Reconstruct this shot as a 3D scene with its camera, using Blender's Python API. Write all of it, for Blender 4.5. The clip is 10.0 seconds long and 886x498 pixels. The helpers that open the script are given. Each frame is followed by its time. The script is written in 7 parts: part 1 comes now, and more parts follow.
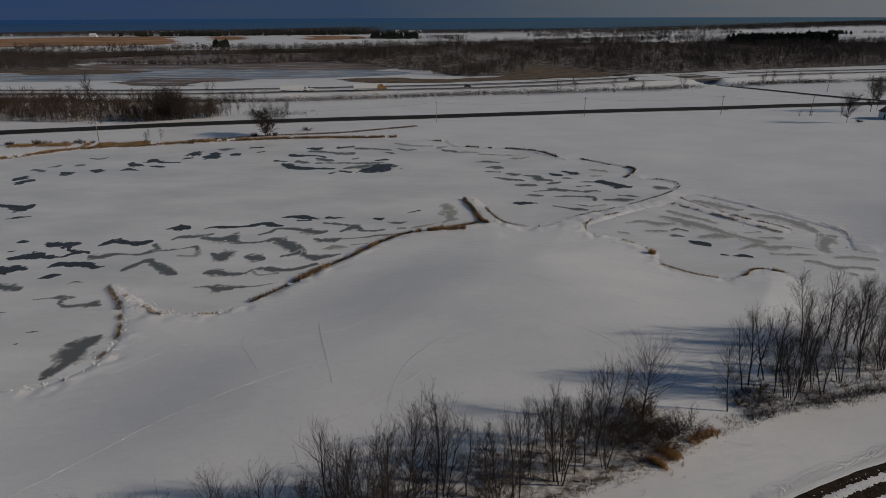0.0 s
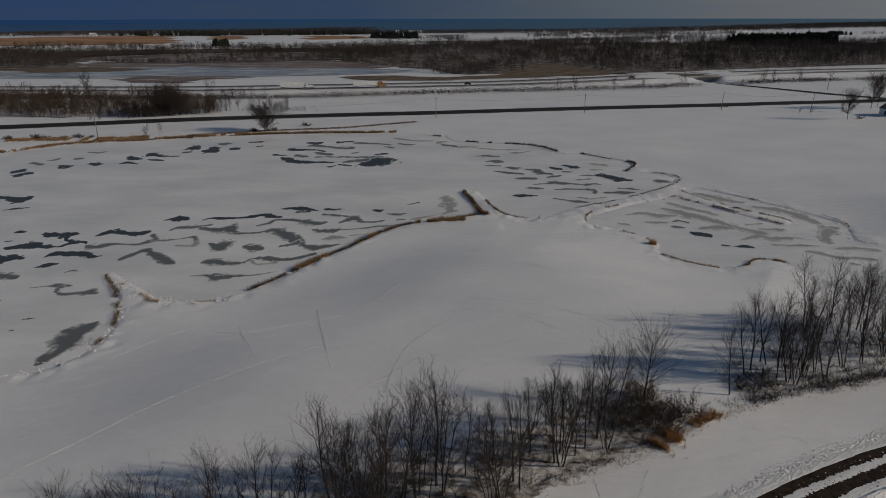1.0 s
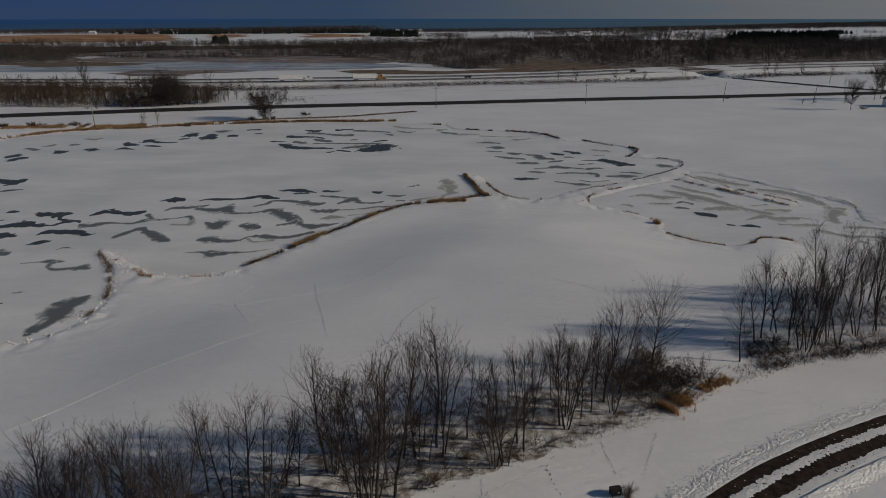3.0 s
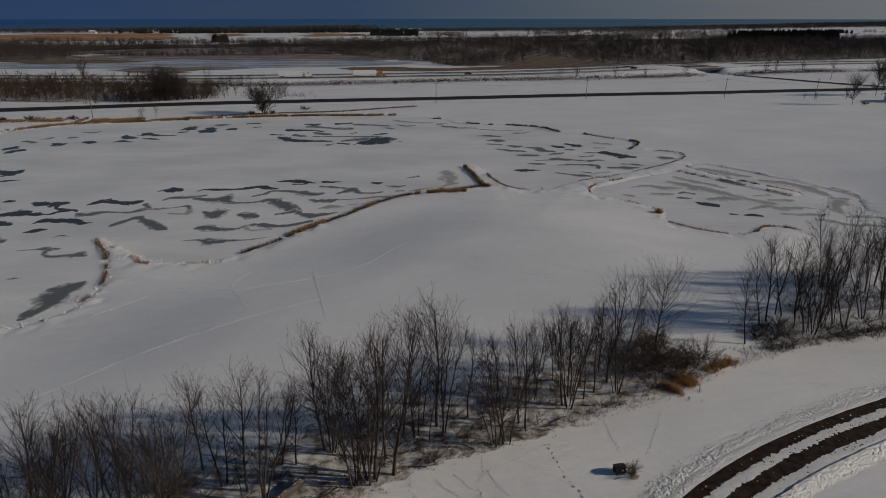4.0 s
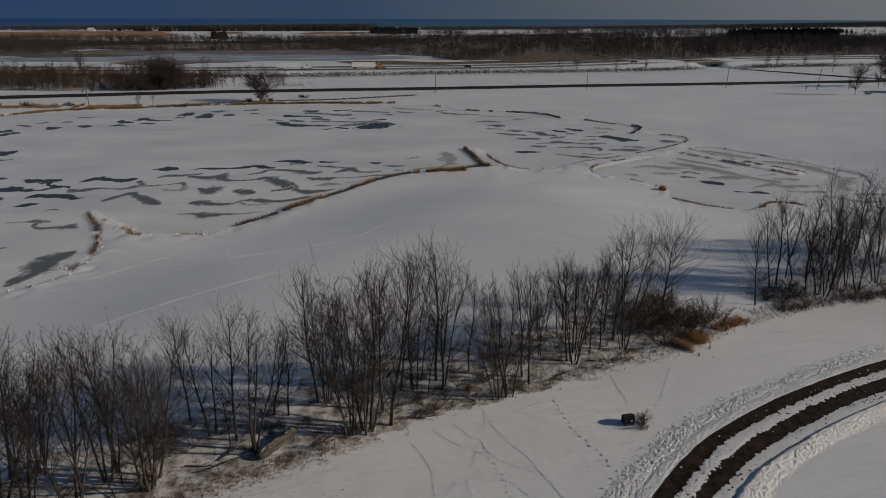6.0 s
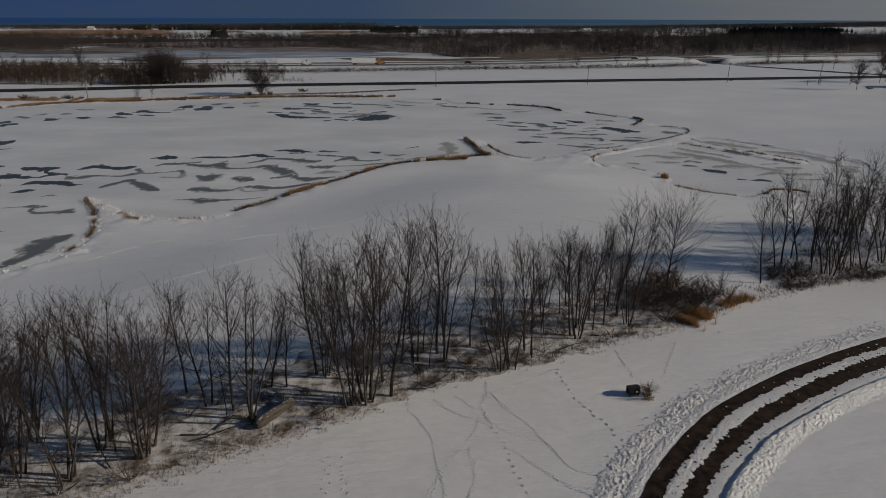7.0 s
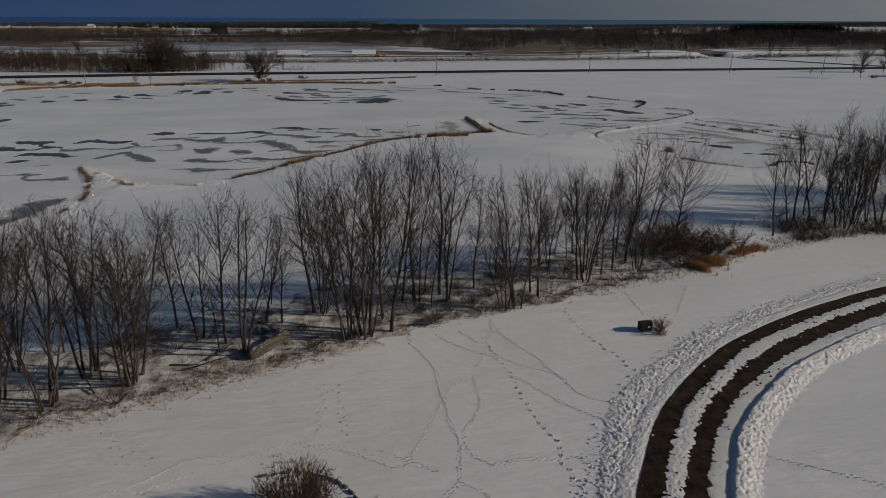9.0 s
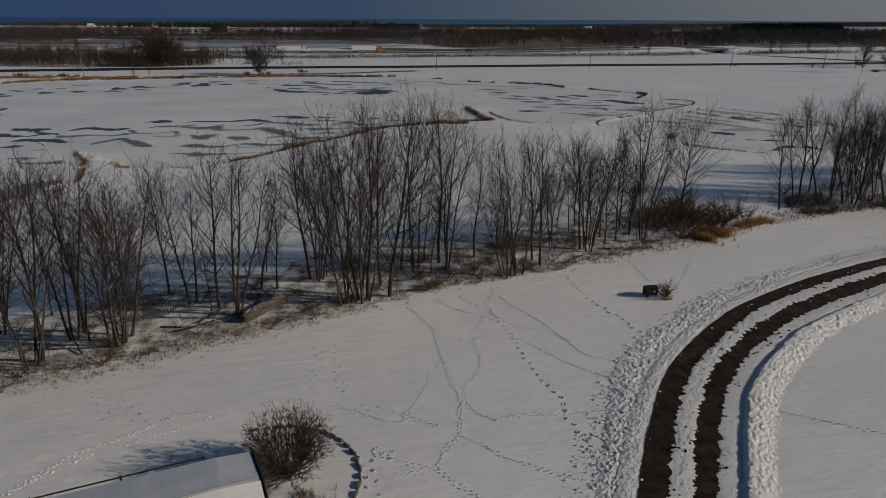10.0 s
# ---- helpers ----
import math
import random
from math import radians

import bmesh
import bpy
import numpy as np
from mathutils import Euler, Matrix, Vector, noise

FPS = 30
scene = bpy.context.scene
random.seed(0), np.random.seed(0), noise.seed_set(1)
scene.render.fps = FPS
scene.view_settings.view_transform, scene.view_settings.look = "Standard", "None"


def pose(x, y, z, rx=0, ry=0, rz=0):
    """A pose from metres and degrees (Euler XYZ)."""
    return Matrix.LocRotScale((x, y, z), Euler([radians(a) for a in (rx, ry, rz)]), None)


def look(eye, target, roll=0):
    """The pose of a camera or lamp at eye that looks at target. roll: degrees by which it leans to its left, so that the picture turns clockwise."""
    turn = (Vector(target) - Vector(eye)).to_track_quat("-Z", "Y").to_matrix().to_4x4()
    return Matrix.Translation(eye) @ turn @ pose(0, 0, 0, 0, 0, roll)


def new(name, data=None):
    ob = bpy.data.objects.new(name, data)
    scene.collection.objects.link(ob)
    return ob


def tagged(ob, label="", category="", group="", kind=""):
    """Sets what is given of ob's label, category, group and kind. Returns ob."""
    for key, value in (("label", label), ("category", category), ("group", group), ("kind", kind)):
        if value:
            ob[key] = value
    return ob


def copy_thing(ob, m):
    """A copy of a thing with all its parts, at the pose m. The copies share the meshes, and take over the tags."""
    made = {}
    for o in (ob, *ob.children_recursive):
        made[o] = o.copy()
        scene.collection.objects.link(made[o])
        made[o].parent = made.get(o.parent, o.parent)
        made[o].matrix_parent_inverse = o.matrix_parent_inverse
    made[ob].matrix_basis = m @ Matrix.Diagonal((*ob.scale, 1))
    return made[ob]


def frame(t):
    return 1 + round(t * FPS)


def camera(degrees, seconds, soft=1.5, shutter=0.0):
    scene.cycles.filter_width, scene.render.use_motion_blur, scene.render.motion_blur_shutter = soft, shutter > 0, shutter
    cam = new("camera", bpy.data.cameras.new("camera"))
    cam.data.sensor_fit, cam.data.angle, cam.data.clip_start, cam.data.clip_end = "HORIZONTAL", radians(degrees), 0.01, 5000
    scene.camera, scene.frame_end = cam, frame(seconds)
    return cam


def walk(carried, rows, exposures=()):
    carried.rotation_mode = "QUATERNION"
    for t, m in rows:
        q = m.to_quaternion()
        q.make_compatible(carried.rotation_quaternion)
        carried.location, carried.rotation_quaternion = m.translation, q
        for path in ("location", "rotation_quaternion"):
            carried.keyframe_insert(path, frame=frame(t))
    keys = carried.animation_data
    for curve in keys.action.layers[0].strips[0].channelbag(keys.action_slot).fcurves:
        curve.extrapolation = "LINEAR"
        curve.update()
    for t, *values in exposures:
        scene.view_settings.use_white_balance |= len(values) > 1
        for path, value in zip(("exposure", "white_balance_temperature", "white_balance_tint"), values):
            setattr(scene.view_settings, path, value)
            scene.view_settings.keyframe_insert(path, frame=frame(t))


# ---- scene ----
cam = camera(68.5, 10.0, 0.4)
PATH = [
    (0, (0.22, 0.804, 46.69), (0.2, 2.684, 46.01), -0.2),
    (0.5, (0.244, 0.723, 45.549), (0.223, 2.604, 44.87), -0.1),
    (1, (0.24, 0.753, 44.371), (0.221, 2.634, 43.694), -0.1),
    (1.5, (0.15, 0.903, 43.215), (0.132, 2.785, 42.538), -0.1),
    (2, (0.118, 1.175, 41.992), (0.1, 3.057, 41.315), -0.1),
    (3.5, (0.104, 1.757, 38.265), (0.086, 3.639, 37.591), -0.0),
    (4, (0.102, 1.945, 37.04), (0.084, 3.828, 36.366), -0.0),
    (4.5, (0.134, 2.075, 35.771), (0.116, 3.958, 35.098), 0.1),
    (5, (0.133, 2.331, 34.516), (0.116, 4.215, 33.843), 0.1),
    (5.5, (0.093, 2.563, 33.221), (0.077, 4.446, 32.549), 0.1),
    (7, (-0.081, 2.812, 29.393), (-0.096, 4.696, 28.722), 0.2),
    (7.5, (-0.108, 2.892, 28.02), (-0.123, 4.776, 27.35), 0.2),
    (8, (-0.179, 2.963, 26.692), (-0.194, 4.848, 26.023), 0.2),
    (8.5, (-0.233, 3.06, 25.376), (-0.248, 4.944, 24.706), 0.2),
    (9, (-0.269, 3.136, 24.009), (-0.284, 5.021, 23.34), 0.3),
    (9.5, (-0.281, 3.291, 22.608), (-0.296, 5.177, 21.941), 0.3),
    (10, (-0.229, 3.44, 21.201), (-0.244, 5.326, 20.534), 0.3),
]
walk(cam, [(t, look(eye, target, roll)) for t, eye, target, roll in PATH], [(0.0, -0.08), (5.0, -0.04), (10.0, 0.03)])

# ---- light ----
SUN_ELEVATION, SUN_AZIMUTH = 22.5, -6.0      # azimuth: degrees from +x towards +y
world = bpy.data.worlds.new("winter_sky")
scene.world = world
world.use_nodes = True
wt = world.node_tree
sky = wt.nodes.new("ShaderNodeTexSky")
sky.sky_type = 'NISHITA'
sky.sun_disc = False
sky.sun_elevation = radians(SUN_ELEVATION)
sky.sun_rotation = radians(90 - SUN_AZIMUTH)
sky.altitude = 80
sky.air_density = 1.0
sky.dust_density = 0.2
sky.ozone_density = 4.0
wt.links.new(sky.outputs[0], wt.nodes["Background"].inputs[0])
wt.nodes["Background"].inputs[1].default_value = 0.034
sun_data = bpy.data.lights.new("sun", 'SUN')
sun_data.energy, sun_data.angle, sun_data.color = 2.68, radians(0.6), (1.0, 0.876, 0.705)
sun = new("sun", sun_data)
_sx = Vector((math.cos(radians(SUN_AZIMUTH)) * math.cos(radians(SUN_ELEVATION)), math.sin(radians(SUN_AZIMUTH)) * math.cos(radians(SUN_ELEVATION)), math.sin(radians(SUN_ELEVATION))))
sun.matrix_world = look(_sx * 100, (0, 0, 0))

# ---- materials ----


def nodes_of(name):
    m = bpy.data.materials.new(name)
    m.use_nodes = True
    t = m.node_tree
    b = t.nodes["Principled BSDF"]
    return m, t, b


def tex_noise(t, scale, detail=6.0, rough=0.6, stretch=(1, 1, 1), turn=0.0, coord="Object"):
    tc = t.nodes.new("ShaderNodeTexCoord")
    mp = t.nodes.new("ShaderNodeMapping")
    mp.inputs["Scale"].default_value = stretch
    mp.inputs["Rotation"].default_value = (0, 0, radians(turn))
    n = t.nodes.new("ShaderNodeTexNoise")
    n.inputs["Scale"].default_value, n.inputs["Detail"].default_value, n.inputs["Roughness"].default_value = scale, detail, rough
    t.links.new(tc.outputs[coord], mp.inputs[0])
    t.links.new(mp.outputs[0], n.inputs["Vector"])
    return n.outputs["Fac"]


def ramp(t, src, *stops):
    r = t.nodes.new("ShaderNodeValToRGB")
    e = r.color_ramp.elements
    while len(e) < len(stops):
        e.new(0.5)
    for k, (p, c) in enumerate(stops):
        e[k].position, e[k].color = p, (*c, 1) if len(c) == 3 else (c[0], c[0], c[0], 1)
    t.links.new(src, r.inputs[0])
    return r.outputs[0]


def mix(t, fac, a, b, mode='MIX'):
    m = t.nodes.new("ShaderNodeMix")
    m.data_type, m.blend_type = 'RGBA', mode
    for k, v in ((0, fac), (6, a), (7, b)):
        if isinstance(v, (int, float)):
            m.inputs[k].default_value = v
        elif isinstance(v, tuple):
            m.inputs[k].default_value = (*v, 1)
        else:
            t.links.new(v, m.inputs[k])
    return m.outputs[2]


def bump(t, b, src, strength, dist):
    n = t.nodes.new("ShaderNodeBump")
    n.inputs["Strength"].default_value, n.inputs["Distance"].default_value = strength, dist
    t.links.new(src, n.inputs["Height"])
    prev = b.inputs["Normal"].links
    if prev:
        t.links.new(prev[0].from_socket, n.inputs["Normal"])
    t.links.new(n.outputs[0], b.inputs["Normal"])


def two_tone(name, a, b_, scale, rough=0.8, grain=0.0, grain_scale=40.0, stretch=(1, 1, 1), lo=0.35, hi=0.65, coord="Object", random_amount=0.0):
    m, t, b = nodes_of(name)
    c = ramp(t, tex_noise(t, scale, stretch=stretch, coord=coord), (lo, a), (hi, b_))
    if random_amount:
        oi = t.nodes.new("ShaderNodeObjectInfo")
        c = mix(t, random_amount, c, ramp(t, oi.outputs["Random"], (0.0, (0.55,)), (1.0, (1.3,))), 'MULTIPLY')
    t.links.new(c, b.inputs["Base Color"])
    b.inputs["Roughness"].default_value = rough
    b.inputs["Specular IOR Level"].default_value = 0.5 if rough < 0.5 else 0.12
    if grain:
        bump(t, b, tex_noise(t, grain_scale, coord=coord), grain, 0.02)
    return m


def snow_material(name, ripple=0.35, lump=0.0, thin=0.0):
    """Wind-worked snow; thin lets the grey of ice below show through in patches."""
    m, t, b = nodes_of(name)
    big = tex_noise(t, 0.035, 6.0, 0.6, (1, 1.7, 1), -50)
    fine = tex_noise(t, 1.6, 8.0, 0.65)
    c = ramp(t, big, (0.30, (0.74, 0.745, 0.76)), (0.70, (0.86, 0.86, 0.86)))
    c = mix(t, 0.30, c, ramp(t, fine, (0.30, (0.78,)), (0.70, (1.0,))), 'MULTIPLY')
    if thin:
        veil = ramp(t, tex_noise(t, 0.06, 8.0, 0.62, (0.6, 1.3, 1), 12), (0.40, (0.0,)), (0.66, (1.0,)))
        c = mix(t, ramp(t, veil, (0.0, (0.0,)), (1.0, (thin,))), c, (0.58, 0.60, 0.61))
    t.links.new(c, b.inputs["Base Color"])
    b.inputs["Roughness"].default_value = 0.42
    b.inputs["Specular IOR Level"].default_value = 0.9
    bump(t, b, tex_noise(t, 0.30, 7.0, 0.62, (0.7, 2.4, 1), -58), ripple * 1.3, 0.5)
    bump(t, b, tex_noise(t, 2.2, 6.0, 0.65), ripple * 0.55, 0.07)
    bump(t, b, tex_noise(t, 0.75, 4.0, 0.55, (1, 2.0, 1), -30), 0.085, 0.35)
    bump(t, b, tex_noise(t, 6.5, 5.0, 0.7), ripple * 0.5, 0.04)
    drift = ramp(t, tex_noise(t, 0.55, 5.0, 0.6, (0.55, 2.2, 1), -52), (0.50, (0.0,)), (0.58, (1.0,)), (0.85, (0.25,)))
    bump(t, b, drift, ripple * 0.30, 0.07)
    if lump:
        bump(t, b, tex_noise(t, 15.0, 6.0, 0.75), lump, 0.09)
    return m


SNOW = snow_material("snow", 0.27)
BANK_SNOW = snow_material("ploughed_snow", 0.2, 0.8)


def ice_material(name, dark, pale, cover, fade=0.7):
    """Bare lake ice, dusted with blown snow: cover is the share of dust, which lies thicker towards a patch's rim."""
    m, t, b = nodes_of(name)
    at = t.nodes.new("ShaderNodeAttribute")
    at.attribute_name = "depth"
    rim = ramp(t, at.outputs["Fac"], (0.0, (0.0,)), (fade, (1.0,)))
    streaks = tex_noise(t, 1.1, 9.0, 0.74, (0.45, 1.2, 1), 8)
    dust = ramp(t, mix(t, 0.45, streaks, rim), (0.30 + cover, (0.0,)), (0.66 + cover, (1.0,)))
    c = mix(t, dust, pale, dark)
    t.links.new(c, b.inputs["Base Color"])
    t.links.new(ramp(t, dust, (0.0, (0.75,)), (1.0, (0.42,))), b.inputs["Roughness"])
    b.inputs["Specular IOR Level"].default_value = 0.3
    bump(t, b, tex_noise(t, 3.0), 0.15, 0.05)
    return m


ICE_DARK = ice_material("clear_black_ice", (0.045, 0.050, 0.054), (0.26, 0.27, 0.27), -0.14, 0.35)
ICE_GREY = ice_material("dusted_grey_ice", (0.13, 0.140, 0.142), (0.62, 0.63, 0.63), -0.02)
ICE_PALE = ice_material("pale_snowy_ice", (0.33, 0.335, 0.32), (0.68, 0.68, 0.67), 0.02)
BARK = two_tone("grey_brown_bark", (0.018, 0.0145, 0.013), (0.115, 0.096, 0.085), 6.0, 0.9, 0.5, 30, (1, 1, 0.25), random_amount=0.5)
TWIG = two_tone("twig_bark", (0.022, 0.018, 0.017), (0.090, 0.073, 0.067), 3.0, 0.9, random_amount=0.5)
BRUSH = two_tone("brush_twigs", (0.050, 0.038, 0.031), (0.125, 0.090, 0.068), 2.0, 0.9, random_amount=0.4)
FAR_WOOD = two_tone("winter_wood", (0.034, 0.029, 0.028), (0.078, 0.065, 0.060), 0.02, 0.95)
CONIFER = two_tone("conifer_needles", (0.018, 0.027, 0.021), (0.048, 0.062, 0.044), 0.15, 0.9)
REED = two_tone("dead_reeds", (0.17, 0.095, 0.045), (0.40, 0.27, 0.14), 0.5, 0.9)
SEDGE = two_tone("dark_sedge", (0.07, 0.048, 0.030), (0.20, 0.135, 0.075), 0.4, 0.9)
TAN = two_tone("golden_dead_grass", (0.24, 0.125, 0.050), (0.52, 0.32, 0.145), 3.5, 0.9)
ASPHALT = two_tone("county_road_asphalt", (0.016, 0.016, 0.017), (0.034, 0.033, 0.032), 0.4, 0.9, 0.2, 30)
HIGHWAY = two_tone("salted_highway", (0.34, 0.34, 0.345), (0.62, 0.615, 0.61), 0.06, 0.85, stretch=(0.3, 3, 1))
MUD = two_tone("wet_gravel_mud", (0.010, 0.007, 0.0055), (0.044, 0.029, 0.021), 1.6, 0.85, 0.7, 14)
CONCRETE = two_tone("bridge_concrete", (0.24, 0.23, 0.22), (0.38, 0.36, 0.34), 0.8, 0.9, 0.2, 10)
# darker copy of the bridge concrete: the overpass's shade is in its colour
SHADED_CONCRETE = two_tone("shaded_concrete", (0.08, 0.075, 0.07), (0.16, 0.15, 0.14), 0.8, 0.9, 0.2, 10)
STEEL = two_tone("galvanised_steel", (0.30, 0.31, 0.32), (0.42, 0.42, 0.43), 3.0, 0.5)
POLE_WOOD = two_tone("weathered_pole_wood", (0.16, 0.13, 0.105), (0.28, 0.235, 0.19), 3.0, 0.9, 0.3, 20, (1, 1, 0.2))
DARK_METAL = two_tone("dark_painted_metal", (0.022, 0.020, 0.019), (0.045, 0.040, 0.036), 5.0, 0.6, 0.15, 30)
STONE = two_tone("edging_stone", (0.085, 0.074, 0.066), (0.22, 0.195, 0.175), 3.0, 0.9, 0.5, 12, random_amount=0.5)
FLOOR = two_tone("forest_floor", (0.06, 0.047, 0.040), (0.34, 0.32, 0.31), 0.12, 0.95, lo=0.42, hi=0.72)
TANGLED = two_tone("tangled_tan_grass", (0.055, 0.040, 0.029), (0.21, 0.165, 0.125), 0.22, 0.95, stretch=(0.5, 1.5, 1))
THICKET = two_tone("thicket_twigs", (0.036, 0.026, 0.021), (0.085, 0.062, 0.048), 0.05, 0.95)
LOG = two_tone("weathered_log", (0.05, 0.043, 0.037), (0.15, 0.132, 0.115), 2.0, 0.9, 0.6, 8, (0.25, 2, 2))


def dust_with_snow(m, share, scale):
    """Snow lies on the faces that look up, broken by noise."""
    t = m.node_tree
    b = t.nodes["Principled BSDF"]
    gn = t.nodes.new("ShaderNodeNewGeometry")
    sep = t.nodes.new("ShaderNodeSeparateXYZ")
    t.links.new(gn.outputs["Normal"], sep.inputs[0])
    up = mix(t, 0.5, ramp(t, sep.outputs[2], (0.3, (0.0,)), (1.0, (1.0,))), tex_noise(t, scale))
    c = mix(t, ramp(t, up, (share, (0.0,)), (share + 0.08, (1.0,))), b.inputs["Base Color"].links[0].from_socket, (0.78, 0.78, 0.80))
    t.links.new(c, b.inputs["Base Color"])


dust_with_snow(LOG, 0.735, 5.0)
ROOF_EDGE = two_tone("dark_fascia", (0.030, 0.024, 0.020), (0.060, 0.050, 0.042), 3.0, 0.7)
# striped frost on metal, with the sunless slope's blue-grey shade in the colour
ROOF_FROST_SHADE = two_tone("shade_tinted_frosted_roof", (0.50, 0.54, 0.60), (0.64, 0.67, 0.71), 0.9, 0.55, 0.15, 8, (2.2, 0.25, 1), lo=0.3, hi=0.7)
WALL_WOOD = two_tone("brown_board_wall", (0.10, 0.075, 0.055), (0.17, 0.13, 0.10), 2.0, 0.85, 0.3, 20)
WHITE_PAINT = two_tone("white_siding", (0.66, 0.66, 0.66), (0.80, 0.80, 0.79), 0.8, 0.7)
BROWN_ROOF = two_tone("shingle_roof", (0.09, 0.075, 0.065), (0.16, 0.14, 0.12), 2.0, 0.9)
TRUCK_AMBER = two_tone("amber_truck_paint", (0.34, 0.16, 0.04), (0.42, 0.21, 0.06), 1.0, 0.35)
RUBBER = two_tone("tyre_rubber", (0.018, 0.018, 0.018), (0.035, 0.035, 0.035), 3.0, 0.9)
GLASS_DARK = two_tone("tinted_window", (0.020, 0.024, 0.028), (0.035, 0.04, 0.045), 1.0, 0.12)
STUBBLE = two_tone("orange_grass_field", (0.20, 0.095, 0.042), (0.42, 0.27, 0.17), 0.02, 0.95, stretch=(0.4, 1.6, 1), coord="Object")
def marsh_material(name, brown_share):
    """Frozen marsh: sedge, snow and blue ice in long drifts."""
    m, t, b = nodes_of(name)
    n1 = tex_noise(t, 0.085, 10.0, 0.74, (0.28, 1.5, 1), 6)
    n2 = tex_noise(t, 0.06, 9.0, 0.7, (0.4, 1.8, 1), -4)
    pale = ramp(t, n2, (0.42, (0.17, 0.225, 0.31)), (0.62, (0.46, 0.50, 0.55)))
    sedge = ramp(t, n2, (0.35, (0.085, 0.062, 0.052)), (0.65, (0.24, 0.19, 0.165)))
    c = mix(t, ramp(t, n1, (0.57 - brown_share * 0.20, (0.0,)), (0.62 - brown_share * 0.20, (1.0,))), pale, sedge)
    t.links.new(c, b.inputs["Base Color"])
    b.inputs["Roughness"].default_value = 0.8
    b.inputs["Specular IOR Level"].default_value = 0.2
    return m


MARSH = marsh_material("marsh_sedge", 0.75)
MARSH_ICE = marsh_material("flooded_field_ice", 0.15)
LITTER = two_tone("snowy_leaf_litter", (0.16, 0.125, 0.10), (0.70, 0.69, 0.68), 0.8, 0.95, 0.3, 6, lo=0.36, hi=0.58)


def water_material():
    """Open lake: deep blue; the paler, greyer sky reflected to the east is painted in."""
    m, t, b = nodes_of("lake_water")
    tc = t.nodes.new("ShaderNodeTexCoord")
    sep = t.nodes.new("ShaderNodeSeparateXYZ")
    t.links.new(tc.outputs["Generated"], sep.inputs[0])
    east = ramp(t, sep.outputs[0], (0.25, (0.032, 0.092, 0.235)), (0.5, (0.050, 0.120, 0.215)), (0.8, (0.120, 0.175, 0.205)))
    c = mix(t, 0.4, east, ramp(t, tex_noise(t, 0.004, 5.0, 0.6, (0.3, 2, 1)), (0.3, (0.8,)), (0.7, (1.1,))), 'MULTIPLY')
    t.links.new(c, b.inputs["Base Color"])
    b.inputs["Roughness"].default_value = 0.9
    b.inputs["Specular IOR Level"].default_value = 0.1
    return m


WATER = water_material()

# ---- builders ----


def mesh_of(name, verts, faces, mat=None, smooth=False):
    me = bpy.data.meshes.new(name)
    me.from_pydata([tuple(map(float, v)) for v in verts], [], faces)
    me.update()
    if mat:
        me.materials.append(mat)
    if smooth:
        me.polygons.foreach_set("use_smooth", [True] * len(me.polygons))
    return me


def fast_mesh(name, V, F, mat, smooth=False):
    """A mesh from arrays: V (n, 3), F (m, k) with k corners a face."""
    V, F = np.asarray(V, np.float32), np.asarray(F, np.int32)
    me = bpy.data.meshes.new(name)
    me.vertices.add(len(V))
    me.vertices.foreach_set("co", V.ravel())
    me.loops.add(F.size)
    me.loops.foreach_set("vertex_index", F.ravel())
    me.polygons.add(len(F))
    me.polygons.foreach_set("loop_start", np.arange(0, F.size, F.shape[1], dtype=np.int32))
    if smooth:
        me.polygons.foreach_set("use_smooth", np.ones(len(F), bool))
    me.update(calc_edges=True)
    me.materials.append(mat)
    return me


def part(name, bm, material, parent, label=""):
    """Links a bmesh, or a mesh, as one part under a thing."""
    if isinstance(bm, bpy.types.Mesh):
        me = bm
    else:
        me = bpy.data.meshes.new(name)
        bm.to_mesh(me)
        bm.free()
        if material:
            me.materials.append(material)
    ob = new(name, me)
    ob.parent = parent
    return tagged(ob, label)


def box_bm(cx, cy, cz, sx, sy, sz, bevel=0.0, m=None):
    bm = bmesh.new()
    bmesh.ops.create_cube(bm, size=1.0, matrix=Matrix.Translation((cx, cy, cz)) @ Matrix.Diagonal((sx, sy, sz, 1)))
    if bevel:
        bmesh.ops.bevel(bm, geom=bm.edges[:], offset=bevel, segments=2, affect='EDGES')
    if m:
        bmesh.ops.transform(bm, matrix=m, verts=bm.verts[:])
    return bm


def rod_bm(a, b, r, n=8, r2=None):
    a, b = Vector(a), Vector(b)
    bm = bmesh.new()
    q = (b - a).to_track_quat('Z', 'Y').to_matrix().to_4x4()
    bmesh.ops.create_cone(bm, cap_ends=True, segments=n, radius1=r, radius2=r if r2 is None else r2, depth=(b - a).length, matrix=Matrix.Translation((a + b) / 2) @ q)
    return bm


def holder(name, x, y, z, turn=0.0, **tags):
    ob = new(name)
    ob.matrix_basis = pose(x, y, z, 0, 0, turn)
    return tagged(ob, **tags)


def spline(points, step=1.0):
    """Even points along a smooth curve through a few corner points."""
    P = np.array(points, float)
    P = np.vstack([2 * P[0] - P[1], P, 2 * P[-1] - P[-2]])
    out = []
    for i in range(1, len(P) - 2):
        p0, p1, p2, p3 = P[i - 1], P[i], P[i + 1], P[i + 2]
        n = max(2, int(np.linalg.norm(p2 - p1) / step))
        for k in range(n):
            u = k / n
            out.append(0.5 * (2 * p1 + (p2 - p0) * u + (2 * p0 - 5 * p1 + 4 * p2 - p3) * u * u + (3 * p1 - p0 - 3 * p2 + p3) * u ** 3))
    out.append(P[-2])
    return np.array(out)


def sides(C):
    """Unit vectors to the right of a plan curve."""
    d = np.gradient(C, axis=0)
    d /= np.linalg.norm(d, axis=1)[:, None] + 1e-9
    return np.stack([d[:, 1], -d[:, 0]], 1)


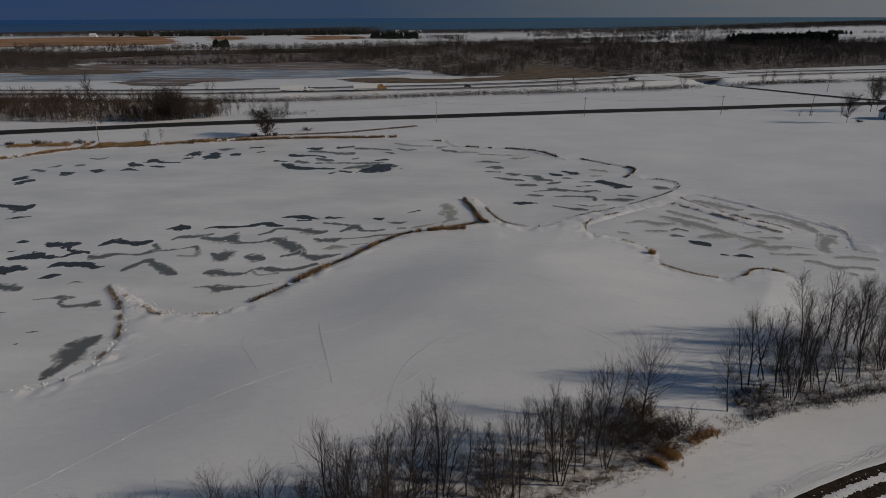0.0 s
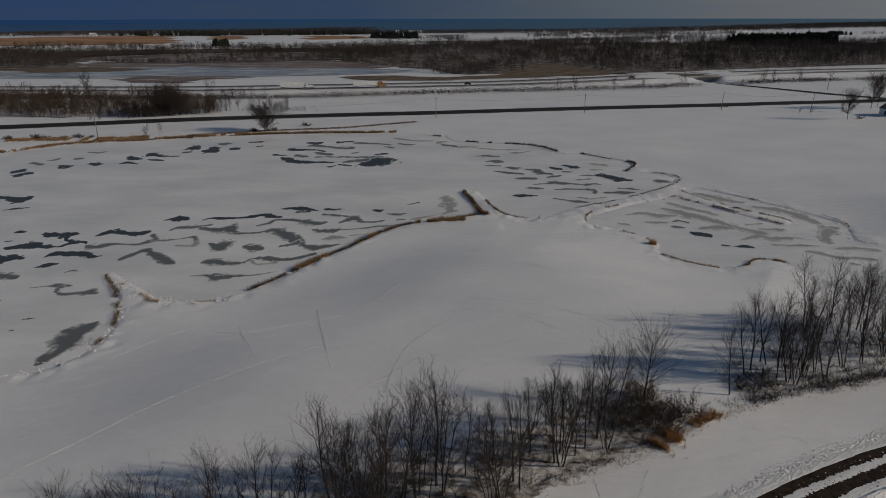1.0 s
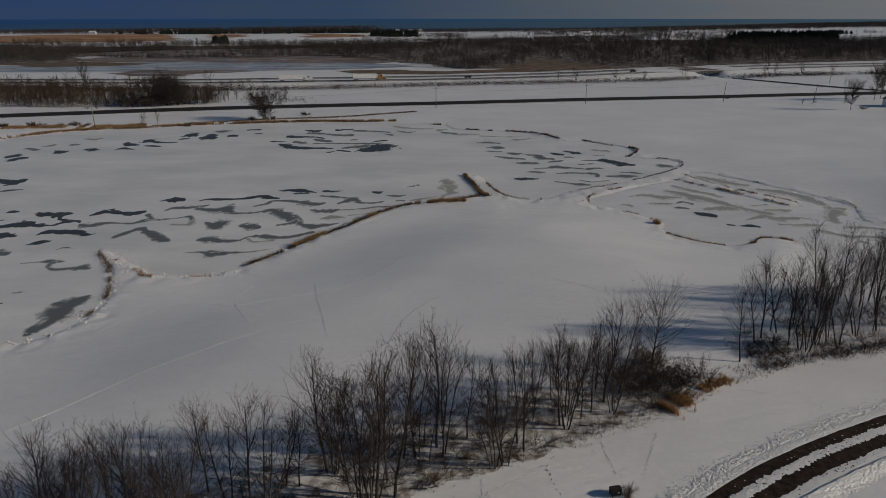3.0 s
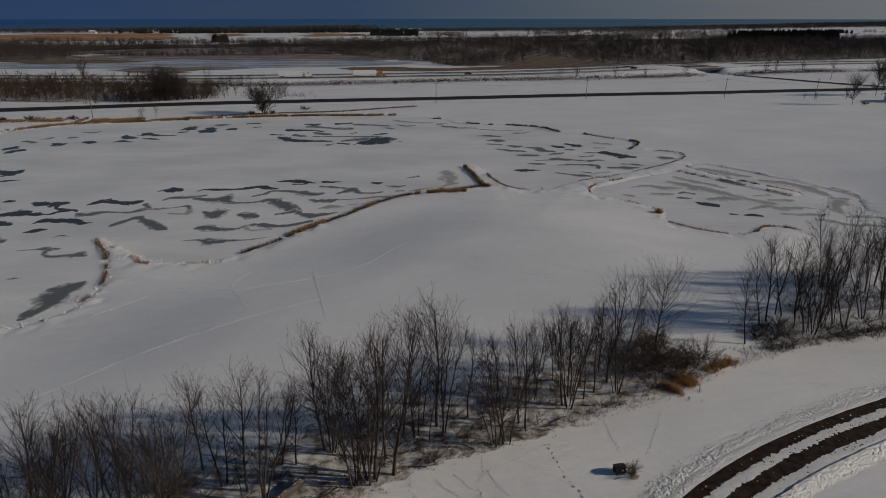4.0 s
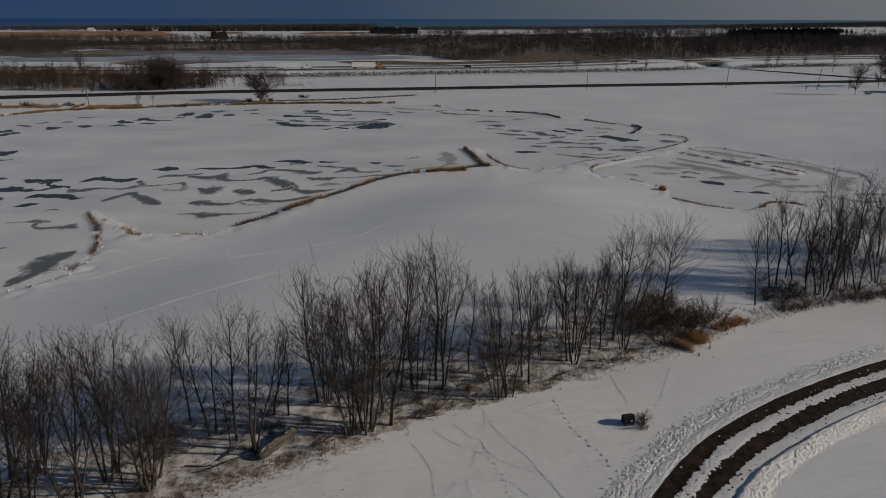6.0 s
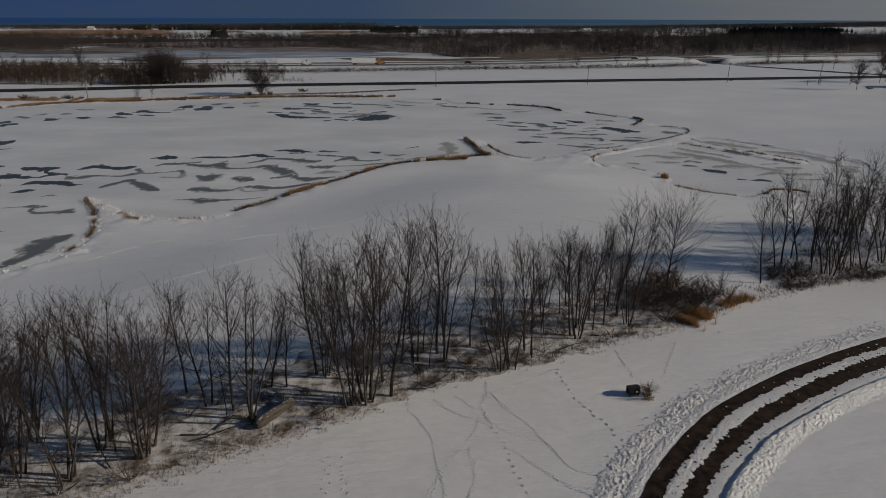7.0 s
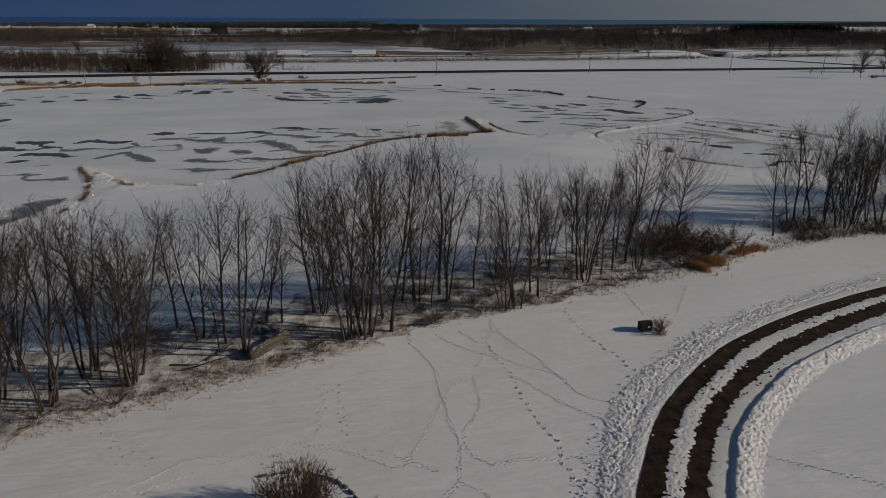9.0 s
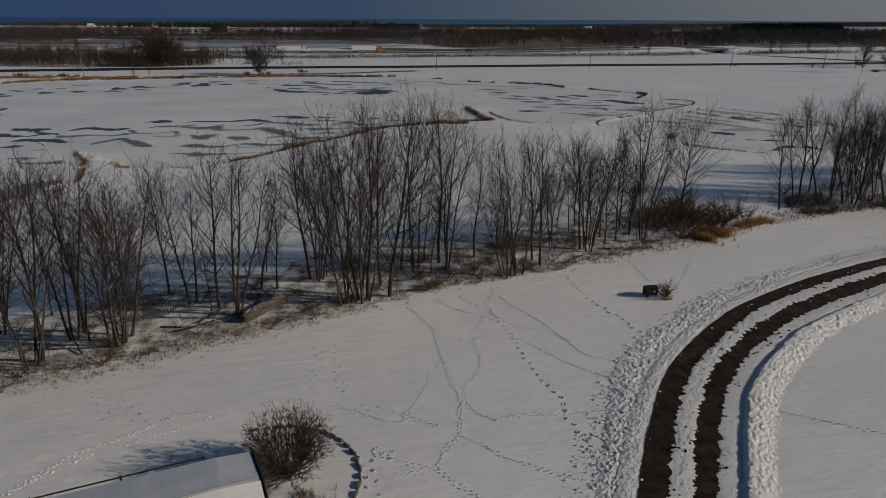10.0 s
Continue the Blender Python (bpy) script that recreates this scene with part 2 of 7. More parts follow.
def wobble(n, seed, octaves=((40, 1.0), (12, 0.5), (4, 0.3))):
    """Smooth random row of n numbers, about -1 to 1."""
    g = np.random.default_rng(seed)
    out = np.zeros(n)
    for span, amp in octaves:
        k = max(2, n // span + 2)
        out += amp * np.interp(np.linspace(0, k - 1, n), np.arange(k), g.uniform(-1, 1, k))
    return out


def smooth01(a, b, v):
    u = np.clip((v - a) / (b - a), 0, 1)
    return u * u * (3 - 2 * u)


def value_noise(X, Y, cell, seed):
    """Smooth noise on the plan, -1 to 1."""
    g = np.random.default_rng(seed)
    T = g.uniform(-1, 1, (257, 257))
    u, v = X / cell + 1000, Y / cell + 1000
    i, j = np.floor(u).astype(int), np.floor(v).astype(int)
    fu, fv = u - i, v - j
    fu, fv = fu * fu * (3 - 2 * fu), fv * fv * (3 - 2 * fv)
    i0, j0, i1, j1 = i % 256, j % 256, (i + 1) % 256, (j + 1) % 256
    return (T[i0, j0] * (1 - fu) + T[i1, j0] * fu) * (1 - fv) + (T[i0, j1] * (1 - fu) + T[i1, j1] * fu) * fv


# ---- ponds and the ground ----
# shore of the large pond, in plan: north shore, east cove, spit, south shore, west cove
POND_NORTH = [(-190, 190), (-154, 220), (-138, 236), (-116, 243), (-83, 254), (-44, 259), (-21, 261), (-3, 252), (4, 241), (26, 236), (37, 221), (46, 219), (57, 205), (53, 193), (62, 190), (66, 185)]
POND_SOUTH = [(62, 177), (48, 165), (31, 154), (21, 145), (14, 147), (11, 154), (9, 165), (6, 171), (4, 169), (6, 157), (7, 149), (1, 145), (-12, 138), (-20, 125), (-27, 114), (-34, 103), (-40, 98), (-47, 98), (-54, 104), (-62, 110), (-56, 101), (-51, 90), (-50, 82), (-54, 76), (-62, 74), (-95, 60), (-190, 40)]
POOL = [(62, 169), (65, 173), (71, 169), (82, 153), (88, 142), (87, 136), (85, 129), (94, 126), (120, 122), (120, 104), (85, 103), (66, 105), (65, 112), (64, 117), (59, 119), (53, 114), (47, 116), (42, 122), (43, 128), (37, 137), (32, 141), (33, 146), (43, 155), (57, 164), (60, 162), (67, 151), (75, 140), (78, 143), (75, 148), (66, 160)]
SHORE_BIG = np.vstack([spline(POND_NORTH, 2.0), spline(POND_SOUTH, 2.0)])
_pool = spline(POOL + POOL[:1], 2.0)
SHORE_POOL = _pool[:-1]


def roughen(poly, seed, amp):
    n = sides(poly)
    return poly + n * (wobble(len(poly), seed, ((9, 1.0), (3, 0.6))) * amp)[:, None]


SHORE_BIG = roughen(SHORE_BIG, 5, 0.55)
SHORE_POOL = roughen(SHORE_POOL, 6, 0.35)


def signed(X, Y, poly):
    """Distance to a closed outline, minus inside; far points get 99."""
    S = np.full(X.shape, 99.0)
    lo, hi = poly.min(0) - 34, poly.max(0) + 34
    sel = (X > lo[0]) & (X < hi[0]) & (Y > lo[1]) & (Y < hi[1])
    x, y = X[sel], Y[sel]
    best = np.full(x.shape, 1e9)
    inside = np.zeros(x.shape, bool)
    for k in range(len(poly)):
        a, b = poly[k - 1], poly[k]
        d = b - a
        u = np.clip(((x - a[0]) * d[0] + (y - a[1]) * d[1]) / (d @ d + 1e-12), 0, 1)
        best = np.minimum(best, (x - a[0] - u * d[0]) ** 2 + (y - a[1] - u * d[1]) ** 2)
        if a[1] != b[1]:
            hit = ((a[1] > y) != (b[1] > y)) & (x < (b[0] - a[0]) * (y - a[1]) / (b[1] - a[1]) + a[0])
            inside ^= hit
    S[sel] = np.where(inside, -1, 1) * np.sqrt(best)
    return S


# highway on its bank, in plan
HIGHWAY_LINE = spline([(-900, 425), (-500, 418), (-286, 414), (-178, 413), (-110, 421), (-8, 439), (75, 458), (131, 476), (182, 495), (257, 519), (340, 538), (700, 600)], 8.0)
SIDE_ROAD = spline([(262, 345), (242, 370), (229, 386), (211, 414), (193, 450), (184, 475), (178, 500), (163, 521), (140, 533), (124, 548), (113, 580), (99, 620), (78, 645), (30, 660)], 4.0)
COUNTY_ROAD = spline([(-700, 120), (-400, 210), (-187, 271), (-120, 292), (-52, 307), (-6, 315), (67, 330), (142, 343), (181, 351), (235, 360), (420, 392), (800, 450)], 6.0)


def line_distance(X, Y, C):
    D = np.full(X.shape, 1e9)
    for k in range(1, len(C)):
        a, d = C[k - 1], C[k] - C[k - 1]
        u = np.clip(((X - a[0]) * d[0] + (Y - a[1]) * d[1]) / (d @ d), 0, 1)
        D = np.minimum(D, np.hypot(X - a[0] - u * d[0], Y - a[1] - u * d[1]))
    return D


LEVEES = [(spline([(-62.5, 110.2), (-55.5, 102.6), (-49.6, 92), (-48.6, 83), (-51.5, 77)], 2.0), 0.0, 0.8), (spline([(6.5, 146.2), (-11, 136.6), (-19, 124.2), (-33, 102.6)], 3.0), 0.02, 1.0)]


def height(X, Y):
    """The snow's level, in metres over the pond ice."""
    X, Y = np.asarray(X, float), np.asarray(Y, float)
    d = (Y - 46 - 0.55 * X) / 1.14
    z = 3.7 - 2.9 * smooth01(4, 78, d)
    z = z + 1.4 * np.exp(-(((X - 8) / 30) ** 2 + ((Y - 106) / 25) ** 2))
    z = z - 0.8 * smooth01(-2, -50, X) * (1 - smooth01(45, 85, Y))
    z = z - 0.5 * smooth01(180, 320, Y)
    z = z - 0.75 * np.exp(-(((X + 50) / 16) ** 2 + ((Y - 92) / 16) ** 2))
    z = z + (0.07 * value_noise(X, Y, 9, 1) + 0.16 * value_noise(X, Y, 28, 2)) * (1 - smooth01(240, 330, Y))
    sel = (Y > 370) & (Y < 720)
    if sel.any():
        hd = line_distance(X[sel], Y[sel], HIGHWAY_LINE)
        top = 0.9 + 1.5 * smooth01(20, 170, X[sel])
        bank = np.clip((hd - 17) / (2.0 + 2.0 * top), 0, 1)
        raised = z[sel] + top * (1 - bank)
        ds = line_distance(X[sel], Y[sel], SIDE_ROAD)
        floor_ = 0.1 - 2.0 * np.exp(-((Y[sel] - 492) / 40) ** 2)
        z[sel] = np.where(Y[sel] < 640, np.minimum(raised, floor_ + np.maximum(0, ds - 4.5) * 0.5), raised)
    z = z - 9 * smooth01(0, 25, Y - (1800 + 0.85 * np.maximum(X, 0)))
    s = np.minimum(signed(X, Y, SHORE_BIG), signed(X, Y, SHORE_POOL))
    ridge = np.zeros(X.shape)
    near = (s > -1) & (s < 12) & (Y < 172)
    if near.any():
        for C, tall, wide in LEVEES:
            ridge[near] += tall * np.exp(-(line_distance(X[near], Y[near], C) / wide) ** 2)
    bank = np.where(s > 0, np.minimum(z, 0.02 + 0.26 * np.minimum(s, 0.55) + 0.03 * np.maximum(s - 0.55, 0)), np.maximum(-0.7, 0.5 * s))
    face = (s > 0) & (s < 34) & (Y < 150) & (X < 12) & (X > -60)
    if face.any():
        sf, yf = s[face], Y[face]
        step_ = 0.34 * smooth01(0.5, 1.6, sf) * (1 - smooth01(2, 16, sf)) * smooth01(101, 112, yf) * (1 - smooth01(134, 143, yf)) * (1 - smooth01(1.5, 5, line_distance(X[face], yf, LEVEES[1][0]) - sf))
        bank[face] += step_
    lumps = (s > 0) & (s < 5) & (Y < 262)
    if lumps.any():
        bank[lumps] += (0.15 * value_noise(X[lumps], Y[lumps], 1.7, 21) + 0.12 * value_noise(X[lumps], Y[lumps], 0.9, 22)) * smooth01(0, 0.8, s[lumps]) * (1 - smooth01(2, 5, s[lumps]))
    w = smooth01(0.5, 32, s)
    return np.where(s > 32, z, bank * (1 - w) + z * w + ridge * smooth01(-0.2, 0.5, s))


def axis(*pieces):
    out = [pieces[0][0]]
    for a, b, step0, step1 in pieces:
        v = a
        while v < b - 1e-6:
            u = (v - a) / (b - a)
            v += step0 + (step1 - step0) * u
            out.append(min(v, b))
    return np.array(out)


GX = axis((-5000, -1000, 700, 200), (-1000, -200, 60, 8), (-200, -70, 2.0, 1.0), (-70, -30, 0.9, 0.5), (-30, 48, 0.6, 0.6), (48, 100, 0.8, 1.1), (100, 260, 2.0, 4.0), (260, 1000, 8, 60), (1000, 5000, 200, 700))
GY = axis((-5000, -60, 900, 12), (-60, 14, 6, 0.5), (14, 75, 0.55, 0.55), (75, 265, 0.6, 1.3), (265, 700, 3.0, 6.0), (700, 4700, 20, 160))
XX, YY = np.meshgrid(GX, GY)
ZZ = height(XX.ravel(), YY.ravel())
nx, ny = len(GX), len(GY)
idx = np.arange(nx * ny).reshape(ny, nx)
quads = np.stack([idx[:-1, :-1], idx[:-1, 1:], idx[1:, 1:], idx[1:, :-1]], -1).reshape(-1, 4)
ground = new("ground", fast_mesh("ground", np.stack([XX.ravel(), YY.ravel(), ZZ], 1), quads, SNOW, True))
tagged(ground, "snow-covered rolling winter field with wind ripples", "ground", kind="structure")

ZGRID = ZZ.reshape(ny, nx)


def level(X, Y):
    """The snow sheet's own level at places of the plan."""
    X, Y = np.asarray(X, float), np.asarray(Y, float)
    i = np.clip(np.searchsorted(GX, X) - 1, 0, nx - 2)
    j = np.clip(np.searchsorted(GY, Y) - 1, 0, ny - 2)
    u, v = (X - GX[i]) / (GX[i + 1] - GX[i]), (Y - GY[j]) / (GY[j + 1] - GY[j])
    return (ZGRID[j, i] * (1 - u) + ZGRID[j, i + 1] * u) * (1 - v) + (ZGRID[j + 1, i] * (1 - u) + ZGRID[j + 1, i + 1] * u) * v


def ground_at(x, y):
    return float(level(x, y))


# the great lake beyond the shore, and the cloud bank over it
lake = new("water", mesh_of("water", [(-5000, 1700, -3), (5000, 1700, -3), (5000, 5000, -3), (-5000, 5000, -3)], [(0, 1, 2, 3)], WATER))
tagged(lake, "dark blue open lake water to the horizon", "water", kind="structure")


def backdrop_material():
    m, t, b = nodes_of("lake_sky_distance")
    tc = t.nodes.new("ShaderNodeTexCoord")
    sep = t.nodes.new("ShaderNodeSeparateXYZ")
    t.links.new(tc.outputs["Generated"], sep.inputs[0])
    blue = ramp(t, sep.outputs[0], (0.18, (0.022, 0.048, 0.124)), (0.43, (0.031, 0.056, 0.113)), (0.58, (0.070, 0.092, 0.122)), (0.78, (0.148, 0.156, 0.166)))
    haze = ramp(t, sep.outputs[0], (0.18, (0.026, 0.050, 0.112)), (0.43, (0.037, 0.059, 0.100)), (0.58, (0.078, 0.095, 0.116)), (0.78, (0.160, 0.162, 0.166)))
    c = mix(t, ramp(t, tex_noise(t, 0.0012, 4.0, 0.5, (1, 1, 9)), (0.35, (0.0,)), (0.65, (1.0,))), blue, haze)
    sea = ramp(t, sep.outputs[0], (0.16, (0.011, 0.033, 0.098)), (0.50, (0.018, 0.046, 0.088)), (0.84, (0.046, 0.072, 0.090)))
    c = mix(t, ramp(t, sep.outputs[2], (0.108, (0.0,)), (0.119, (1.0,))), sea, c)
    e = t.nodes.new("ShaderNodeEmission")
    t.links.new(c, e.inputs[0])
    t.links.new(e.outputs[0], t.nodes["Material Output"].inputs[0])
    return m


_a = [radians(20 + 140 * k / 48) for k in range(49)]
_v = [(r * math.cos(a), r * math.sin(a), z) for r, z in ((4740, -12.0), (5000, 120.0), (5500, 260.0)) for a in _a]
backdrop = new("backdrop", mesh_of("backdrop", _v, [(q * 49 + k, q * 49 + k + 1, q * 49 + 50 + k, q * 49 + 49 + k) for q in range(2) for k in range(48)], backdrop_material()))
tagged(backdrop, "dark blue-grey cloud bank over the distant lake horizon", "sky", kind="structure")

# pond ice: a level sheet under the snowy banks
ICE_SNOW = snow_material("snow_on_ice", 0.22, 0.0, 0.75)
pond = new("pond_ice", mesh_of("pond_ice", [(-195, 36, 0), (125, 36, 0), (125, 265, 0), (-195, 265, 0)], [(0, 1, 2, 3)], ICE_SNOW))
tagged(pond, "frozen pond sheet under thin blown snow", "ice", kind="structure")

# bare patches where wind has swept the ice


def cut_out(X, Y, F):
    """Triangles of the part of a plan grid where F is above nought, with the edge cut true: corners and their F."""
    ny_, nx_ = F.shape
    k = np.arange(nx_ * ny_).reshape(ny_, nx_)
    a, b, c, d = k[:-1, :-1].ravel(), k[:-1, 1:].ravel(), k[1:, 1:].ravel(), k[1:, :-1].ravel()
    T = np.concatenate([np.stack([a, b, c], 1), np.stack([a, c, d], 1)])
    Q = np.stack([X.ravel(), Y.ravel(), F.ravel()], 1)
    inside = (Q[T, 2] > 0).sum(1)
    out = [Q[T[inside == 3]].reshape(-1, 3)]
    rest = []
    for tri in Q[T[(inside > 0) & (inside < 3)]]:
        ring = []
        for i in range(3):
            p, q = tri[i], tri[(i + 1) % 3]
            if p[2] > 0:
                ring.append(p)
            if (p[2] > 0) != (q[2] > 0):
                ring.append(p + (q - p) * (p[2] / (p[2] - q[2])))
        for i in range(1, len(ring) - 1):
            rest += [ring[0], ring[i], ring[i + 1]]
    if rest:
        out.append(np.array(rest))
    return np.concatenate(out)


_ice_count = 0


def ice_patch(rows, mat):
    """A wind-swept patch along a plan curve of (x, y, width), its outline frayed by the blown snow."""
    global _ice_count
    _ice_count += 1
    seed = 400 + _ice_count
    C = spline(rows, 0.5)
    pad = C[:, 2].max() * 0.7 + 0.3
    steep = abs(C[-1, 1] - C[0, 1]) > 0.8 * abs(C[-1, 0] - C[0, 0])
    wide = max(np.ptp(C[:, 0]) + 2 * pad, 1)
    deep = max(np.ptp(C[:, 1]) + 2 * pad, 1)
    step = min(max(math.sqrt(wide * deep) / 75, 0.10), 0.28)
    X, Y = np.meshgrid(np.arange(C[:, 0].min() - pad, C[:, 0].max() + pad, step * 1.2), np.arange(C[:, 1].min() - pad, C[:, 1].max() + pad, step))
    best = np.full(X.shape, 1e9)
    for x, y, w in C:
        best = np.minimum(best, np.hypot((X - x) * (1.0 if steep else 1.3 + 0.22 * min(w, 5)), Y - y) / (0.5 * max(w, 0.35)))
    ragged = 0.42 * value_noise(X, Y / 1.3, 1.9, seed) + 0.34 * value_noise(X, Y / 1.5, 0.8, seed + 1) + 0.2 * value_noise(X, Y, 0.35, seed + 2)
    F = 1.05 - best + ragged * np.clip(best * 1.4, 0.15, 1.0)
    streak = value_noise(X / 4.0 + Y * 0.1, Y, 0.42, seed + 3) + 0.5 * value_noise(X / 2.5, Y, 0.2, seed + 4)
    F = np.where((streak > 0.9) & (best > 0.45), -np.abs(F), F)
    Q = cut_out(X, Y, F)
    V = np.column_stack([Q[:, :2], np.zeros(len(Q))])
    me = fast_mesh("bare_ice_patch", V, np.arange(len(V)).reshape(-1, 3), mat)
    me.attributes.new("depth", 'FLOAT', 'POINT').data.foreach_set("value", np.clip(Q[:, 2], 0, 1).astype(np.float32))
    ob = new("bare_ice_patch", me)
    ob.location = (0, 0, 0.006 + 0.0004 * _ice_count)
    label = "dark clear ice patch swept bare by wind" if mat is ICE_DARK else "grey wind-swept ice patch dusted with snow" if mat is ICE_GREY else "pale ice patch thinly covered with blown snow"
    return tagged(ob, label, "ice patch", "wind-swept ice patches", "structure")


# west and south of the large pond
ice_patch([(-121.9, 163.8, 2.6), (-117.1, 163.2, 3.2), (-112.4, 161.6, 3.1), (-109.5, 160.6, 6.7), (-108.4, 161.6, 3.1)], ICE_DARK)
ice_patch([(-107.6, 151.3, 1.1), (-105.3, 152.7, 1.7), (-103.1, 153.6, 0.7)], ICE_DARK)
ice_patch([(-93.9, 134.6, 1.8), (-92.5, 134.6, 1.3)], ICE_DARK)
ice_patch([(-92.3, 128.1, 0.8), (-91.5, 128.5, 0.5)], ICE_DARK)
ice_patch([(-87.2, 133.5, 1.7), (-84.6, 132.4, 3.4), (-81.7, 132.7, 3.8), (-80.2, 133.1, 2.1)], ICE_DARK)
ice_patch([(-81.1, 131.7, 2.1), (-80.6, 129.9, 1.6), (-79.5, 128.8, 1.6), (-76.2, 128.1, 1.6), (-74.9, 127.1, 1.1)], ICE_DARK)
ice_patch([(-89.9, 124.4, 1.2), (-87.8, 124.8, 3.5), (-85.3, 125.8, 4.3), (-82.8, 125.1, 2.3), (-79.3, 125.1, 1.5), (-78.5, 126.8, 1.9), (-76.0, 127.8, 1.2)], ICE_DARK)
ice_patch([(-74.2, 125.8, 1.5), (-72.9, 125.1, 3.3), (-70.7, 125.4, 3.0), (-69.0, 126.8, 1.5), (-64.7, 126.4, 1.5), (-62.5, 128.1, 3.0), (-61.5, 129.9, 3.1), (-63.5, 132.4, 2.0)], ICE_GREY)
ice_patch([(-75.2, 132.0, 0.8), (-74.3, 133.8, 2.9), (-72.8, 134.6, 3.3), (-69.4, 133.9, 2.0), (-66.7, 133.5, 2.8), (-65.4, 134.6, 2.0)], ICE_DARK)
ice_patch([(-65.1, 143.3, 0.9), (-63.6, 144.2, 2.7), (-62.3, 144.2, 5.0), (-60.1, 143.7, 1.4)], ICE_DARK)
ice_patch([(-60.9, 136.1, 1.6), (-59.7, 137.7, 3.4), (-56.7, 138.0, 2.9), (-53.4, 139.6, 2.1)], ICE_GREY)
ice_patch([(-54.7, 137.7, 2.5), (-50.4, 136.1, 4.0), (-48.3, 137.7, 6.5), (-46.4, 134.6, 3.1), (-44.6, 133.5, 1.5), (-42.2, 133.9, 0.8)], ICE_GREY)
ice_patch([(-61.7, 128.8, 1.5), (-58.8, 129.2, 1.5), (-56.2, 130.2, 1.1), (-54.2, 131.3, 2.7), (-52.7, 128.8, 2.2)], ICE_GREY)
ice_patch([(-55.3, 125.8, 1.4), (-52.2, 125.8, 1.8), (-52.5, 128.1, 1.5)], ICE_PALE)
ice_patch([(-130.4, 190.9, 1.7), (-130.0, 193.0, 3.4), (-130.0, 195.2, 2.6)], ICE_DARK)
ice_patch([(-126.6, 186.0, 1.6), (-126.7, 188.8, 4.1), (-124.8, 190.2, 1.6)], ICE_DARK)
ice_patch([(-122.5, 201.2, 1.1), (-119.1, 198.9, 4.4), (-118.3, 200.4, 1.1)], ICE_DARK)
ice_patch([(-113.7, 203.6, 2.7), (-111.8, 202.8, 3.6), (-110.0, 202.8, 2.7)], ICE_DARK)
ice_patch([(-104.4, 203.5, 1.1), (-102.8, 205.1, 3.6), (-98.8, 203.5, 1.0)], ICE_DARK)
ice_patch([(-106.2, 214.4, 2.9), (-103.3, 210.9, 4.7), (-101.0, 210.9, 1.9)], ICE_DARK)
ice_patch([(-98.2, 210.0, 1.1), (-96.0, 209.2, 2.7), (-92.7, 208.3, 1.1)], ICE_DARK)
ice_patch([(-100.1, 217.9, 4.9), (-98.0, 216.1, 1.9)], ICE_DARK)
ice_patch([(-96.6, 215.2, 1.9), (-90.3, 215.2, 1.1)], ICE_DARK)
ice_patch([(-91.8, 228.2, 4.2), (-90.6, 229.2, 8.5), (-88.6, 228.2, 3.1)], ICE_DARK)
ice_patch([(-90.9, 221.5, 3.0), (-88.9, 222.4, 1.2)], ICE_DARK)
ice_patch([(-85.2, 224.3, 3.0), (-83.0, 225.2, 7.1), (-80.5, 223.3, 4.0)], ICE_DARK)
ice_patch([(-84.4, 230.1, 3.2), (-81.7, 229.1, 3.1)], ICE_DARK)
ice_patch([(-129.1, 208.5, 2.9), (-128.3, 211.0, 2.0)], ICE_GREY)
ice_patch([(-133.1, 204.5, 2.8), (-128.4, 202.1, 2.7)], ICE_GREY)
ice_patch([(-122.4, 211.0, 2.9), (-120.2, 211.0, 1.9)], ICE_GREY)
ice_patch([(-123.9, 221.7, 1.3), (-119.9, 220.8, 3.1), (-118.8, 222.6, 2.1)], ICE_GREY)
ice_patch([(-88.8, 116.7, 4.9), (-86.8, 117.0, 4.9), (-85.2, 117.9, 4.9), (-83.6, 118.5, 2.8), (-82.5, 117.9, 1.0)], ICE_DARK)
ice_patch([(-78.7, 119.1, 0.7), (-78.1, 120.9, 2.5), (-74.7, 120.9, 2.5), (-72.0, 121.2, 2.8), (-69.9, 119.4, 1.7), (-68.0, 119.7, 0.7)], ICE_DARK)
ice_patch([(-77.3, 113.3, 0.6), (-76.0, 114.4, 2.3), (-74.2, 115.3, 1.0)], ICE_DARK)
ice_patch([(-70.2, 110.9, 0.6), (-69.4, 111.9, 1.5), (-67.6, 111.4, 0.4)], ICE_GREY)
ice_patch([(-84.4, 110.0, 3.8), (-81.9, 109.5, 3.7), (-80.0, 109.0, 3.7), (-78.0, 108.7, 2.4)], ICE_GREY)
ice_patch([(-72.2, 103.8, 0.6), (-69.7, 104.5, 1.4), (-67.3, 104.8, 2.2), (-65.8, 104.8, 1.1)], ICE_GREY)
ice_patch([(-67.2, 104.0, 1.6), (-67.1, 102.6, 1.1), (-65.0, 101.0, 1.3), (-63.1, 101.5, 2.6), (-61.2, 101.9, 2.9), (-59.6, 101.5, 1.3)], ICE_GREY)
ice_patch([(-74.8, 98.5, 0.5), (-74.0, 98.6, 0.3)], ICE_DARK)
ice_patch([(-65.8, 91.4, 0.3), (-65.1, 91.6, 0.7), (-64.3, 91.8, 0.3)], ICE_DARK)
ice_patch([(-65.4, 87.7, 0.3), (-65.1, 87.7, 0.3)], ICE_DARK)
ice_patch([(-55.5, 77.6, 0.5), (-54.9, 79.7, 2.5), (-54.5, 82.5, 4.0), (-54.8, 86.2, 5.1), (-54.5, 88.8, 3.3), (-53.8, 90.5, 1.1)], ICE_GREY)
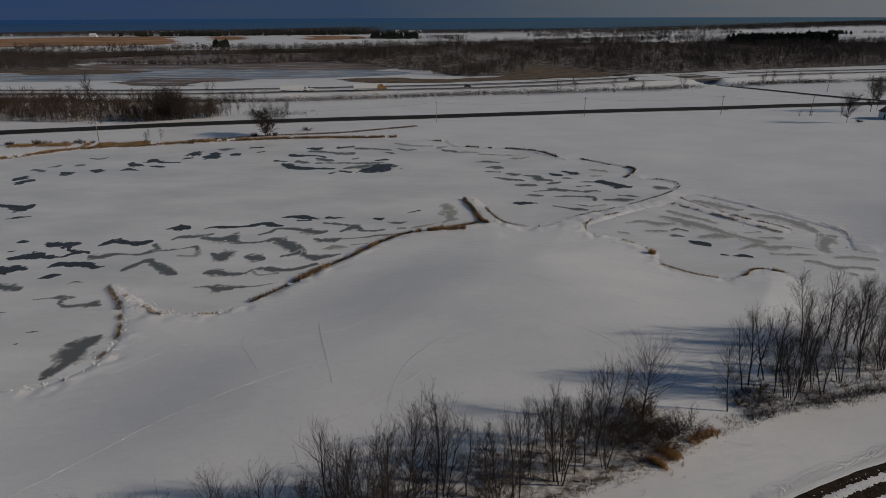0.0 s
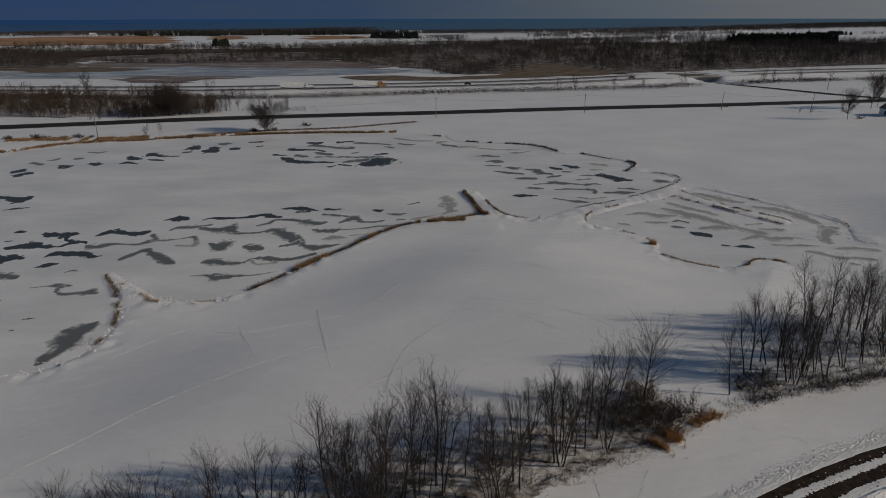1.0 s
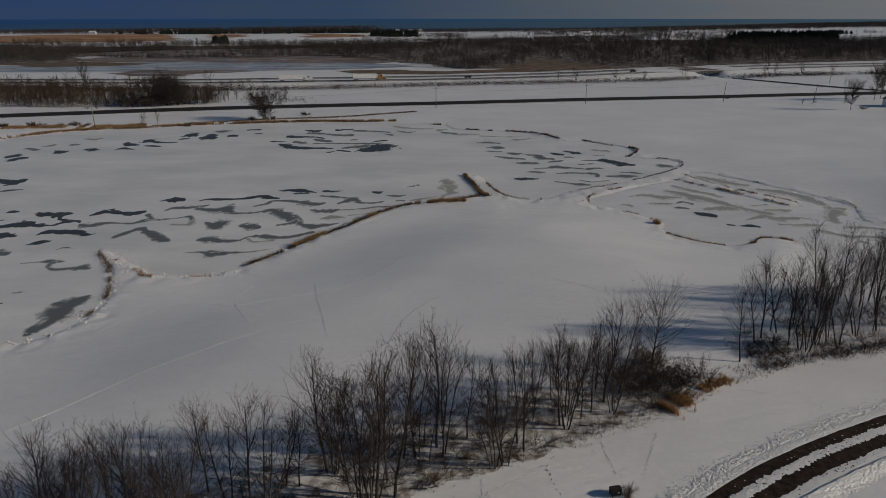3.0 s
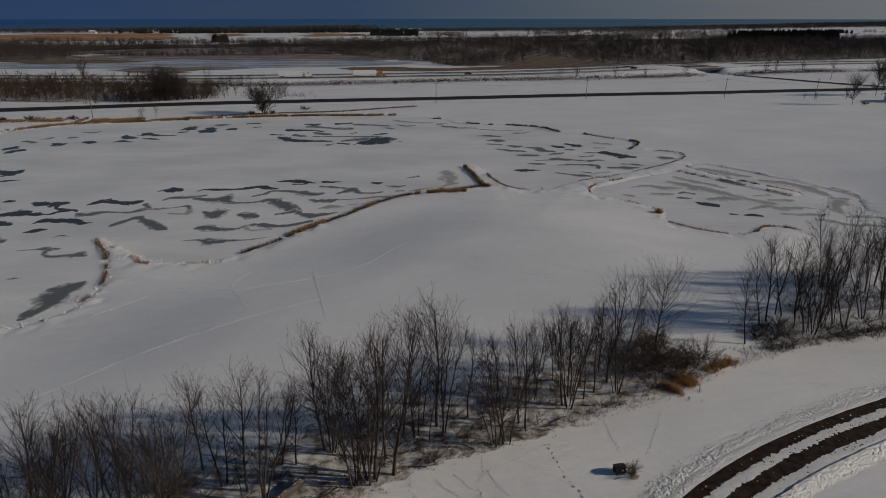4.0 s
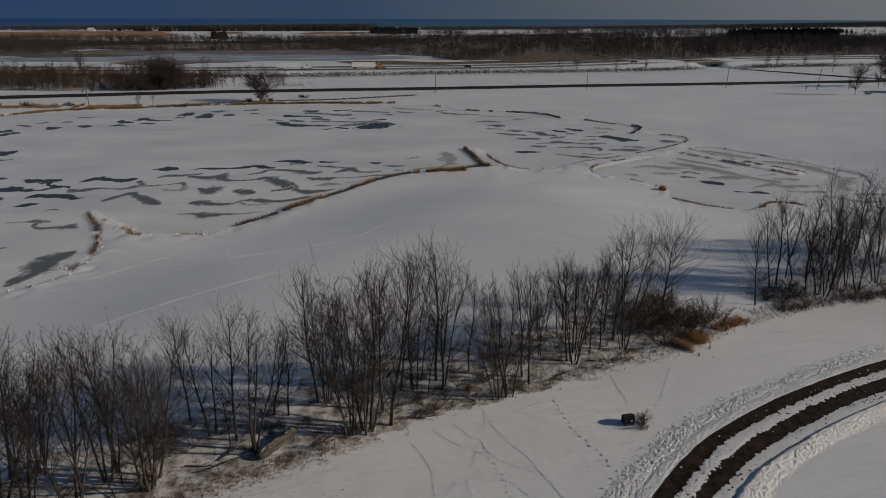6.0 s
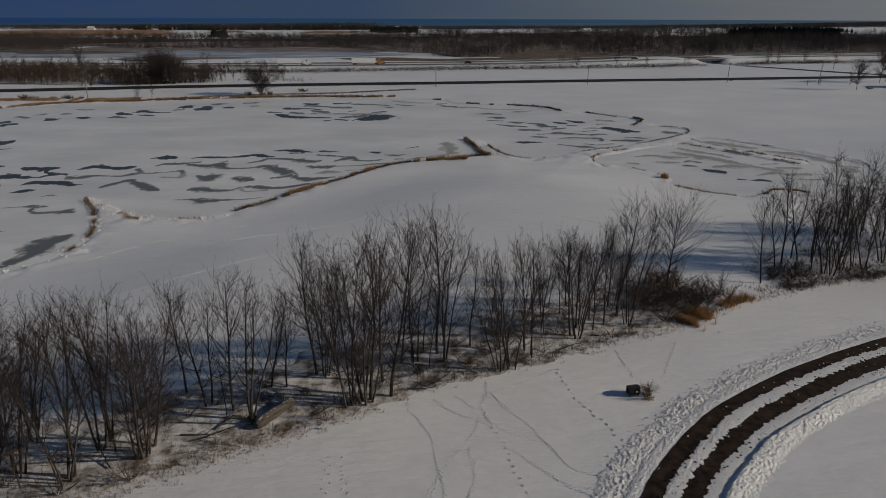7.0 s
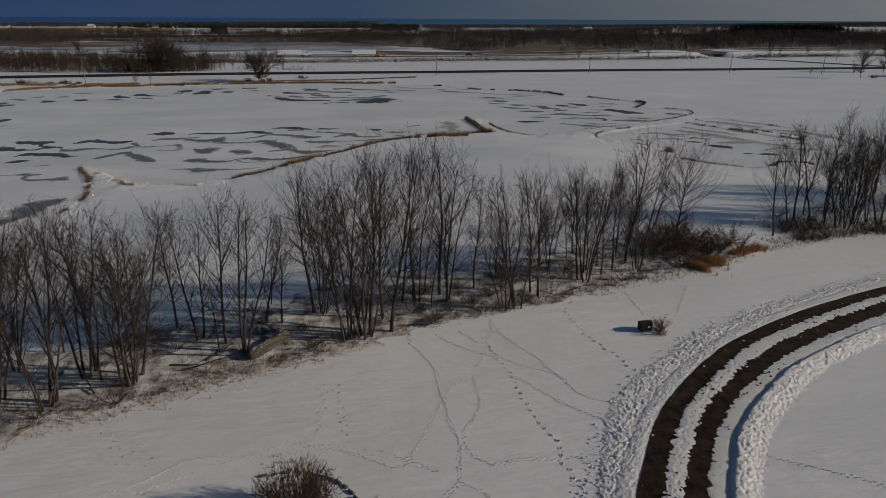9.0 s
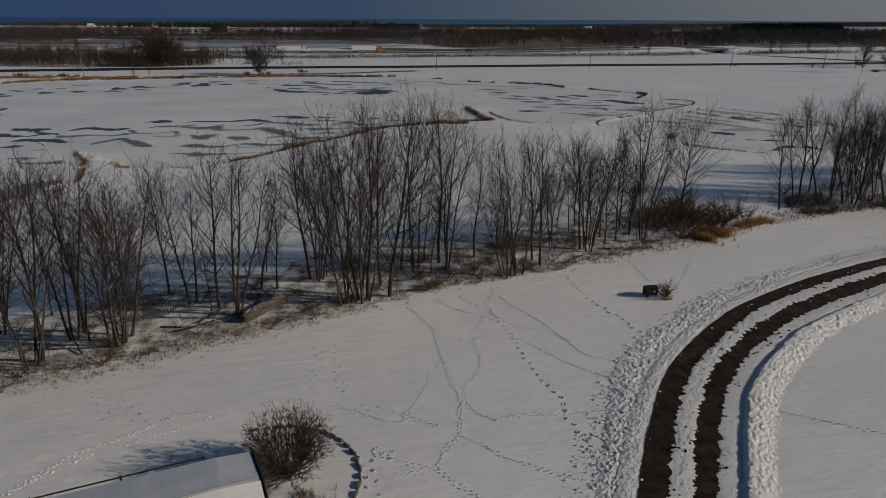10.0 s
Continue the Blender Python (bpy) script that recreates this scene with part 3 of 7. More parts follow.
ice_patch([(-63.3, 117.9, 1.6), (-62.5, 120.3, 2.7), (-60.6, 122.8, 2.8), (-58.3, 121.0, 2.7), (-55.3, 117.9, 3.9), (-53.4, 116.7, 3.1), (-52.0, 115.6, 0.9)], ICE_GREY)
# before the south shore
ice_patch([(-56.2, 143.7, 0.9), (-54.6, 145.0, 1.8), (-49.3, 145.0, 1.8), (-45.7, 146.3, 2.3), (-43.7, 147.6, 3.7), (-41.1, 146.3, 2.2), (-39.0, 145.9, 0.9)], ICE_DARK)
ice_patch([(-42.7, 139.2, 1.2), (-41.0, 140.8, 2.1), (-39.5, 143.7, 1.7), (-35.7, 143.3, 2.1), (-32.2, 142.1, 3.8), (-29.4, 140.8, 3.3), (-27.9, 141.6, 2.1)], ICE_GREY)
ice_patch([(-45.8, 133.5, 1.5), (-41.7, 134.2, 1.2), (-40.0, 135.0, 1.9), (-37.9, 136.1, 3.9), (-35.3, 133.1, 5.3), (-32.9, 130.6, 5.8), (-31.0, 128.5, 4.2), (-29.4, 125.8, 2.7), (-26.9, 124.8, 3.3), (-24.7, 125.5, 2.0), (-22.4, 126.8, 0.7)], ICE_GREY)
ice_patch([(-34.0, 125.5, 1.4), (-32.5, 126.5, 2.1), (-31.1, 127.8, 3.5)], ICE_GREY)
ice_patch([(-41.3, 124.8, 2.0), (-39.6, 124.5, 5.1), (-37.5, 123.8, 1.7)], ICE_GREY)
ice_patch([(-49.1, 127.1, 1.1), (-47.5, 125.8, 3.2), (-46.0, 125.8, 7.0), (-45.1, 127.5, 2.1)], ICE_GREY)
ice_patch([(-40.6, 152.6, 0.6), (-37.9, 153.1, 1.9), (-34.4, 152.6, 2.4), (-31.6, 151.2, 0.9)], ICE_DARK)
ice_patch([(-36.1, 149.9, 0.9), (-33.2, 150.3, 0.9)], ICE_DARK)
ice_patch([(-29.1, 152.6, 1.9), (-28.5, 152.1, 0.9)], ICE_DARK)
ice_patch([(-27.7, 152.1, 1.4), (-25.5, 152.6, 0.6)], ICE_DARK)
ice_patch([(-17.8, 151.7, 1.4), (-16.7, 151.2, 2.3), (-15.9, 151.7, 1.4)], ICE_DARK)
ice_patch([(-14.6, 148.9, 0.5), (-11.9, 148.0, 2.2), (-10.2, 148.9, 0.9)], ICE_GREY)
ice_patch([(-29.4, 148.0, 1.4), (-25.9, 147.2, 1.8), (-23.4, 146.3, 1.3)], ICE_GREY)
ice_patch([(-24.5, 141.6, 1.2), (-23.0, 144.1, 3.4), (-21.6, 145.0, 3.5), (-19.9, 142.5, 2.5), (-17.3, 142.1, 2.1), (-14.8, 142.9, 1.3)], ICE_GREY)
ice_patch([(-24.1, 136.1, 0.8), (-19.3, 137.3, 1.2), (-15.7, 138.8, 2.0), (-11.9, 139.6, 1.2), (-10.1, 140.4, 0.8)], ICE_GREY)
ice_patch([(-29.6, 136.5, 1.2), (-27.7, 135.4, 3.1), (-25.3, 135.7, 2.7), (-23.9, 136.5, 1.6)], ICE_GREY)
ice_patch([(-26.4, 129.9, 1.1), (-24.5, 130.9, 2.5), (-21.5, 130.9, 1.1)], ICE_PALE)
ice_patch([(-20.8, 132.4, 0.7), (-17.6, 133.5, 0.7)], ICE_PALE)
ice_patch([(-11.6, 144.1, 1.3), (-10.1, 144.1, 0.8)], ICE_GREY)
ice_patch([(-8.6, 144.1, 1.3), (-5.8, 145.8, 1.3), (-2.5, 148.0, 0.9)], ICE_PALE)
ice_patch([(-10.1, 156.4, 0.6), (-8.5, 157.4, 1.0)], ICE_DARK)
ice_patch([(-7.8, 158.4, 0.6), (-7.4, 158.4, 1.0)], ICE_DARK)
ice_patch([(-0.6, 163.0, 3.2), (-0.3, 158.9, 4.5), (-0.8, 154.9, 4.3)], ICE_PALE)
ice_patch([(0.0, 156.9, 3.9), (0.4, 151.2, 3.2), (-1.1, 148.5, 1.3)], ICE_PALE)
ice_patch([(-46.7, 116.2, 1.8), (-45.0, 116.8, 3.7), (-42.5, 115.6, 2.7), (-39.3, 115.9, 1.8), (-37.8, 118.2, 1.5), (-35.7, 118.5, 2.8), (-32.1, 117.7, 2.4), (-29.1, 118.8, 1.8), (-26.2, 121.0, 1.3)], ICE_GREY)
ice_patch([(-46.6, 109.3, 0.6), (-44.1, 109.6, 1.1), (-41.7, 108.6, 3.8), (-40.2, 108.6, 2.2), (-37.8, 109.3, 1.6), (-34.5, 110.1, 1.1), (-31.7, 111.5, 0.6)], ICE_GREY)
ice_patch([(-37.6, 116.8, 1.8), (-36.1, 115.3, 1.2), (-32.9, 116.2, 1.2)], ICE_PALE)
# under the north shore
ice_patch([(-58.8, 217.7, 1.9), (-56.1, 216.8, 1.8), (-54.6, 216.7, 1.1)], ICE_DARK)
ice_patch([(-55.1, 212.4, 2.7), (-52.2, 209.8, 6.0), (-48.1, 206.5, 4.2), (-42.5, 205.6, 3.3), (-37.1, 205.6, 1.6)], ICE_DARK)
ice_patch([(-55.8, 227.0, 4.0), (-52.4, 226.0, 3.0), (-46.4, 226.0, 2.0), (-42.9, 223.1, 1.9)], ICE_DARK)
ice_patch([(-51.1, 216.7, 3.7), (-48.1, 214.9, 3.6), (-46.8, 214.1, 1.8)], ICE_GREY)
ice_patch([(-51.9, 239.2, 2.2), (-48.6, 237.1, 5.4), (-46.9, 239.2, 2.2)], ICE_DARK)
ice_patch([(-50.0, 234.0, 4.2), (-43.5, 231.9, 3.1), (-36.9, 228.8, 5.0), (-34.1, 229.8, 4.0)], ICE_GREY)
ice_patch([(-45.1, 221.2, 2.8), (-42.8, 219.4, 4.6), (-39.1, 217.6, 1.8)], ICE_GREY)
ice_patch([(-44.1, 214.0, 1.8), (-36.6, 214.0, 1.8), (-29.0, 214.0, 2.6), (-24.3, 213.9, 3.5), (-22.0, 214.8, 1.1)], ICE_GREY)
ice_patch([(-27.6, 202.4, 2.4), (-25.2, 204.7, 6.5), (-23.1, 207.2, 11.6), (-21.1, 209.6, 6.7)], ICE_DARK)
ice_patch([(-33.4, 205.6, 2.5), (-30.1, 208.0, 4.2), (-26.6, 209.7, 5.1)], ICE_GREY)
ice_patch([(-24.7, 217.5, 2.7), (-22.0, 219.3, 2.7), (-20.9, 219.3, 1.1)], ICE_DARK)
ice_patch([(-34.4, 202.4, 1.6), (-30.9, 200.8, 1.6)], ICE_DARK)
ice_patch([(-36.9, 199.3, 1.6), (-35.5, 200.8, 0.9)], ICE_DARK)
ice_patch([(-40.8, 240.2, 3.3), (-36.0, 242.4, 2.2)], ICE_DARK)
ice_patch([(-34.3, 239.1, 3.2), (-27.9, 238.0, 3.2), (-21.5, 235.8, 2.1)], ICE_GREY)
ice_patch([(-22.2, 231.7, 2.0), (-20.0, 229.7, 2.0)], ICE_GREY)
ice_patch([(-18.7, 239.0, 2.1), (-15.3, 235.8, 2.1), (-12.3, 236.8, 1.3)], ICE_GREY)
ice_patch([(-20.5, 249.0, 3.5), (-13.7, 244.4, 3.4), (-6.2, 243.3, 2.2)], ICE_PALE)
ice_patch([(-3.7, 240.0, 4.3), (-0.9, 242.1, 2.2)], ICE_PALE)
ice_patch([(-84.4, 237.3, 2.2), (-81.5, 237.3, 5.6), (-79.2, 239.4, 1.4)], ICE_GREY)
ice_patch([(-76.5, 228.1, 3.1), (-74.9, 228.1, 4.1), (-73.6, 227.1, 1.2)], ICE_DARK)
ice_patch([(-73.4, 240.5, 2.3), (-69.5, 241.5, 2.3)], ICE_DARK)
ice_patch([(-68.4, 232.1, 2.1), (-67.2, 233.1, 1.3)], ICE_DARK)
ice_patch([(-32.9, 220.2, 1.9), (-31.5, 221.2, 1.9)], ICE_GREY)
# in the east cove
ice_patch([(-2.2, 235.7, 3.1), (1.1, 233.6, 4.1), (3.5, 231.6, 2.0)], ICE_GREY)
ice_patch([(4.2, 231.6, 3.0), (7.2, 231.5, 3.0), (10.8, 231.5, 1.2)], ICE_PALE)
ice_patch([(9.6, 215.5, 1.8), (13.3, 215.5, 3.5), (16.5, 214.6, 1.8)], ICE_GREY)
ice_patch([(12.5, 207.0, 1.6), (15.3, 207.8, 5.8), (17.3, 206.1, 2.4)], ICE_GREY)
ice_patch([(11.7, 201.4, 1.6), (16.0, 200.6, 1.5)], ICE_GREY)
ice_patch([(18.0, 198.3, 1.5), (20.2, 197.5, 3.8), (21.9, 197.5, 1.5)], ICE_GREY)
ice_patch([(14.1, 193.2, 1.4), (17.1, 191.7, 2.8), (21.9, 189.6, 2.1)], ICE_GREY)
ice_patch([(23.1, 196.0, 0.9), (26.8, 194.6, 2.9), (27.7, 191.0, 4.3), (30.0, 189.6, 2.1)], ICE_GREY)
ice_patch([(19.7, 184.2, 2.0), (23.0, 184.2, 3.3), (25.1, 184.2, 2.0)], ICE_GREY)
ice_patch([(23.8, 177.2, 1.2), (27.0, 177.8, 1.9), (30.4, 179.0, 4.4), (34.1, 177.8, 1.9), (37.8, 176.5, 1.2)], ICE_GREY)
ice_patch([(21.0, 173.0, 1.2), (23.7, 173.0, 3.0), (25.5, 172.4, 1.2)], ICE_GREY)
ice_patch([(28.8, 171.2, 1.2), (33.1, 171.8, 1.8), (39.0, 171.2, 2.4), (38.8, 167.8, 1.7)], ICE_GREY)
ice_patch([(17.1, 165.1, 1.1), (19.4, 165.1, 2.7), (23.0, 165.1, 1.1)], ICE_DARK)
ice_patch([(27.1, 162.4, 1.1), (29.7, 160.9, 1.6), (32.3, 159.3, 3.1), (35.1, 158.8, 1.0)], ICE_GREY)
ice_patch([(33.5, 163.5, 0.6), (35.5, 162.4, 1.1)], ICE_GREY)
ice_patch([(31.6, 198.2, 1.5), (33.1, 196.7, 3.0), (34.4, 196.0, 1.5)], ICE_DARK)
ice_patch([(36.1, 201.3, 1.6), (37.9, 199.7, 3.1), (39.1, 198.2, 2.3)], ICE_DARK)
ice_patch([(34.5, 192.4, 1.4), (35.8, 192.4, 2.2), (37.0, 192.4, 0.9)], ICE_GREY)
ice_patch([(28.9, 185.5, 1.3), (30.6, 186.1, 2.7), (32.8, 187.5, 1.4)], ICE_GREY)
ice_patch([(38.3, 187.5, 0.8), (40.9, 188.1, 2.1), (42.4, 187.5, 0.8)], ICE_GREY)
ice_patch([(36.8, 182.2, 1.3), (40.8, 183.5, 1.3)], ICE_GREY)
ice_patch([(43.4, 188.1, 1.4), (45.7, 187.4, 4.2), (47.6, 184.7, 3.4), (48.7, 182.8, 4.7), (50.7, 182.1, 2.7)], ICE_DARK)
ice_patch([(37.8, 176.5, 1.9), (40.4, 177.7, 2.5), (42.2, 177.1, 0.8)], ICE_GREY)
ice_patch([(44.9, 203.6, 1.6), (48.1, 202.0, 4.0), (49.5, 200.5, 1.6)], ICE_PALE)
ice_patch([(43.7, 195.2, 1.5), (46.6, 195.2, 1.5)], ICE_PALE)
ice_patch([(46.3, 172.9, 1.2), (49.2, 172.3, 1.8), (51.2, 171.2, 0.7)], ICE_GREY)
ice_patch([(41.5, 168.3, 1.1), (45.2, 168.3, 3.4), (49.2, 168.3, 1.2)], ICE_GREY)
ice_patch([(59.5, 182.1, 2.0), (60.6, 180.8, 4.0), (61.3, 180.2, 1.3)], ICE_GREY)
ice_patch([(21.4, 220.8, 2.8), (25.3, 221.7, 2.8), (27.5, 223.6, 1.9)], ICE_PALE)
ice_patch([(11.1, 228.5, 2.0), (18.9, 226.5, 1.9), (24.8, 226.5, 1.2)], ICE_PALE)
ice_patch([(36.4, 161.9, 1.1), (40.4, 163.5, 1.1)], ICE_PALE)
# on the small pool
ice_patch([(42.2, 148.0, 0.9), (45.9, 149.3, 2.3), (49.4, 147.5, 3.7), (53.3, 147.1, 1.8)], ICE_PALE)
ice_patch([(52.4, 153.0, 2.0), (55.0, 150.2, 4.3), (57.7, 146.7, 4.6), (60.4, 143.3, 4.4), (62.8, 139.6, 3.4), (66.2, 135.7, 2.9), (67.8, 133.9, 3.2)], ICE_PALE)
ice_patch([(55.8, 137.6, 1.6), (59.8, 138.4, 3.4), (62.6, 137.6, 2.5)], ICE_PALE)
ice_patch([(55.3, 157.8, 1.6), (57.7, 154.4, 2.5), (60.7, 151.1, 2.4), (62.9, 148.0, 1.4)], ICE_PALE)
ice_patch([(61.3, 129.9, 1.1), (65.9, 132.4, 2.0), (67.7, 131.0, 3.1), (70.7, 131.0, 2.7), (72.6, 131.3, 0.8)], ICE_PALE)
ice_patch([(51.1, 142.4, 0.9), (52.7, 143.3, 1.8), (54.2, 142.0, 1.3)], ICE_GREY)
ice_patch([(49.9, 138.8, 1.2), (51.1, 138.4, 2.1), (52.2, 138.0, 0.8)], ICE_GREY)
ice_patch([(52.6, 135.0, 1.2), (53.8, 133.9, 2.7), (55.5, 132.8, 1.9)], ICE_DARK)
ice_patch([(58.4, 125.8, 0.7), (60.2, 125.8, 1.8), (61.6, 125.2, 1.1)], ICE_DARK)
ice_patch([(56.2, 126.5, 0.7), (57.1, 126.2, 0.7)], ICE_DARK)
ice_patch([(38.6, 141.2, 1.3), (40.3, 140.4, 2.1)], ICE_PALE)
ice_patch([(45.1, 142.4, 1.3), (47.1, 142.0, 1.7), (49.7, 142.0, 0.9)], ICE_PALE)
ice_patch([(68.7, 137.3, 1.7), (71.6, 136.9, 2.1), (73.5, 136.9, 1.3)], ICE_PALE)
ice_patch([(66.9, 140.4, 0.9), (70.5, 141.2, 0.9)], ICE_PALE)
ice_patch([(73.2, 131.3, 0.8), (76.0, 129.9, 0.5)], ICE_PALE)
ice_patch([(69.5, 126.2, 1.5), (72.5, 126.5, 1.5), (75.3, 126.2, 1.1)], ICE_PALE)
ice_patch([(66.9, 126.8, 1.5), (68.7, 126.8, 1.1)], ICE_PALE)
ice_patch([(71.3, 123.0, 0.7), (73.2, 122.3, 2.1), (74.4, 120.5, 2.1), (76.4, 119.0, 1.7), (79.3, 119.3, 1.7), (82.0, 118.4, 1.4)], ICE_PALE)
ice_patch([(76.5, 116.3, 1.0), (77.0, 115.5, 1.6)], ICE_PALE)
ice_patch([(78.4, 124.6, 1.5), (82.9, 124.6, 2.3), (85.7, 123.6, 1.9)], ICE_PALE)
ice_patch([(65.0, 167.2, 2.3), (68.2, 163.9, 4.5), (71.1, 160.3, 4.4), (73.6, 158.8, 2.7)], ICE_PALE)
ice_patch([(75.2, 154.8, 2.1), (78.7, 152.0, 4.1), (81.4, 149.3, 4.0), (82.5, 143.7, 3.3), (83.5, 141.2, 1.4)], ICE_PALE)
ice_patch([(82.6, 138.4, 2.2), (83.9, 137.2, 5.3), (85.6, 138.0, 1.8)], ICE_PALE)
ice_patch([(83.1, 136.1, 3.5), (80.1, 132.4, 2.9), (78.7, 128.9, 2.3), (79.3, 127.9, 1.2)], ICE_PALE)

# ---- roads ----


def ribbon(name, C, left, right, mat, zs, crown=0.0, ragged=0.0, seed=0, lumps=0.0, across=2, rough=((40, 1.0), (12, 0.5), (4, 0.3)), skew=0.0):
    """A strip along a plan curve from offset left to offset right (to the right of travel); zs gives the level at each point."""
    n, N = len(C), sides(C)
    l = np.zeros(n) + left + ragged * wobble(n, seed, rough)
    r = np.zeros(n) + right + ragged * wobble(n, seed + 1, rough)
    V, F = [], []
    for j in range(across + 1):
        u = j / across
        off = l + (r - l) * u
        z = zs + crown * (float(smooth01(0, skew, u) * (1 - smooth01(skew, 1.0, u))) if skew else math.sin(math.pi * u) ** 0.7)
        if lumps and 0 < j < across:
            q = C + N * off[:, None]
            z = z + lumps * (value_noise(q[:, 0], q[:, 1], 0.14, seed) + value_noise(q[:, 0], q[:, 1], 0.08, seed + 1)) * math.sin(math.pi * u) ** 0.5
        V.append(np.column_stack([C + N * off[:, None], z]))
    V = np.vstack(V)
    k = np.arange(n - 1)
    for j in range(across):
        F.append(np.stack([j * n + k, (j + 1) * n + k, (j + 1) * n + k + 1, j * n + k + 1], 1))
    return new(name, fast_mesh(name, V, np.vstack(F), mat, bool(crown)))


def levels(C, lift, half=0.0):
    z = level(C[:, 0], C[:, 1])
    if half:
        N = sides(C) * half
        z = np.maximum(z, np.maximum(level(C[:, 0] + N[:, 0], C[:, 1] + N[:, 1]), level(C[:, 0] - N[:, 0], C[:, 1] - N[:, 1])))
    return np.convolve(np.pad(z, 4, mode="edge"), np.ones(9) / 9, "valid") + lift


tagged(ribbon("road", COUNTY_ROAD, -5.0, 5.0, ASPHALT, levels(COUNTY_ROAD, 0.35, 5.0), 0.08), "ploughed dark asphalt county road between snowy fields", "road", kind="structure")
tagged(ribbon("road", SIDE_ROAD[:60], -3.2, 3.2, ASPHALT, levels(SIDE_ROAD[:60], 0.25, 3.2), 0.05), "ploughed dark side road running under the overpass", "road", kind="structure")
_hz = levels(HIGHWAY_LINE, 0.25, 12)
for off in (-10.5, 10.5):
    tagged(ribbon("road", HIGHWAY_LINE, off - 4.6, off + 4.6, HIGHWAY, _hz, 0.05), "salt-grey divided highway carriageway", "road", kind="structure")
    for lane in (-1.9, 1.9):
        tagged(ribbon("wheel_track", HIGHWAY_LINE, off + lane - 1.2, off + lane + 1.2, ASPHALT, _hz + 0.09), "dark bare wheel lane on the highway", "road", kind="structure")

# the near drive: bare ruts, a snowy strip between them and ploughed banks
DRIVE = spline([(-6, -60), (0.6, -14), (3.5, 4), (5.2, 13), (8.3, 22.5), (10.6, 28.6), (13.2, 33.6), (16.9, 37.9), (21.9, 42.0), (31.9, 47.9), (44, 53.5), (62, 60), (100, 70)], 0.085)
_dz = np.convolve(np.pad(level(DRIVE[:, 0], DRIVE[:, 1]), 40, mode="edge"), np.ones(81) / 81, "valid")
_swing = smooth01(12, 27, DRIVE[:, 0])      # the ruts drift to the outside of the bend
_strip = ((60, 0.5), (14, 0.4), (5, 0.6), (2, 1.1), (1, 0.8))
_fine = ((40, 0.6), (9, 0.6), (3, 0.5), (1, 0.5))
_west = -0.28 * (1 - smooth01(6, 9, DRIVE[:, 0]))
_out = -2.85 - 1.15 * smooth01(6.5, 13, DRIVE[:, 0])
tagged(ribbon("road", DRIVE, -1.55 - 0.55 * _swing + _west, 2.2 - 0.2 * _swing, MUD, _dz + 0.12, 0.0, 0.06, 3, 0.016, 24), "wet dark gravel drive with bare wheel ruts", "road", kind="structure")
tagged(ribbon("snow_strip", DRIVE, -0.46 - 0.50 * _swing + _west, 0.45 - 0.58 * _swing + _west, BANK_SNOW, _dz + 0.137, 0.03, 0.10, 11, 0.024, 20, _strip), "ragged strip of snow left between the wheel ruts", "snow", kind="structure")
tagged(ribbon("snow_strip", DRIVE, 1.42 - 0.25 * _swing, 2.35 - 0.2 * _swing, BANK_SNOW, _dz + 0.125, 0.03, 0.09, 21, 0.012, 16, _strip), "packed snow shoulder beside the drive", "snow", kind="structure")
tagged(ribbon("snow_bank", DRIVE, -2.45 - 0.6 * _swing + _west, -1.40 - 0.5 * _swing + _west, BANK_SNOW, _dz + 0.05, 0.075, 0.05, 31, 0.026, 24, _strip), "crisp ploughed snow edge along the drive", "snow bank", kind="structure")
tagged(ribbon("snow_bank", DRIVE, _out, -1.9 - 0.6 * _swing, BANK_SNOW, _dz - 0.01, 0.07, 0.24, 35, 0.045, 48, _fine), "lumpy thrown snow beside the drive", "snow bank", kind="structure")
tagged(ribbon("snow_bank", DRIVE, 2.1 - 0.2 * _swing, 4.15 - 0.4 * _swing, BANK_SNOW, _dz + 0.0, 0.33, 0.10, 41, 0.040, 48, _fine, 0.22), "lumpy ploughed snow bank inside the bend", "snow bank", kind="structure")


def thrown_lumps(lo, hi, count, seed, label, mat=BANK_SNOW, lift=0.02):
    """Loose clods of snow thrown by the plough, joined."""
    g = np.random.default_rng(seed)
    k = g.integers(0, len(DRIVE) - 1, count)
    off = lo + (hi - lo) * g.uniform(0, 1, count) ** 0.8
    P = DRIVE[k] + _dn[k] * off[:, None]
    Z = (_dz[k] if lift > 0.1 else level(P[:, 0], P[:, 1])) + lift
    r = 0.02 + 0.075 * g.uniform(0, 1, count) ** 3
    base = np.array([(1, 0, 0), (0.3, 0.95, 0), (-0.8, 0.6, 0), (-0.8, -0.6, 0), (0.3, -0.95, 0), (0, 0, 1)])
    tri = np.array([(0, 1, 5), (1, 2, 5), (2, 3, 5), (3, 4, 5), (4, 0, 5)])
    V = base[None] * g.uniform(0.7, 1.3, (count, 6, 1)) * r[:, None, None]
    V[:, :, 2] *= 0.9
    V = V + np.stack([P[:, 0], P[:, 1], Z], 1)[:, None]
    F = tri[None] + (np.arange(count) * 6)[:, None, None]
    return tagged(new("snow_clods", fast_mesh("snow_clods", V.reshape(-1, 3), F.reshape(-1, 3), mat)), label, "snow", kind="stuff")


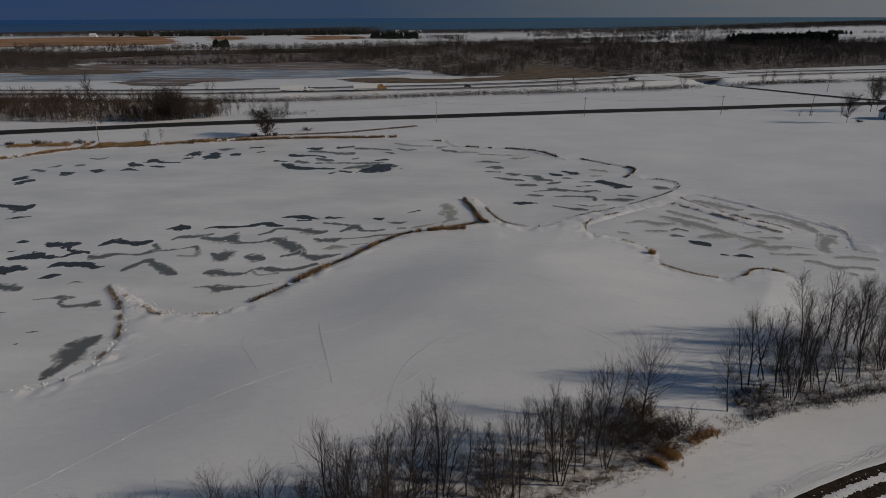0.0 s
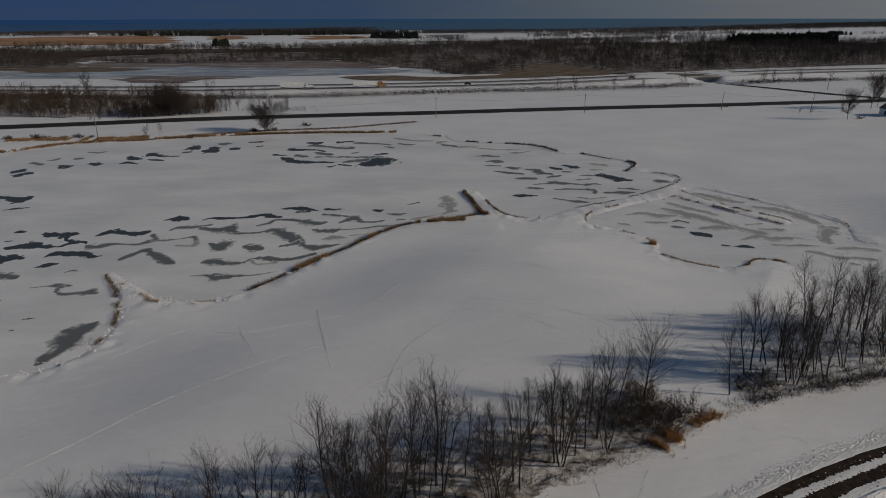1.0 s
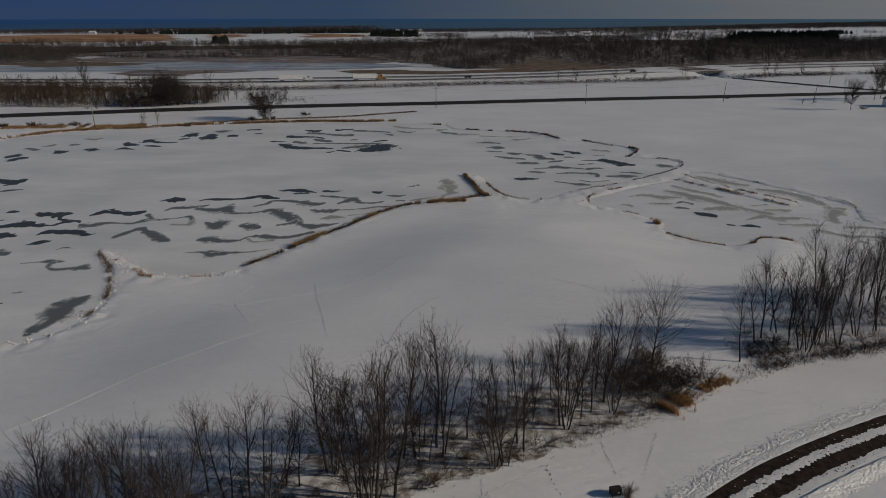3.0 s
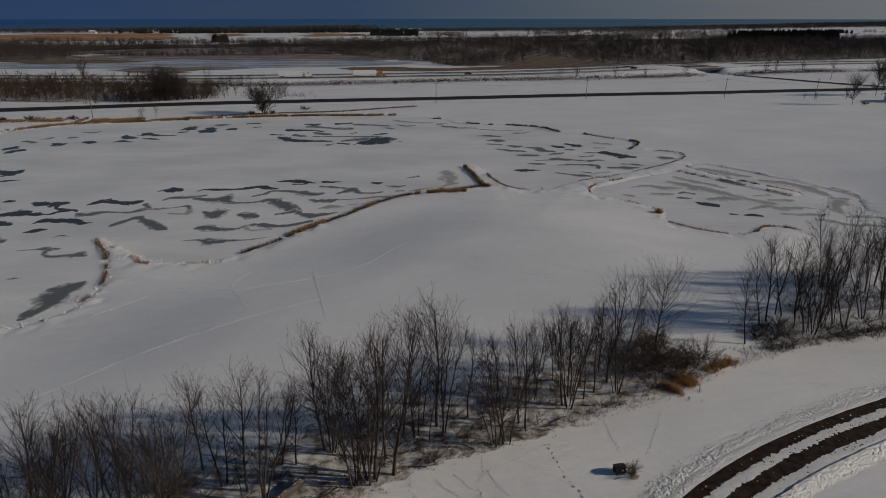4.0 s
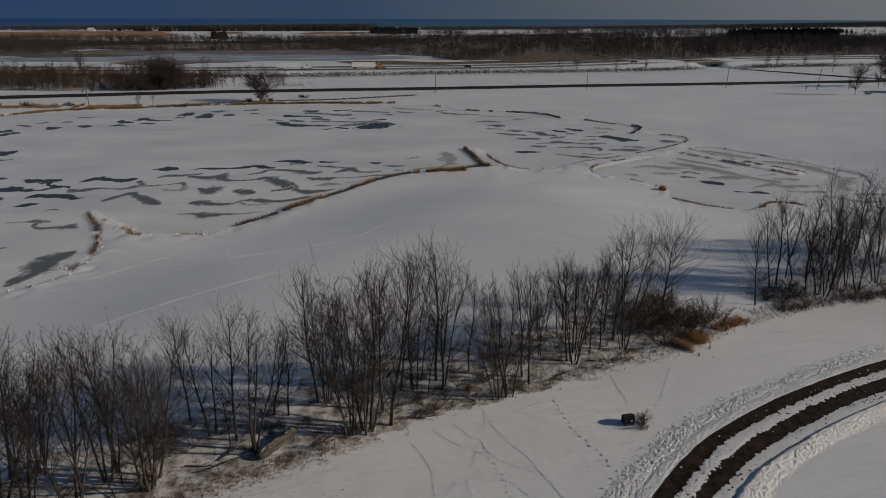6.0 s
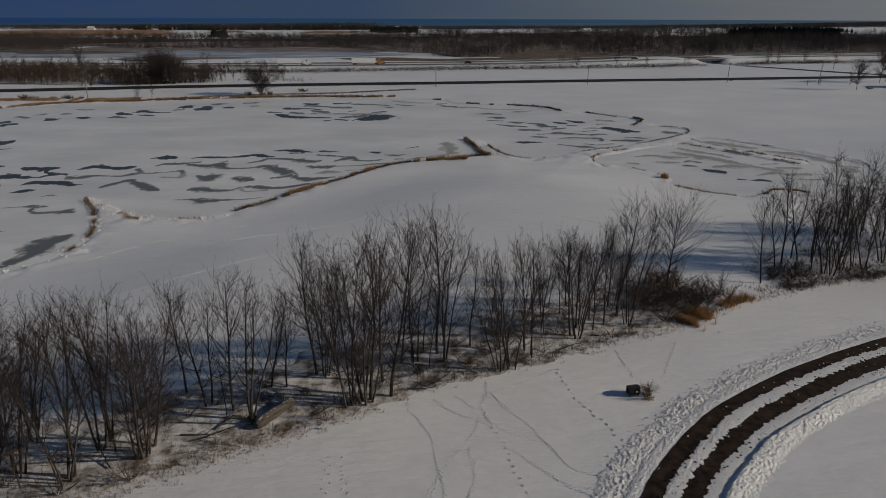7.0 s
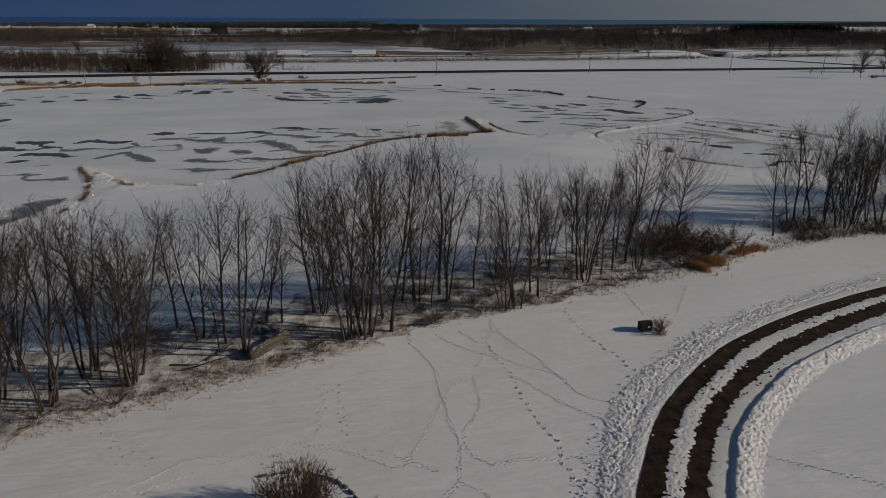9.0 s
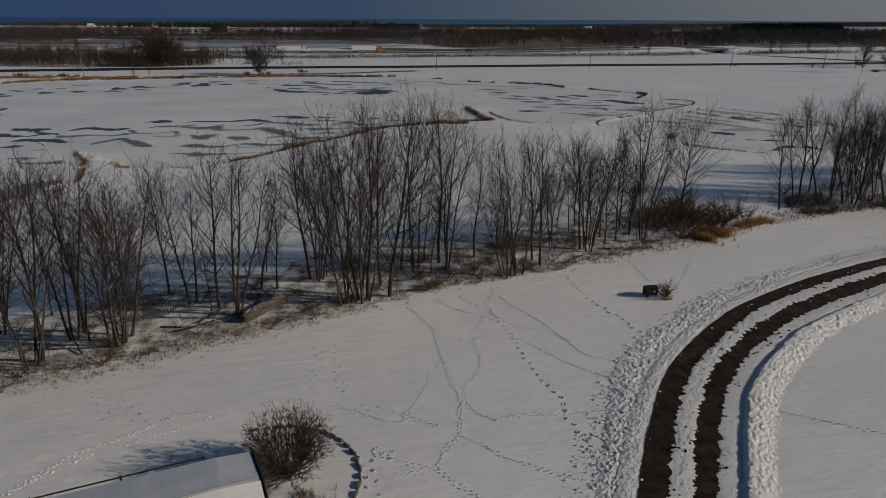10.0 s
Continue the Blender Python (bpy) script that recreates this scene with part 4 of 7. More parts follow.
_dn = sides(DRIVE)
thrown_lumps(-4.5, -2.2, 12000, 1, "small clods of snow thrown beside the drive")
thrown_lumps(-0.75, 0.3, 1500, 3, "mud crumbs on the snow between the ruts", MUD, 0.15)
thrown_lumps(1.25, 1.9, 900, 4, "mud crumbs on the snowy shoulder", MUD, 0.15)
thrown_lumps(-1.55, -1.35, 200, 5, "snow crumbs on the gravel edge", BANK_SNOW, 0.13)
thrown_lumps(0.3, 0.6, 60, 6, "snow crumbs on the gravel", BANK_SNOW, 0.12)

# ---- plants ----


def tube_mesh(name, segs, n, mat):
    """Segments (start, end, radius, radius) as open tubes of n sides."""
    S = segs if isinstance(segs, np.ndarray) else np.array([(*a, *b, r0, r1) for a, b, r0, r1 in segs], float)
    thin = S[:, 6] < (0.0126 if n == 3 else -1)
    S[thin, 6] *= 1.3
    A, B = S[:, :3], S[:, 3:6]
    d = B - A
    d /= np.linalg.norm(d, axis=1)[:, None] + 1e-9
    up = np.where(np.abs(d[:, 2:3]) > 0.9, [[1.0, 0, 0]], [[0, 0, 1.0]])
    u = np.cross(d, up)
    u /= np.linalg.norm(u, axis=1)[:, None]
    v = np.cross(d, u)
    rings = []
    for P, r in ((A, S[:, 6]), (B, S[:, 7])):
        for k in range(n):
            a = 2 * math.pi * k / n
            rings.append(P + (u * math.cos(a) + v * math.sin(a)) * r[:, None])
    m = len(S)
    V = np.stack(rings, 1).reshape(-1, 3)
    base = np.arange(m)[:, None] * (2 * n)
    F = []
    for k in range(n):
        k2 = (k + 1) % n
        b0 = base[:, 0]
        F.append(np.stack([b0 + k, b0 + k2, b0 + n + k], 1))
        b1 = b0[~thin]
        F.append(np.stack([b1 + k2, b1 + n + k2, b1 + n + k], 1))
    if thin.any():
        W = V.reshape(m, 2 * n, 3)
        W[thin, n:] = B[thin][:, None]
        V = W.reshape(-1, 3)
    return fast_mesh(name, V, np.vstack(F), mat)


def grow_branch(g, start, way, length, r, steps, lift, jitter, out):
    """A crooked branch that bends upwards; returns its joints."""
    p, d = np.array(start, float), np.array(way, float)
    joints = [(p.copy(), d.copy(), r)]
    for k in range(steps):
        d = d + g.normal(0, jitter, 3) + np.array([0, 0, lift])
        d /= np.linalg.norm(d)
        q = p + d * length / steps
        r1 = r * (1 - 0.85 * (k + 1) / steps) + 0.003
        r0 = r * (1 - 0.85 * k / steps) + 0.003
        out.append((p, q, r0, r1))
        p = q
        joints.append((p.copy(), d.copy(), r1))
    return joints


def side_way(g, d, angle):
    a = np.cross(d, g.normal(0, 1, 3))
    a /= np.linalg.norm(a) + 1e-9
    return d * math.cos(angle) + a * math.sin(angle)


def reach(p, d, c, rx, rz):
    """How far a branch from p goes along d to the crown's rounded outline."""
    q = (p - c) / np.array([rx, rx, rz])
    e = d / np.array([rx, rx, rz])
    A, B, C = e @ e, q @ e, q @ q - 1
    disc = B * B - A * C
    return (-B + math.sqrt(disc)) / A if disc > 0 and (-B + math.sqrt(disc)) > 0 else 0.25 * rz


def unit(D):
    return D / (np.linalg.norm(D, axis=1)[:, None] + 1e-9)


def off_ways(g, D, angle):
    """For each way in D, one that leaves it by about that angle, to a random side."""
    A = unit(np.cross(D, g.normal(0, 1, D.shape)))
    return unit(D * np.cos(angle)[:, None] + A * np.sin(angle)[:, None])


def sprays(g, P, D, L, each, thick):
    """Side branches in three joints from points P along ways D, each with fine twigs: rows for tube_mesh."""
    out, tips = [], []
    for k in range(3):
        r0, r1 = 0.0115 * thick * (1 - 0.25 * k), 0.0115 * thick * (1 - 0.25 * (k + 1))
        D = unit(D + g.normal(0, 0.07, D.shape) + np.array([0, 0, 0.07]))
        Q = P + D * (L / 3)[:, None]
        out.append(np.column_stack([P, Q, np.full(len(P), r0), np.full(len(P), r1)]))
        tips.append((P + (Q - P) * g.uniform(0.2, 1.0, (len(P), 1)), D, L))
        P = Q
    tips.append((P, D, L))
    for k in range(each):
        p, d, l = tips[(k + 1) % 4]
        e = off_ways(g, d, g.uniform(0.25, 0.75, len(p)))
        n = 0.10 + l * g.uniform(0.18, 0.45, len(p))
        out.append(np.column_stack([p, p + e * n[:, None], np.full(len(p), 0.0072 * thick), np.full(len(p), 0.0035 * thick)]))
    return np.concatenate(out)


def bare_tree(seed, tall, stems, spread, wide, label, low=0.25, group="bare trees of the hedgerow", thick=1.0, limbs_each=20, side=7, each=4):
    """A leafless tree of one or more stems from one foot: each stem a trunk, and one round-topped crown of limbs and twigs."""
    g = np.random.default_rng(seed)
    tree = tagged(new("bare_tree"), label, "tree", group)
    limbs, P, D, L_ = [], [], [], []
    for s in range(stems):
        trunk = []
        a = 2 * math.pi * (s + g.uniform(-0.3, 0.3)) / max(stems, 1)
        rad = 0.0 if stems == 1 else g.uniform(0.10, 0.38)
        lean = 0.015 if stems == 1 else spread * g.uniform(0.25, 1.0)
        way = np.array([math.cos(a) * lean, math.sin(a) * lean, 1.0])
        way /= np.linalg.norm(way)
        h = tall * g.uniform(0.74, 0.98) if s else tall
        r = h * g.uniform(0.0058, 0.0085) * (1.3 if stems == 1 else 1)
        J = grow_branch(g, (math.cos(a) * rad, math.sin(a) * rad, -0.15), way, h * (0.96 if wide < 1.2 else 0.82), r, 12, 0.016, 0.035, trunk)
        part("trunk", tube_mesh("trunk", trunk, 7, BARK), None, tree)
        W = h * (0.20 if stems > 1 else 0.26) * wide
        c = np.array([*J[8][0][:2], h * 0.60])
        rz = h * 0.43
        count = int(limbs_each * (1.2 if stems == 1 else 0.85) * max(1, wide * 0.9))
        for i in range(count):
            f = low + (0.97 - low) * ((i + g.uniform(0, 1)) / count) ** 0.85
            k = min(int(f * 12), 11)
            u = f * 12 - k
            p = J[k][0] * (1 - u) + J[k + 1][0] * u
            d = side_way(g, J[k][1], g.uniform(0.6, 1.1) * (1.15 - 0.45 * f) * (1.15 if wide > 1.2 else 1.0))
            d = d + np.array([p[0] * 0.08, p[1] * 0.08, 0.08])
            d /= np.linalg.norm(d)
            L = min(reach(p, d, c, W, rz) * g.uniform(0.70, 1.05), h * (0.30 if wide < 1.2 else 0.45))
            if f < 0.36:
                L = min(L, h * 0.19)
            K = grow_branch(g, p, d, L, min(max(0.014, J[k][2] * 0.5), 0.014 + 0.014 * L) * thick, 6, 0.07, 0.055, limbs)
            for w in range(side):
                q = K[1 + w % 6]
                P.append(q[0])
                D.append(q[1])
                L_.append(min(L * g.uniform(0.24, 0.50) + 0.12, 1.4))
    P, D, L_ = np.array(P), np.array(D), np.array(L_)
    fine = sprays(g, P, off_ways(g, D, g.uniform(0.4, 0.85, len(P))), L_, each, thick)
    coarse = np.array([(*a, *b, r0, r1) for a, b, r0, r1 in limbs])
    crown = part("crown", tube_mesh("crown", np.concatenate([coarse, fine]), 3, TWIG), None, tree, "fine grey-brown winter twigs")
    tagged(crown, kind="stuff")
    return tree


def make_shrub(seed, tall, stems, mat, label, group, spread=0.55, name="shrub", thick=1.0, side=8, sprays=3):
    """A rounded leafless shrub: many stems from one foot that fork into fine twigs."""
    g = np.random.default_rng(seed)
    wood_, twigs = [], []
    c = np.array([0, 0, tall * 0.46])
    rx, rz = tall * spread, tall * 0.54
    for s in range(stems):
        a, lean = g.uniform(0, 6.28), g.uniform(0.0, 1.0) ** 0.55 * 1.15
        way = np.array([math.cos(a) * math.sin(lean), math.sin(a) * math.sin(lean), math.cos(lean)])
        o = g.normal(0, tall * 0.05, 2)
        p = np.array([o[0], o[1], -0.08])
        L = reach(np.array([o[0], o[1], 0.12 * tall]), way, c, rx, rz) * g.uniform(0.72, 0.95)
        J = grow_branch(g, p, way, L, (0.008 + 0.003 * tall) * thick, 6, 0.035, 0.06, wood_)
        for k in range(side):
            j = J[2 + k % 5]
            e = side_way(g, j[1], g.uniform(0.3, 0.75))
            L2 = min(reach(j[0], e, c, rx, rz) * g.uniform(0.5, 0.95), tall * 0.26) + 0.04
            M = grow_branch(g, j[0], e, L2, 0.0060 * thick, 2, 0.06, 0.10, twigs)
            for _ in range(sprays):
                m0 = M[g.integers(0, 3)]
                grow_branch(g, m0[0], side_way(g, m0[1], g.uniform(0.3, 0.8)), tall * g.uniform(0.04, 0.09) + 0.04, 0.0045 * thick, 1, 0.05, 0.1, twigs)
    ob = tagged(new(name), label, "shrub", group)
    tagged(part("brushwood", tube_mesh("brushwood", wood_, 4, mat), None, ob), kind="stuff")
    tagged(part("twig_growth", tube_mesh("twig_growth", twigs, 3, mat), None, ob), kind="stuff")
    return ob


def plant(ob, x, y, turn, scale, tall_scale=None):
    m = pose(x, y, ground_at(x, y), 0, 0, turn)
    c = copy_thing(ob, m)
    c.scale = (scale, scale, tall_scale or scale)
    return c


def strew(name, C, width, per_metre, tall, blade, mat, label, seed, lean=0.55, gaps=0.0, category="grass"):
    """Tufts of standing dead blades along a plan curve, one joined piece."""
    g = np.random.default_rng(seed)
    n_, N = len(C), sides(C)
    length = np.linalg.norm(np.diff(C, axis=0), axis=1).sum()
    count = int(length * per_metre)
    u = g.uniform(0, n_ - 1.001, count)
    if gaps:
        w = wobble(n_, seed + 3, ((9, 1.0), (4, 0.8)))
        u = u[np.interp(u, np.arange(n_), w) > gaps * 2 - 1]
        count = len(u)
    k = u.astype(int)
    P = C[k] + (C[k + 1] - C[k]) * (u - k)[:, None] + N[k] * (g.normal(0, 0.42, count) * width)[:, None]
    Z = level(P[:, 0], P[:, 1]) - 0.03
    V, blades, blade = [], 7, blade * 0.7
    a = g.uniform(0, 2 * math.pi, (count, blades))
    h = tall * g.uniform(0.45, 1.1, (count, blades))
    l = np.abs(g.normal(0, lean, (count, blades))) * h
    ox, oy = g.normal(0, tall * 0.10, (count, blades)), g.normal(0, tall * 0.10, (count, blades))
    bx, by = P[:, 0:1] + ox, P[:, 1:2] + oy
    wx, wy = -np.sin(a) * blade, np.cos(a) * blade
    z0 = np.repeat(Z[:, None], blades, 1)
    q = np.stack([np.stack([bx - wx, by - wy, z0], -1), np.stack([bx + wx, by + wy, z0], -1), np.stack([bx + np.cos(a) * l, by + np.sin(a) * l, z0 + h], -1)], 2)
    V = q.reshape(-1, 3)
    F = np.arange(len(V)).reshape(-1, 3)
    ob = new(name, fast_mesh(name, V, F, mat))
    return tagged(ob, label, category, kind="stuff")


# hedgerow of bare trees: foot, height, how far the top leans over, crown width and kind
TREES_WEST = [(-22.6, 34.3, 11.3, 1.1, 0.9, 'c'), (-22.4, 34.8, 10.7, 2.0, 0.8, 's'), (-22.1, 37.4, 10.7, -0.2, 0.7, 'c'), (-21.9, 38.2, 10.4, 0.5, 0.9, 's'), (-19.0, 36.6, 11.4, 0.6, 1.2, 'b'), (-18.9, 37.3, 10.4, 1.9, 1, 'c'), (-19.1, 43.9, 8.4, -0.2, 0.9, 's'), (-17.0, 42.0, 8.6, 0.1, 0.8, 's'), (-16.7, 42.4, 8.0, 0.9, 0.7, 's'), (-13.2, 40.2, 10.6, 0.6, 1, 'c'), (-14.9, 41.5, 10.1, 0.3, 1, 's'), (-13.0, 44.5, 7.9, 1.0, 0.8, 's'), (-11.9, 44.5, 7.0, 0.2, 0.8, 's'), (-26.9, 38.4, 10.0, 1.8, 1, 'c'), (-25.8, 34.9, 11.1, 1.7, 1, 'c'), (-27.3, 34.4, 11.5, 2.6, 1, 'c'), (-28.7, 37.7, 10.2, 2.8, 1, 's')]
TREES_MID = [(-10.0, 46.2, 10.6, -0.7, 1.1, 's'), (-9.3, 46.0, 10.3, 0.4, 0.8, 'c'), (-6.8, 42.1, 12.1, 0.1, 1, 'c'), (-5.9, 42.6, 12.7, 0.2, 1, 'b'), (-5.5, 42.8, 12.2, 0.6, 1, 's'), (-4.1, 43.3, 12.7, 0.3, 0.9, 's'), (-4.9, 45.2, 11.3, -0.1, 0.8, 's'), (-3.7, 47.9, 10.9, 0.5, 0.8, 's'), (-2.6, 48.1, 11.5, 0.1, 0.7, 'c'), (-0.9, 49.5, 11.9, -0.3, 1.1, 's'), (-0.3, 48.4, 10.8, 1.0, 0.9, 'c'), (1.8, 50.8, 8.2, 0.0, 0.7, 's'), (4.0, 46.9, 9.3, -1.0, 0.8, 'c'), (4.9, 47.3, 10.7, -0.5, 0.8, 'c'), (6.7, 49.1, 9.7, -0.1, 0.9, 'c'), (6.2, 50.1, 9.4, -1.0, 0.8, 's')]
TREES_EAST = [(10.4, 52.8, 9.1, -1.3, 0.9, 's'), (10.9, 52.4, 10.8, -0.2, 0.9, 'c'), (11.7, 54.4, 9.1, 0.9, 1, 's'), (15.0, 58.9, 7.7, -0.9, 0.8, 's'), (15.3, 56.7, 10.9, -0.5, 1, 's'), (15.8, 54.8, 10.1, -0.4, 0.8, 'c'), (17.2, 58.4, 9.5, 0.8, 1, 's'), (21.8, 62.9, 9.5, -0.6, 1.5, 'w')]
TREES_FAR = [(32.0, 64.8, 8.7, -1.4, 0.8, 's'), (35.6, 69.4, 9.0, -1.9, 0.7, 's'), (36.9, 70.6, 10.0, -1.0, 1, 's'), (39.3, 71.8, 9.5, -2.3, 0.8, 's'), (40.5, 71.1, 9.9, -1.6, 0.9, 's'), (40.0, 67.8, 9.0, -1.6, 0.8, 'c'), (40.6, 67.4, 9.6, -0.9, 1, 'c'), (42.3, 68.9, 9.6, -0.8, 0.9, 'c'), (44.3, 70.0, 8.8, -1.6, 0.9, 'c'), (45.0, 69.0, 9.2, -1.7, 1, 'c'), (48.4, 71.3, 9.2, -1.9, 1, 'c'), (51.6, 72.5, 9.3, -2.3, 1, 'c'), (55.0, 73.8, 9.2, -1.8, 1, 'c')]
SLENDER = "slender leafless tree with ascending grey-brown branches"
CLUMP = "leafless multi-stemmed tree rising from a shared foot in snow"
_slim = [bare_tree(60 + k, 10.0, 1, 0.0, (0.8, 1.0, 1.15, 0.9)[k], SLENDER, (0.22, 0.16, 0.20, 0.3)[k]) for k in range(4)]
_clump = [bare_tree(70 + k, 10.0, (3, 4, 5, 2)[k], (0.20, 0.26, 0.30, 0.14)[k], 1.0, CLUMP, 0.18) for k in range(4)]
_grove = [bare_tree(80 + k, 10.0, (5, 6)[k], (0.52, 0.34)[k], 1.2, "large leafless tree of many stems fanning from one foot", 0.15) for k in range(2)]
_broad = [bare_tree(90, 10.0, 1, 0.0, 1.9, "broad-crowned leafless tree with spreading twiggy branches", 0.18, limbs_each=22, side=8), bare_tree(91, 10.0, 7, 0.55, 1.5, "large leafless spreading tree beside the snowy road", 0.12, "bare roadside trees", 2.3, 18, 9), bare_tree(92, 10.0, 1, 0.0, 1.9, "large round-crowned leafless tree in the snowy field", 0.2, "bare roadside trees", 2.8)]
_far = [bare_tree(95 + k, 10.0, (3, 2)[k], 0.18, 1.1, "small leafless tree standing on its own in snow", 0.2, "bare roadside trees", 2.6, 12, 6) for k in range(2)]


def plant_leaning(ob, x, y, turn, wide, tall, lean):
    """A copy whose top, at that height, leans so many metres to the east."""
    c = copy_thing(ob, pose(x, y, ground_at(x, y), 0, math.degrees(math.atan2(lean, tall)) * 0.8, 0) @ pose(0, 0, 0, 0, 0, turn))
    c.scale = (wide, wide, tall / 10.0)
    return c


_rng = random.Random(4)
for rows in (TREES_WEST, TREES_MID, TREES_EAST, TREES_FAR):
    for x, y, h, lean, wide, kind in rows:
        pick = {"s": _slim, "c": _clump, "b": _grove, "w": _broad[:1]}[kind]
        plant_leaning(_rng.choice(pick), x, y, _rng.uniform(0, 360), h / 10.0 * (1.0 if kind == "w" else 0.7 + 0.35 * wide), h, lean)
# thinner trees between and behind the larger ones
BELT = spline([(-40, 24), (-22.5, 31.6), (-10, 38.8), (0, 44.8), (8.4, 48.4), (18.5, 53.7), (26.8, 59.0), (30.2, 60.9), (34, 62.6), (43, 65.6), (70, 74)], 0.5)
_bn = sides(BELT)


def belt_spot(g, x0, x1, back0, back1):
    """A random spot behind the hedgerow's front edge, clear of the gap in it."""
    while True:
        k = int(g.integers(0, len(BELT)))
        p = BELT[k] - _bn[k] * g.uniform(back0, back1)
        clear = (p[0] < 23 and p[1] < 66) or (p[0] < 29.5 and p[1] < 62.5) or p[0] > 34
        if x0 < p[0] < x1 and x0 - 4 < BELT[k][0] < x1 + 8 and clear:
            return p


_g = np.random.default_rng(12)
for x0, x1, count, b0, b1, h0, h1 in ((-36, -8, 12, 3.0, 11, 0.4, 0.75), (-8, 19, 24, 2.5, 9, 0.4, 0.8), (48, 66, 34, 4.0, 14, 0.65, 1.0), (37, 48, 6, 4.0, 9, 0.5, 0.9)):
    for _ in range(count):
        p = belt_spot(_g, x0, x1, b0, b1)
        s_ = _g.uniform(h0, h1)
        plant(_slim[int(_g.integers(0, 4))], p[0], p[1], _g.uniform(0, 360), s_, s_)

tagged(ribbon("leaf_litter", BELT[::1], -9.5, -0.5, LITTER, level(BELT[:, 0], BELT[:, 1]) * 0 - 9, 0.0, 0.9, 77, 0.0, 18, ((20, 0.6), (6, 0.7), (2, 0.8), (1, 0.5))), "snow mixed with leaf litter and twigs under the hedgerow", "ground cover", kind="structure")
_lm = bpy.data.objects["leaf_litter"].data
_co = np.empty(len(_lm.vertices) * 3, np.float32)
_lm.vertices.foreach_get("co", _co)
_co = _co.reshape(-1, 3)
_co[:, 2] = level(_co[:, 0], _co[:, 1]) + np.where(_co[:, 0] > 24.5, -0.4, 0.03)
_lm.vertices.foreach_set("co", _co.ravel())
_lm.update()

# brush under the trees
_brush = [make_shrub(200 + k, 2.0, 12, BRUSH, "tangled leafless brush standing in snow", "brush under the hedgerow", 0.75, "shrub", 0.85, 8, 3) for k in range(3)]
for x0, x1, count, b0, b1, h0, h1 in ((-36, -18, 30, 0.3, 9, 0.4, 1.1), (-18, -6, 30, 0.6, 8, 0.3, 0.8), (-6, 17, 90, 0.5, 7, 0.3, 0.85), (17.5, 29.0, 44, 0.8, 8.0, 0.8, 1.6), (33.5, 60, 40, 0.2, 3.0, 0.35, 0.7), (35.5, 60, 36, 2.5, 9, 0.5, 1.0)):
    for _ in range(count):
        p = belt_spot(_g, x0, x1, b0, b1)
        s_ = _g.uniform(h0, h1)
        plant(_brush[int(_g.integers(0, 3))], p[0], p[1], _g.uniform(0, 360), s_ * 1.15, s_)
plant(_brush[0], -8.3, 40.2, 20, 1.0, 0.85)
for _ in range(22):
    u, v = _g.uniform(0, 1, 2)
    s_ = _g.uniform(0.45, 0.85)
    plant(_brush[int(_g.integers(0, 3))], 33.6 + 5.2 * u, 64.0 + 1.6 * u + 4.0 * v, _g.uniform(0, 360), s_ * 1.2, s_)

_bush = [make_shrub(210 + k, 2.0, (16, 24, 12)[k], BRUSH, "straggling leafless bush in the snow", "bushes beyond the pond", 0.7, "shrub", 2.6) for k in range(3)]

# trees and bushes beyond the pond and along the roads
FAR_TREES = [(-74, 264, 1.75, 1.3), (-130, 306, 2.0, 1.65), (-126, 308, 1.7, 1.35), (-136, 313, 1.6, 1.5), (177, 294, 1.45, 1.25), (208, 328, 1.75, 1.65), (214, 333, 1.3, 1.5)]
for k, (x, y, sw, sh) in enumerate(FAR_TREES):
    c = plant(_broad[1] if k < 4 else _broad[2], x, y, 70 * k, sw, sh)
NARROW_FAR = [(-115, 247, 0.55), (-112, 252, 0.5), (-195, 358, 1.75), (-135, 377, 1.1), (-134, 330, 0.9), (-108, 326, 0.75), (-104, 325, 0.6), (-97, 324, 0.6), (-79, 322, 0.75), (66, 403, 0.85), (77, 409, 0.95), (102, 412, 0.85), (120, 415, 0.75), (147, 424, 1.0), (211, 452, 0.95), (217, 452, 1.0), (241, 463, 0.95), (264, 466, 0.9), (188, 318, 0.6), (169, 309, 0.35), (165, 312, 0.3), (-12, 548, 1.1), (60, 550, 1.1)]
for k, (x, y, s_) in enumerate(NARROW_FAR):
    c = plant(_far[k % 2], x, y, 50 * k, s_)
    tagged(c, "small leafless tree standing on its own in snow", "tree", "bare roadside trees")
for k, (x, y, s_) in enumerate([(-142, 248, 0.9), (-138, 247.5, 0.8), (-157, 245, 0.9), (-150, 246, 0.6), (-169, 240, 0.8), (-146, 247.5, 0.8), (-60, 277, 0.9), (-100, 251, 0.8), (-105, 250, 0.5), (183, 296, 1.6), (-77, 262, 0.9), (-71, 265, 0.8), (-164, 243, 0.9), (-118, 250, 0.5), (139, 336, 0.6)]):
    for _ in range(1 + (x < 0) * 2):
        q = s_ * _g.uniform(0.45, 1.15)
        plant(_bush[int(_g.integers(0, 3))], x + _g.normal(0, 1.6), y + _g.normal(0, 0.9), _g.uniform(0, 360), q * _g.uniform(1.1, 1.9), q)

for o in _slim + _clump + _grove + _broad + _far + _brush + _bush:
    for c in list(o.children):
        bpy.data.objects.remove(c)
    bpy.data.objects.remove(o)


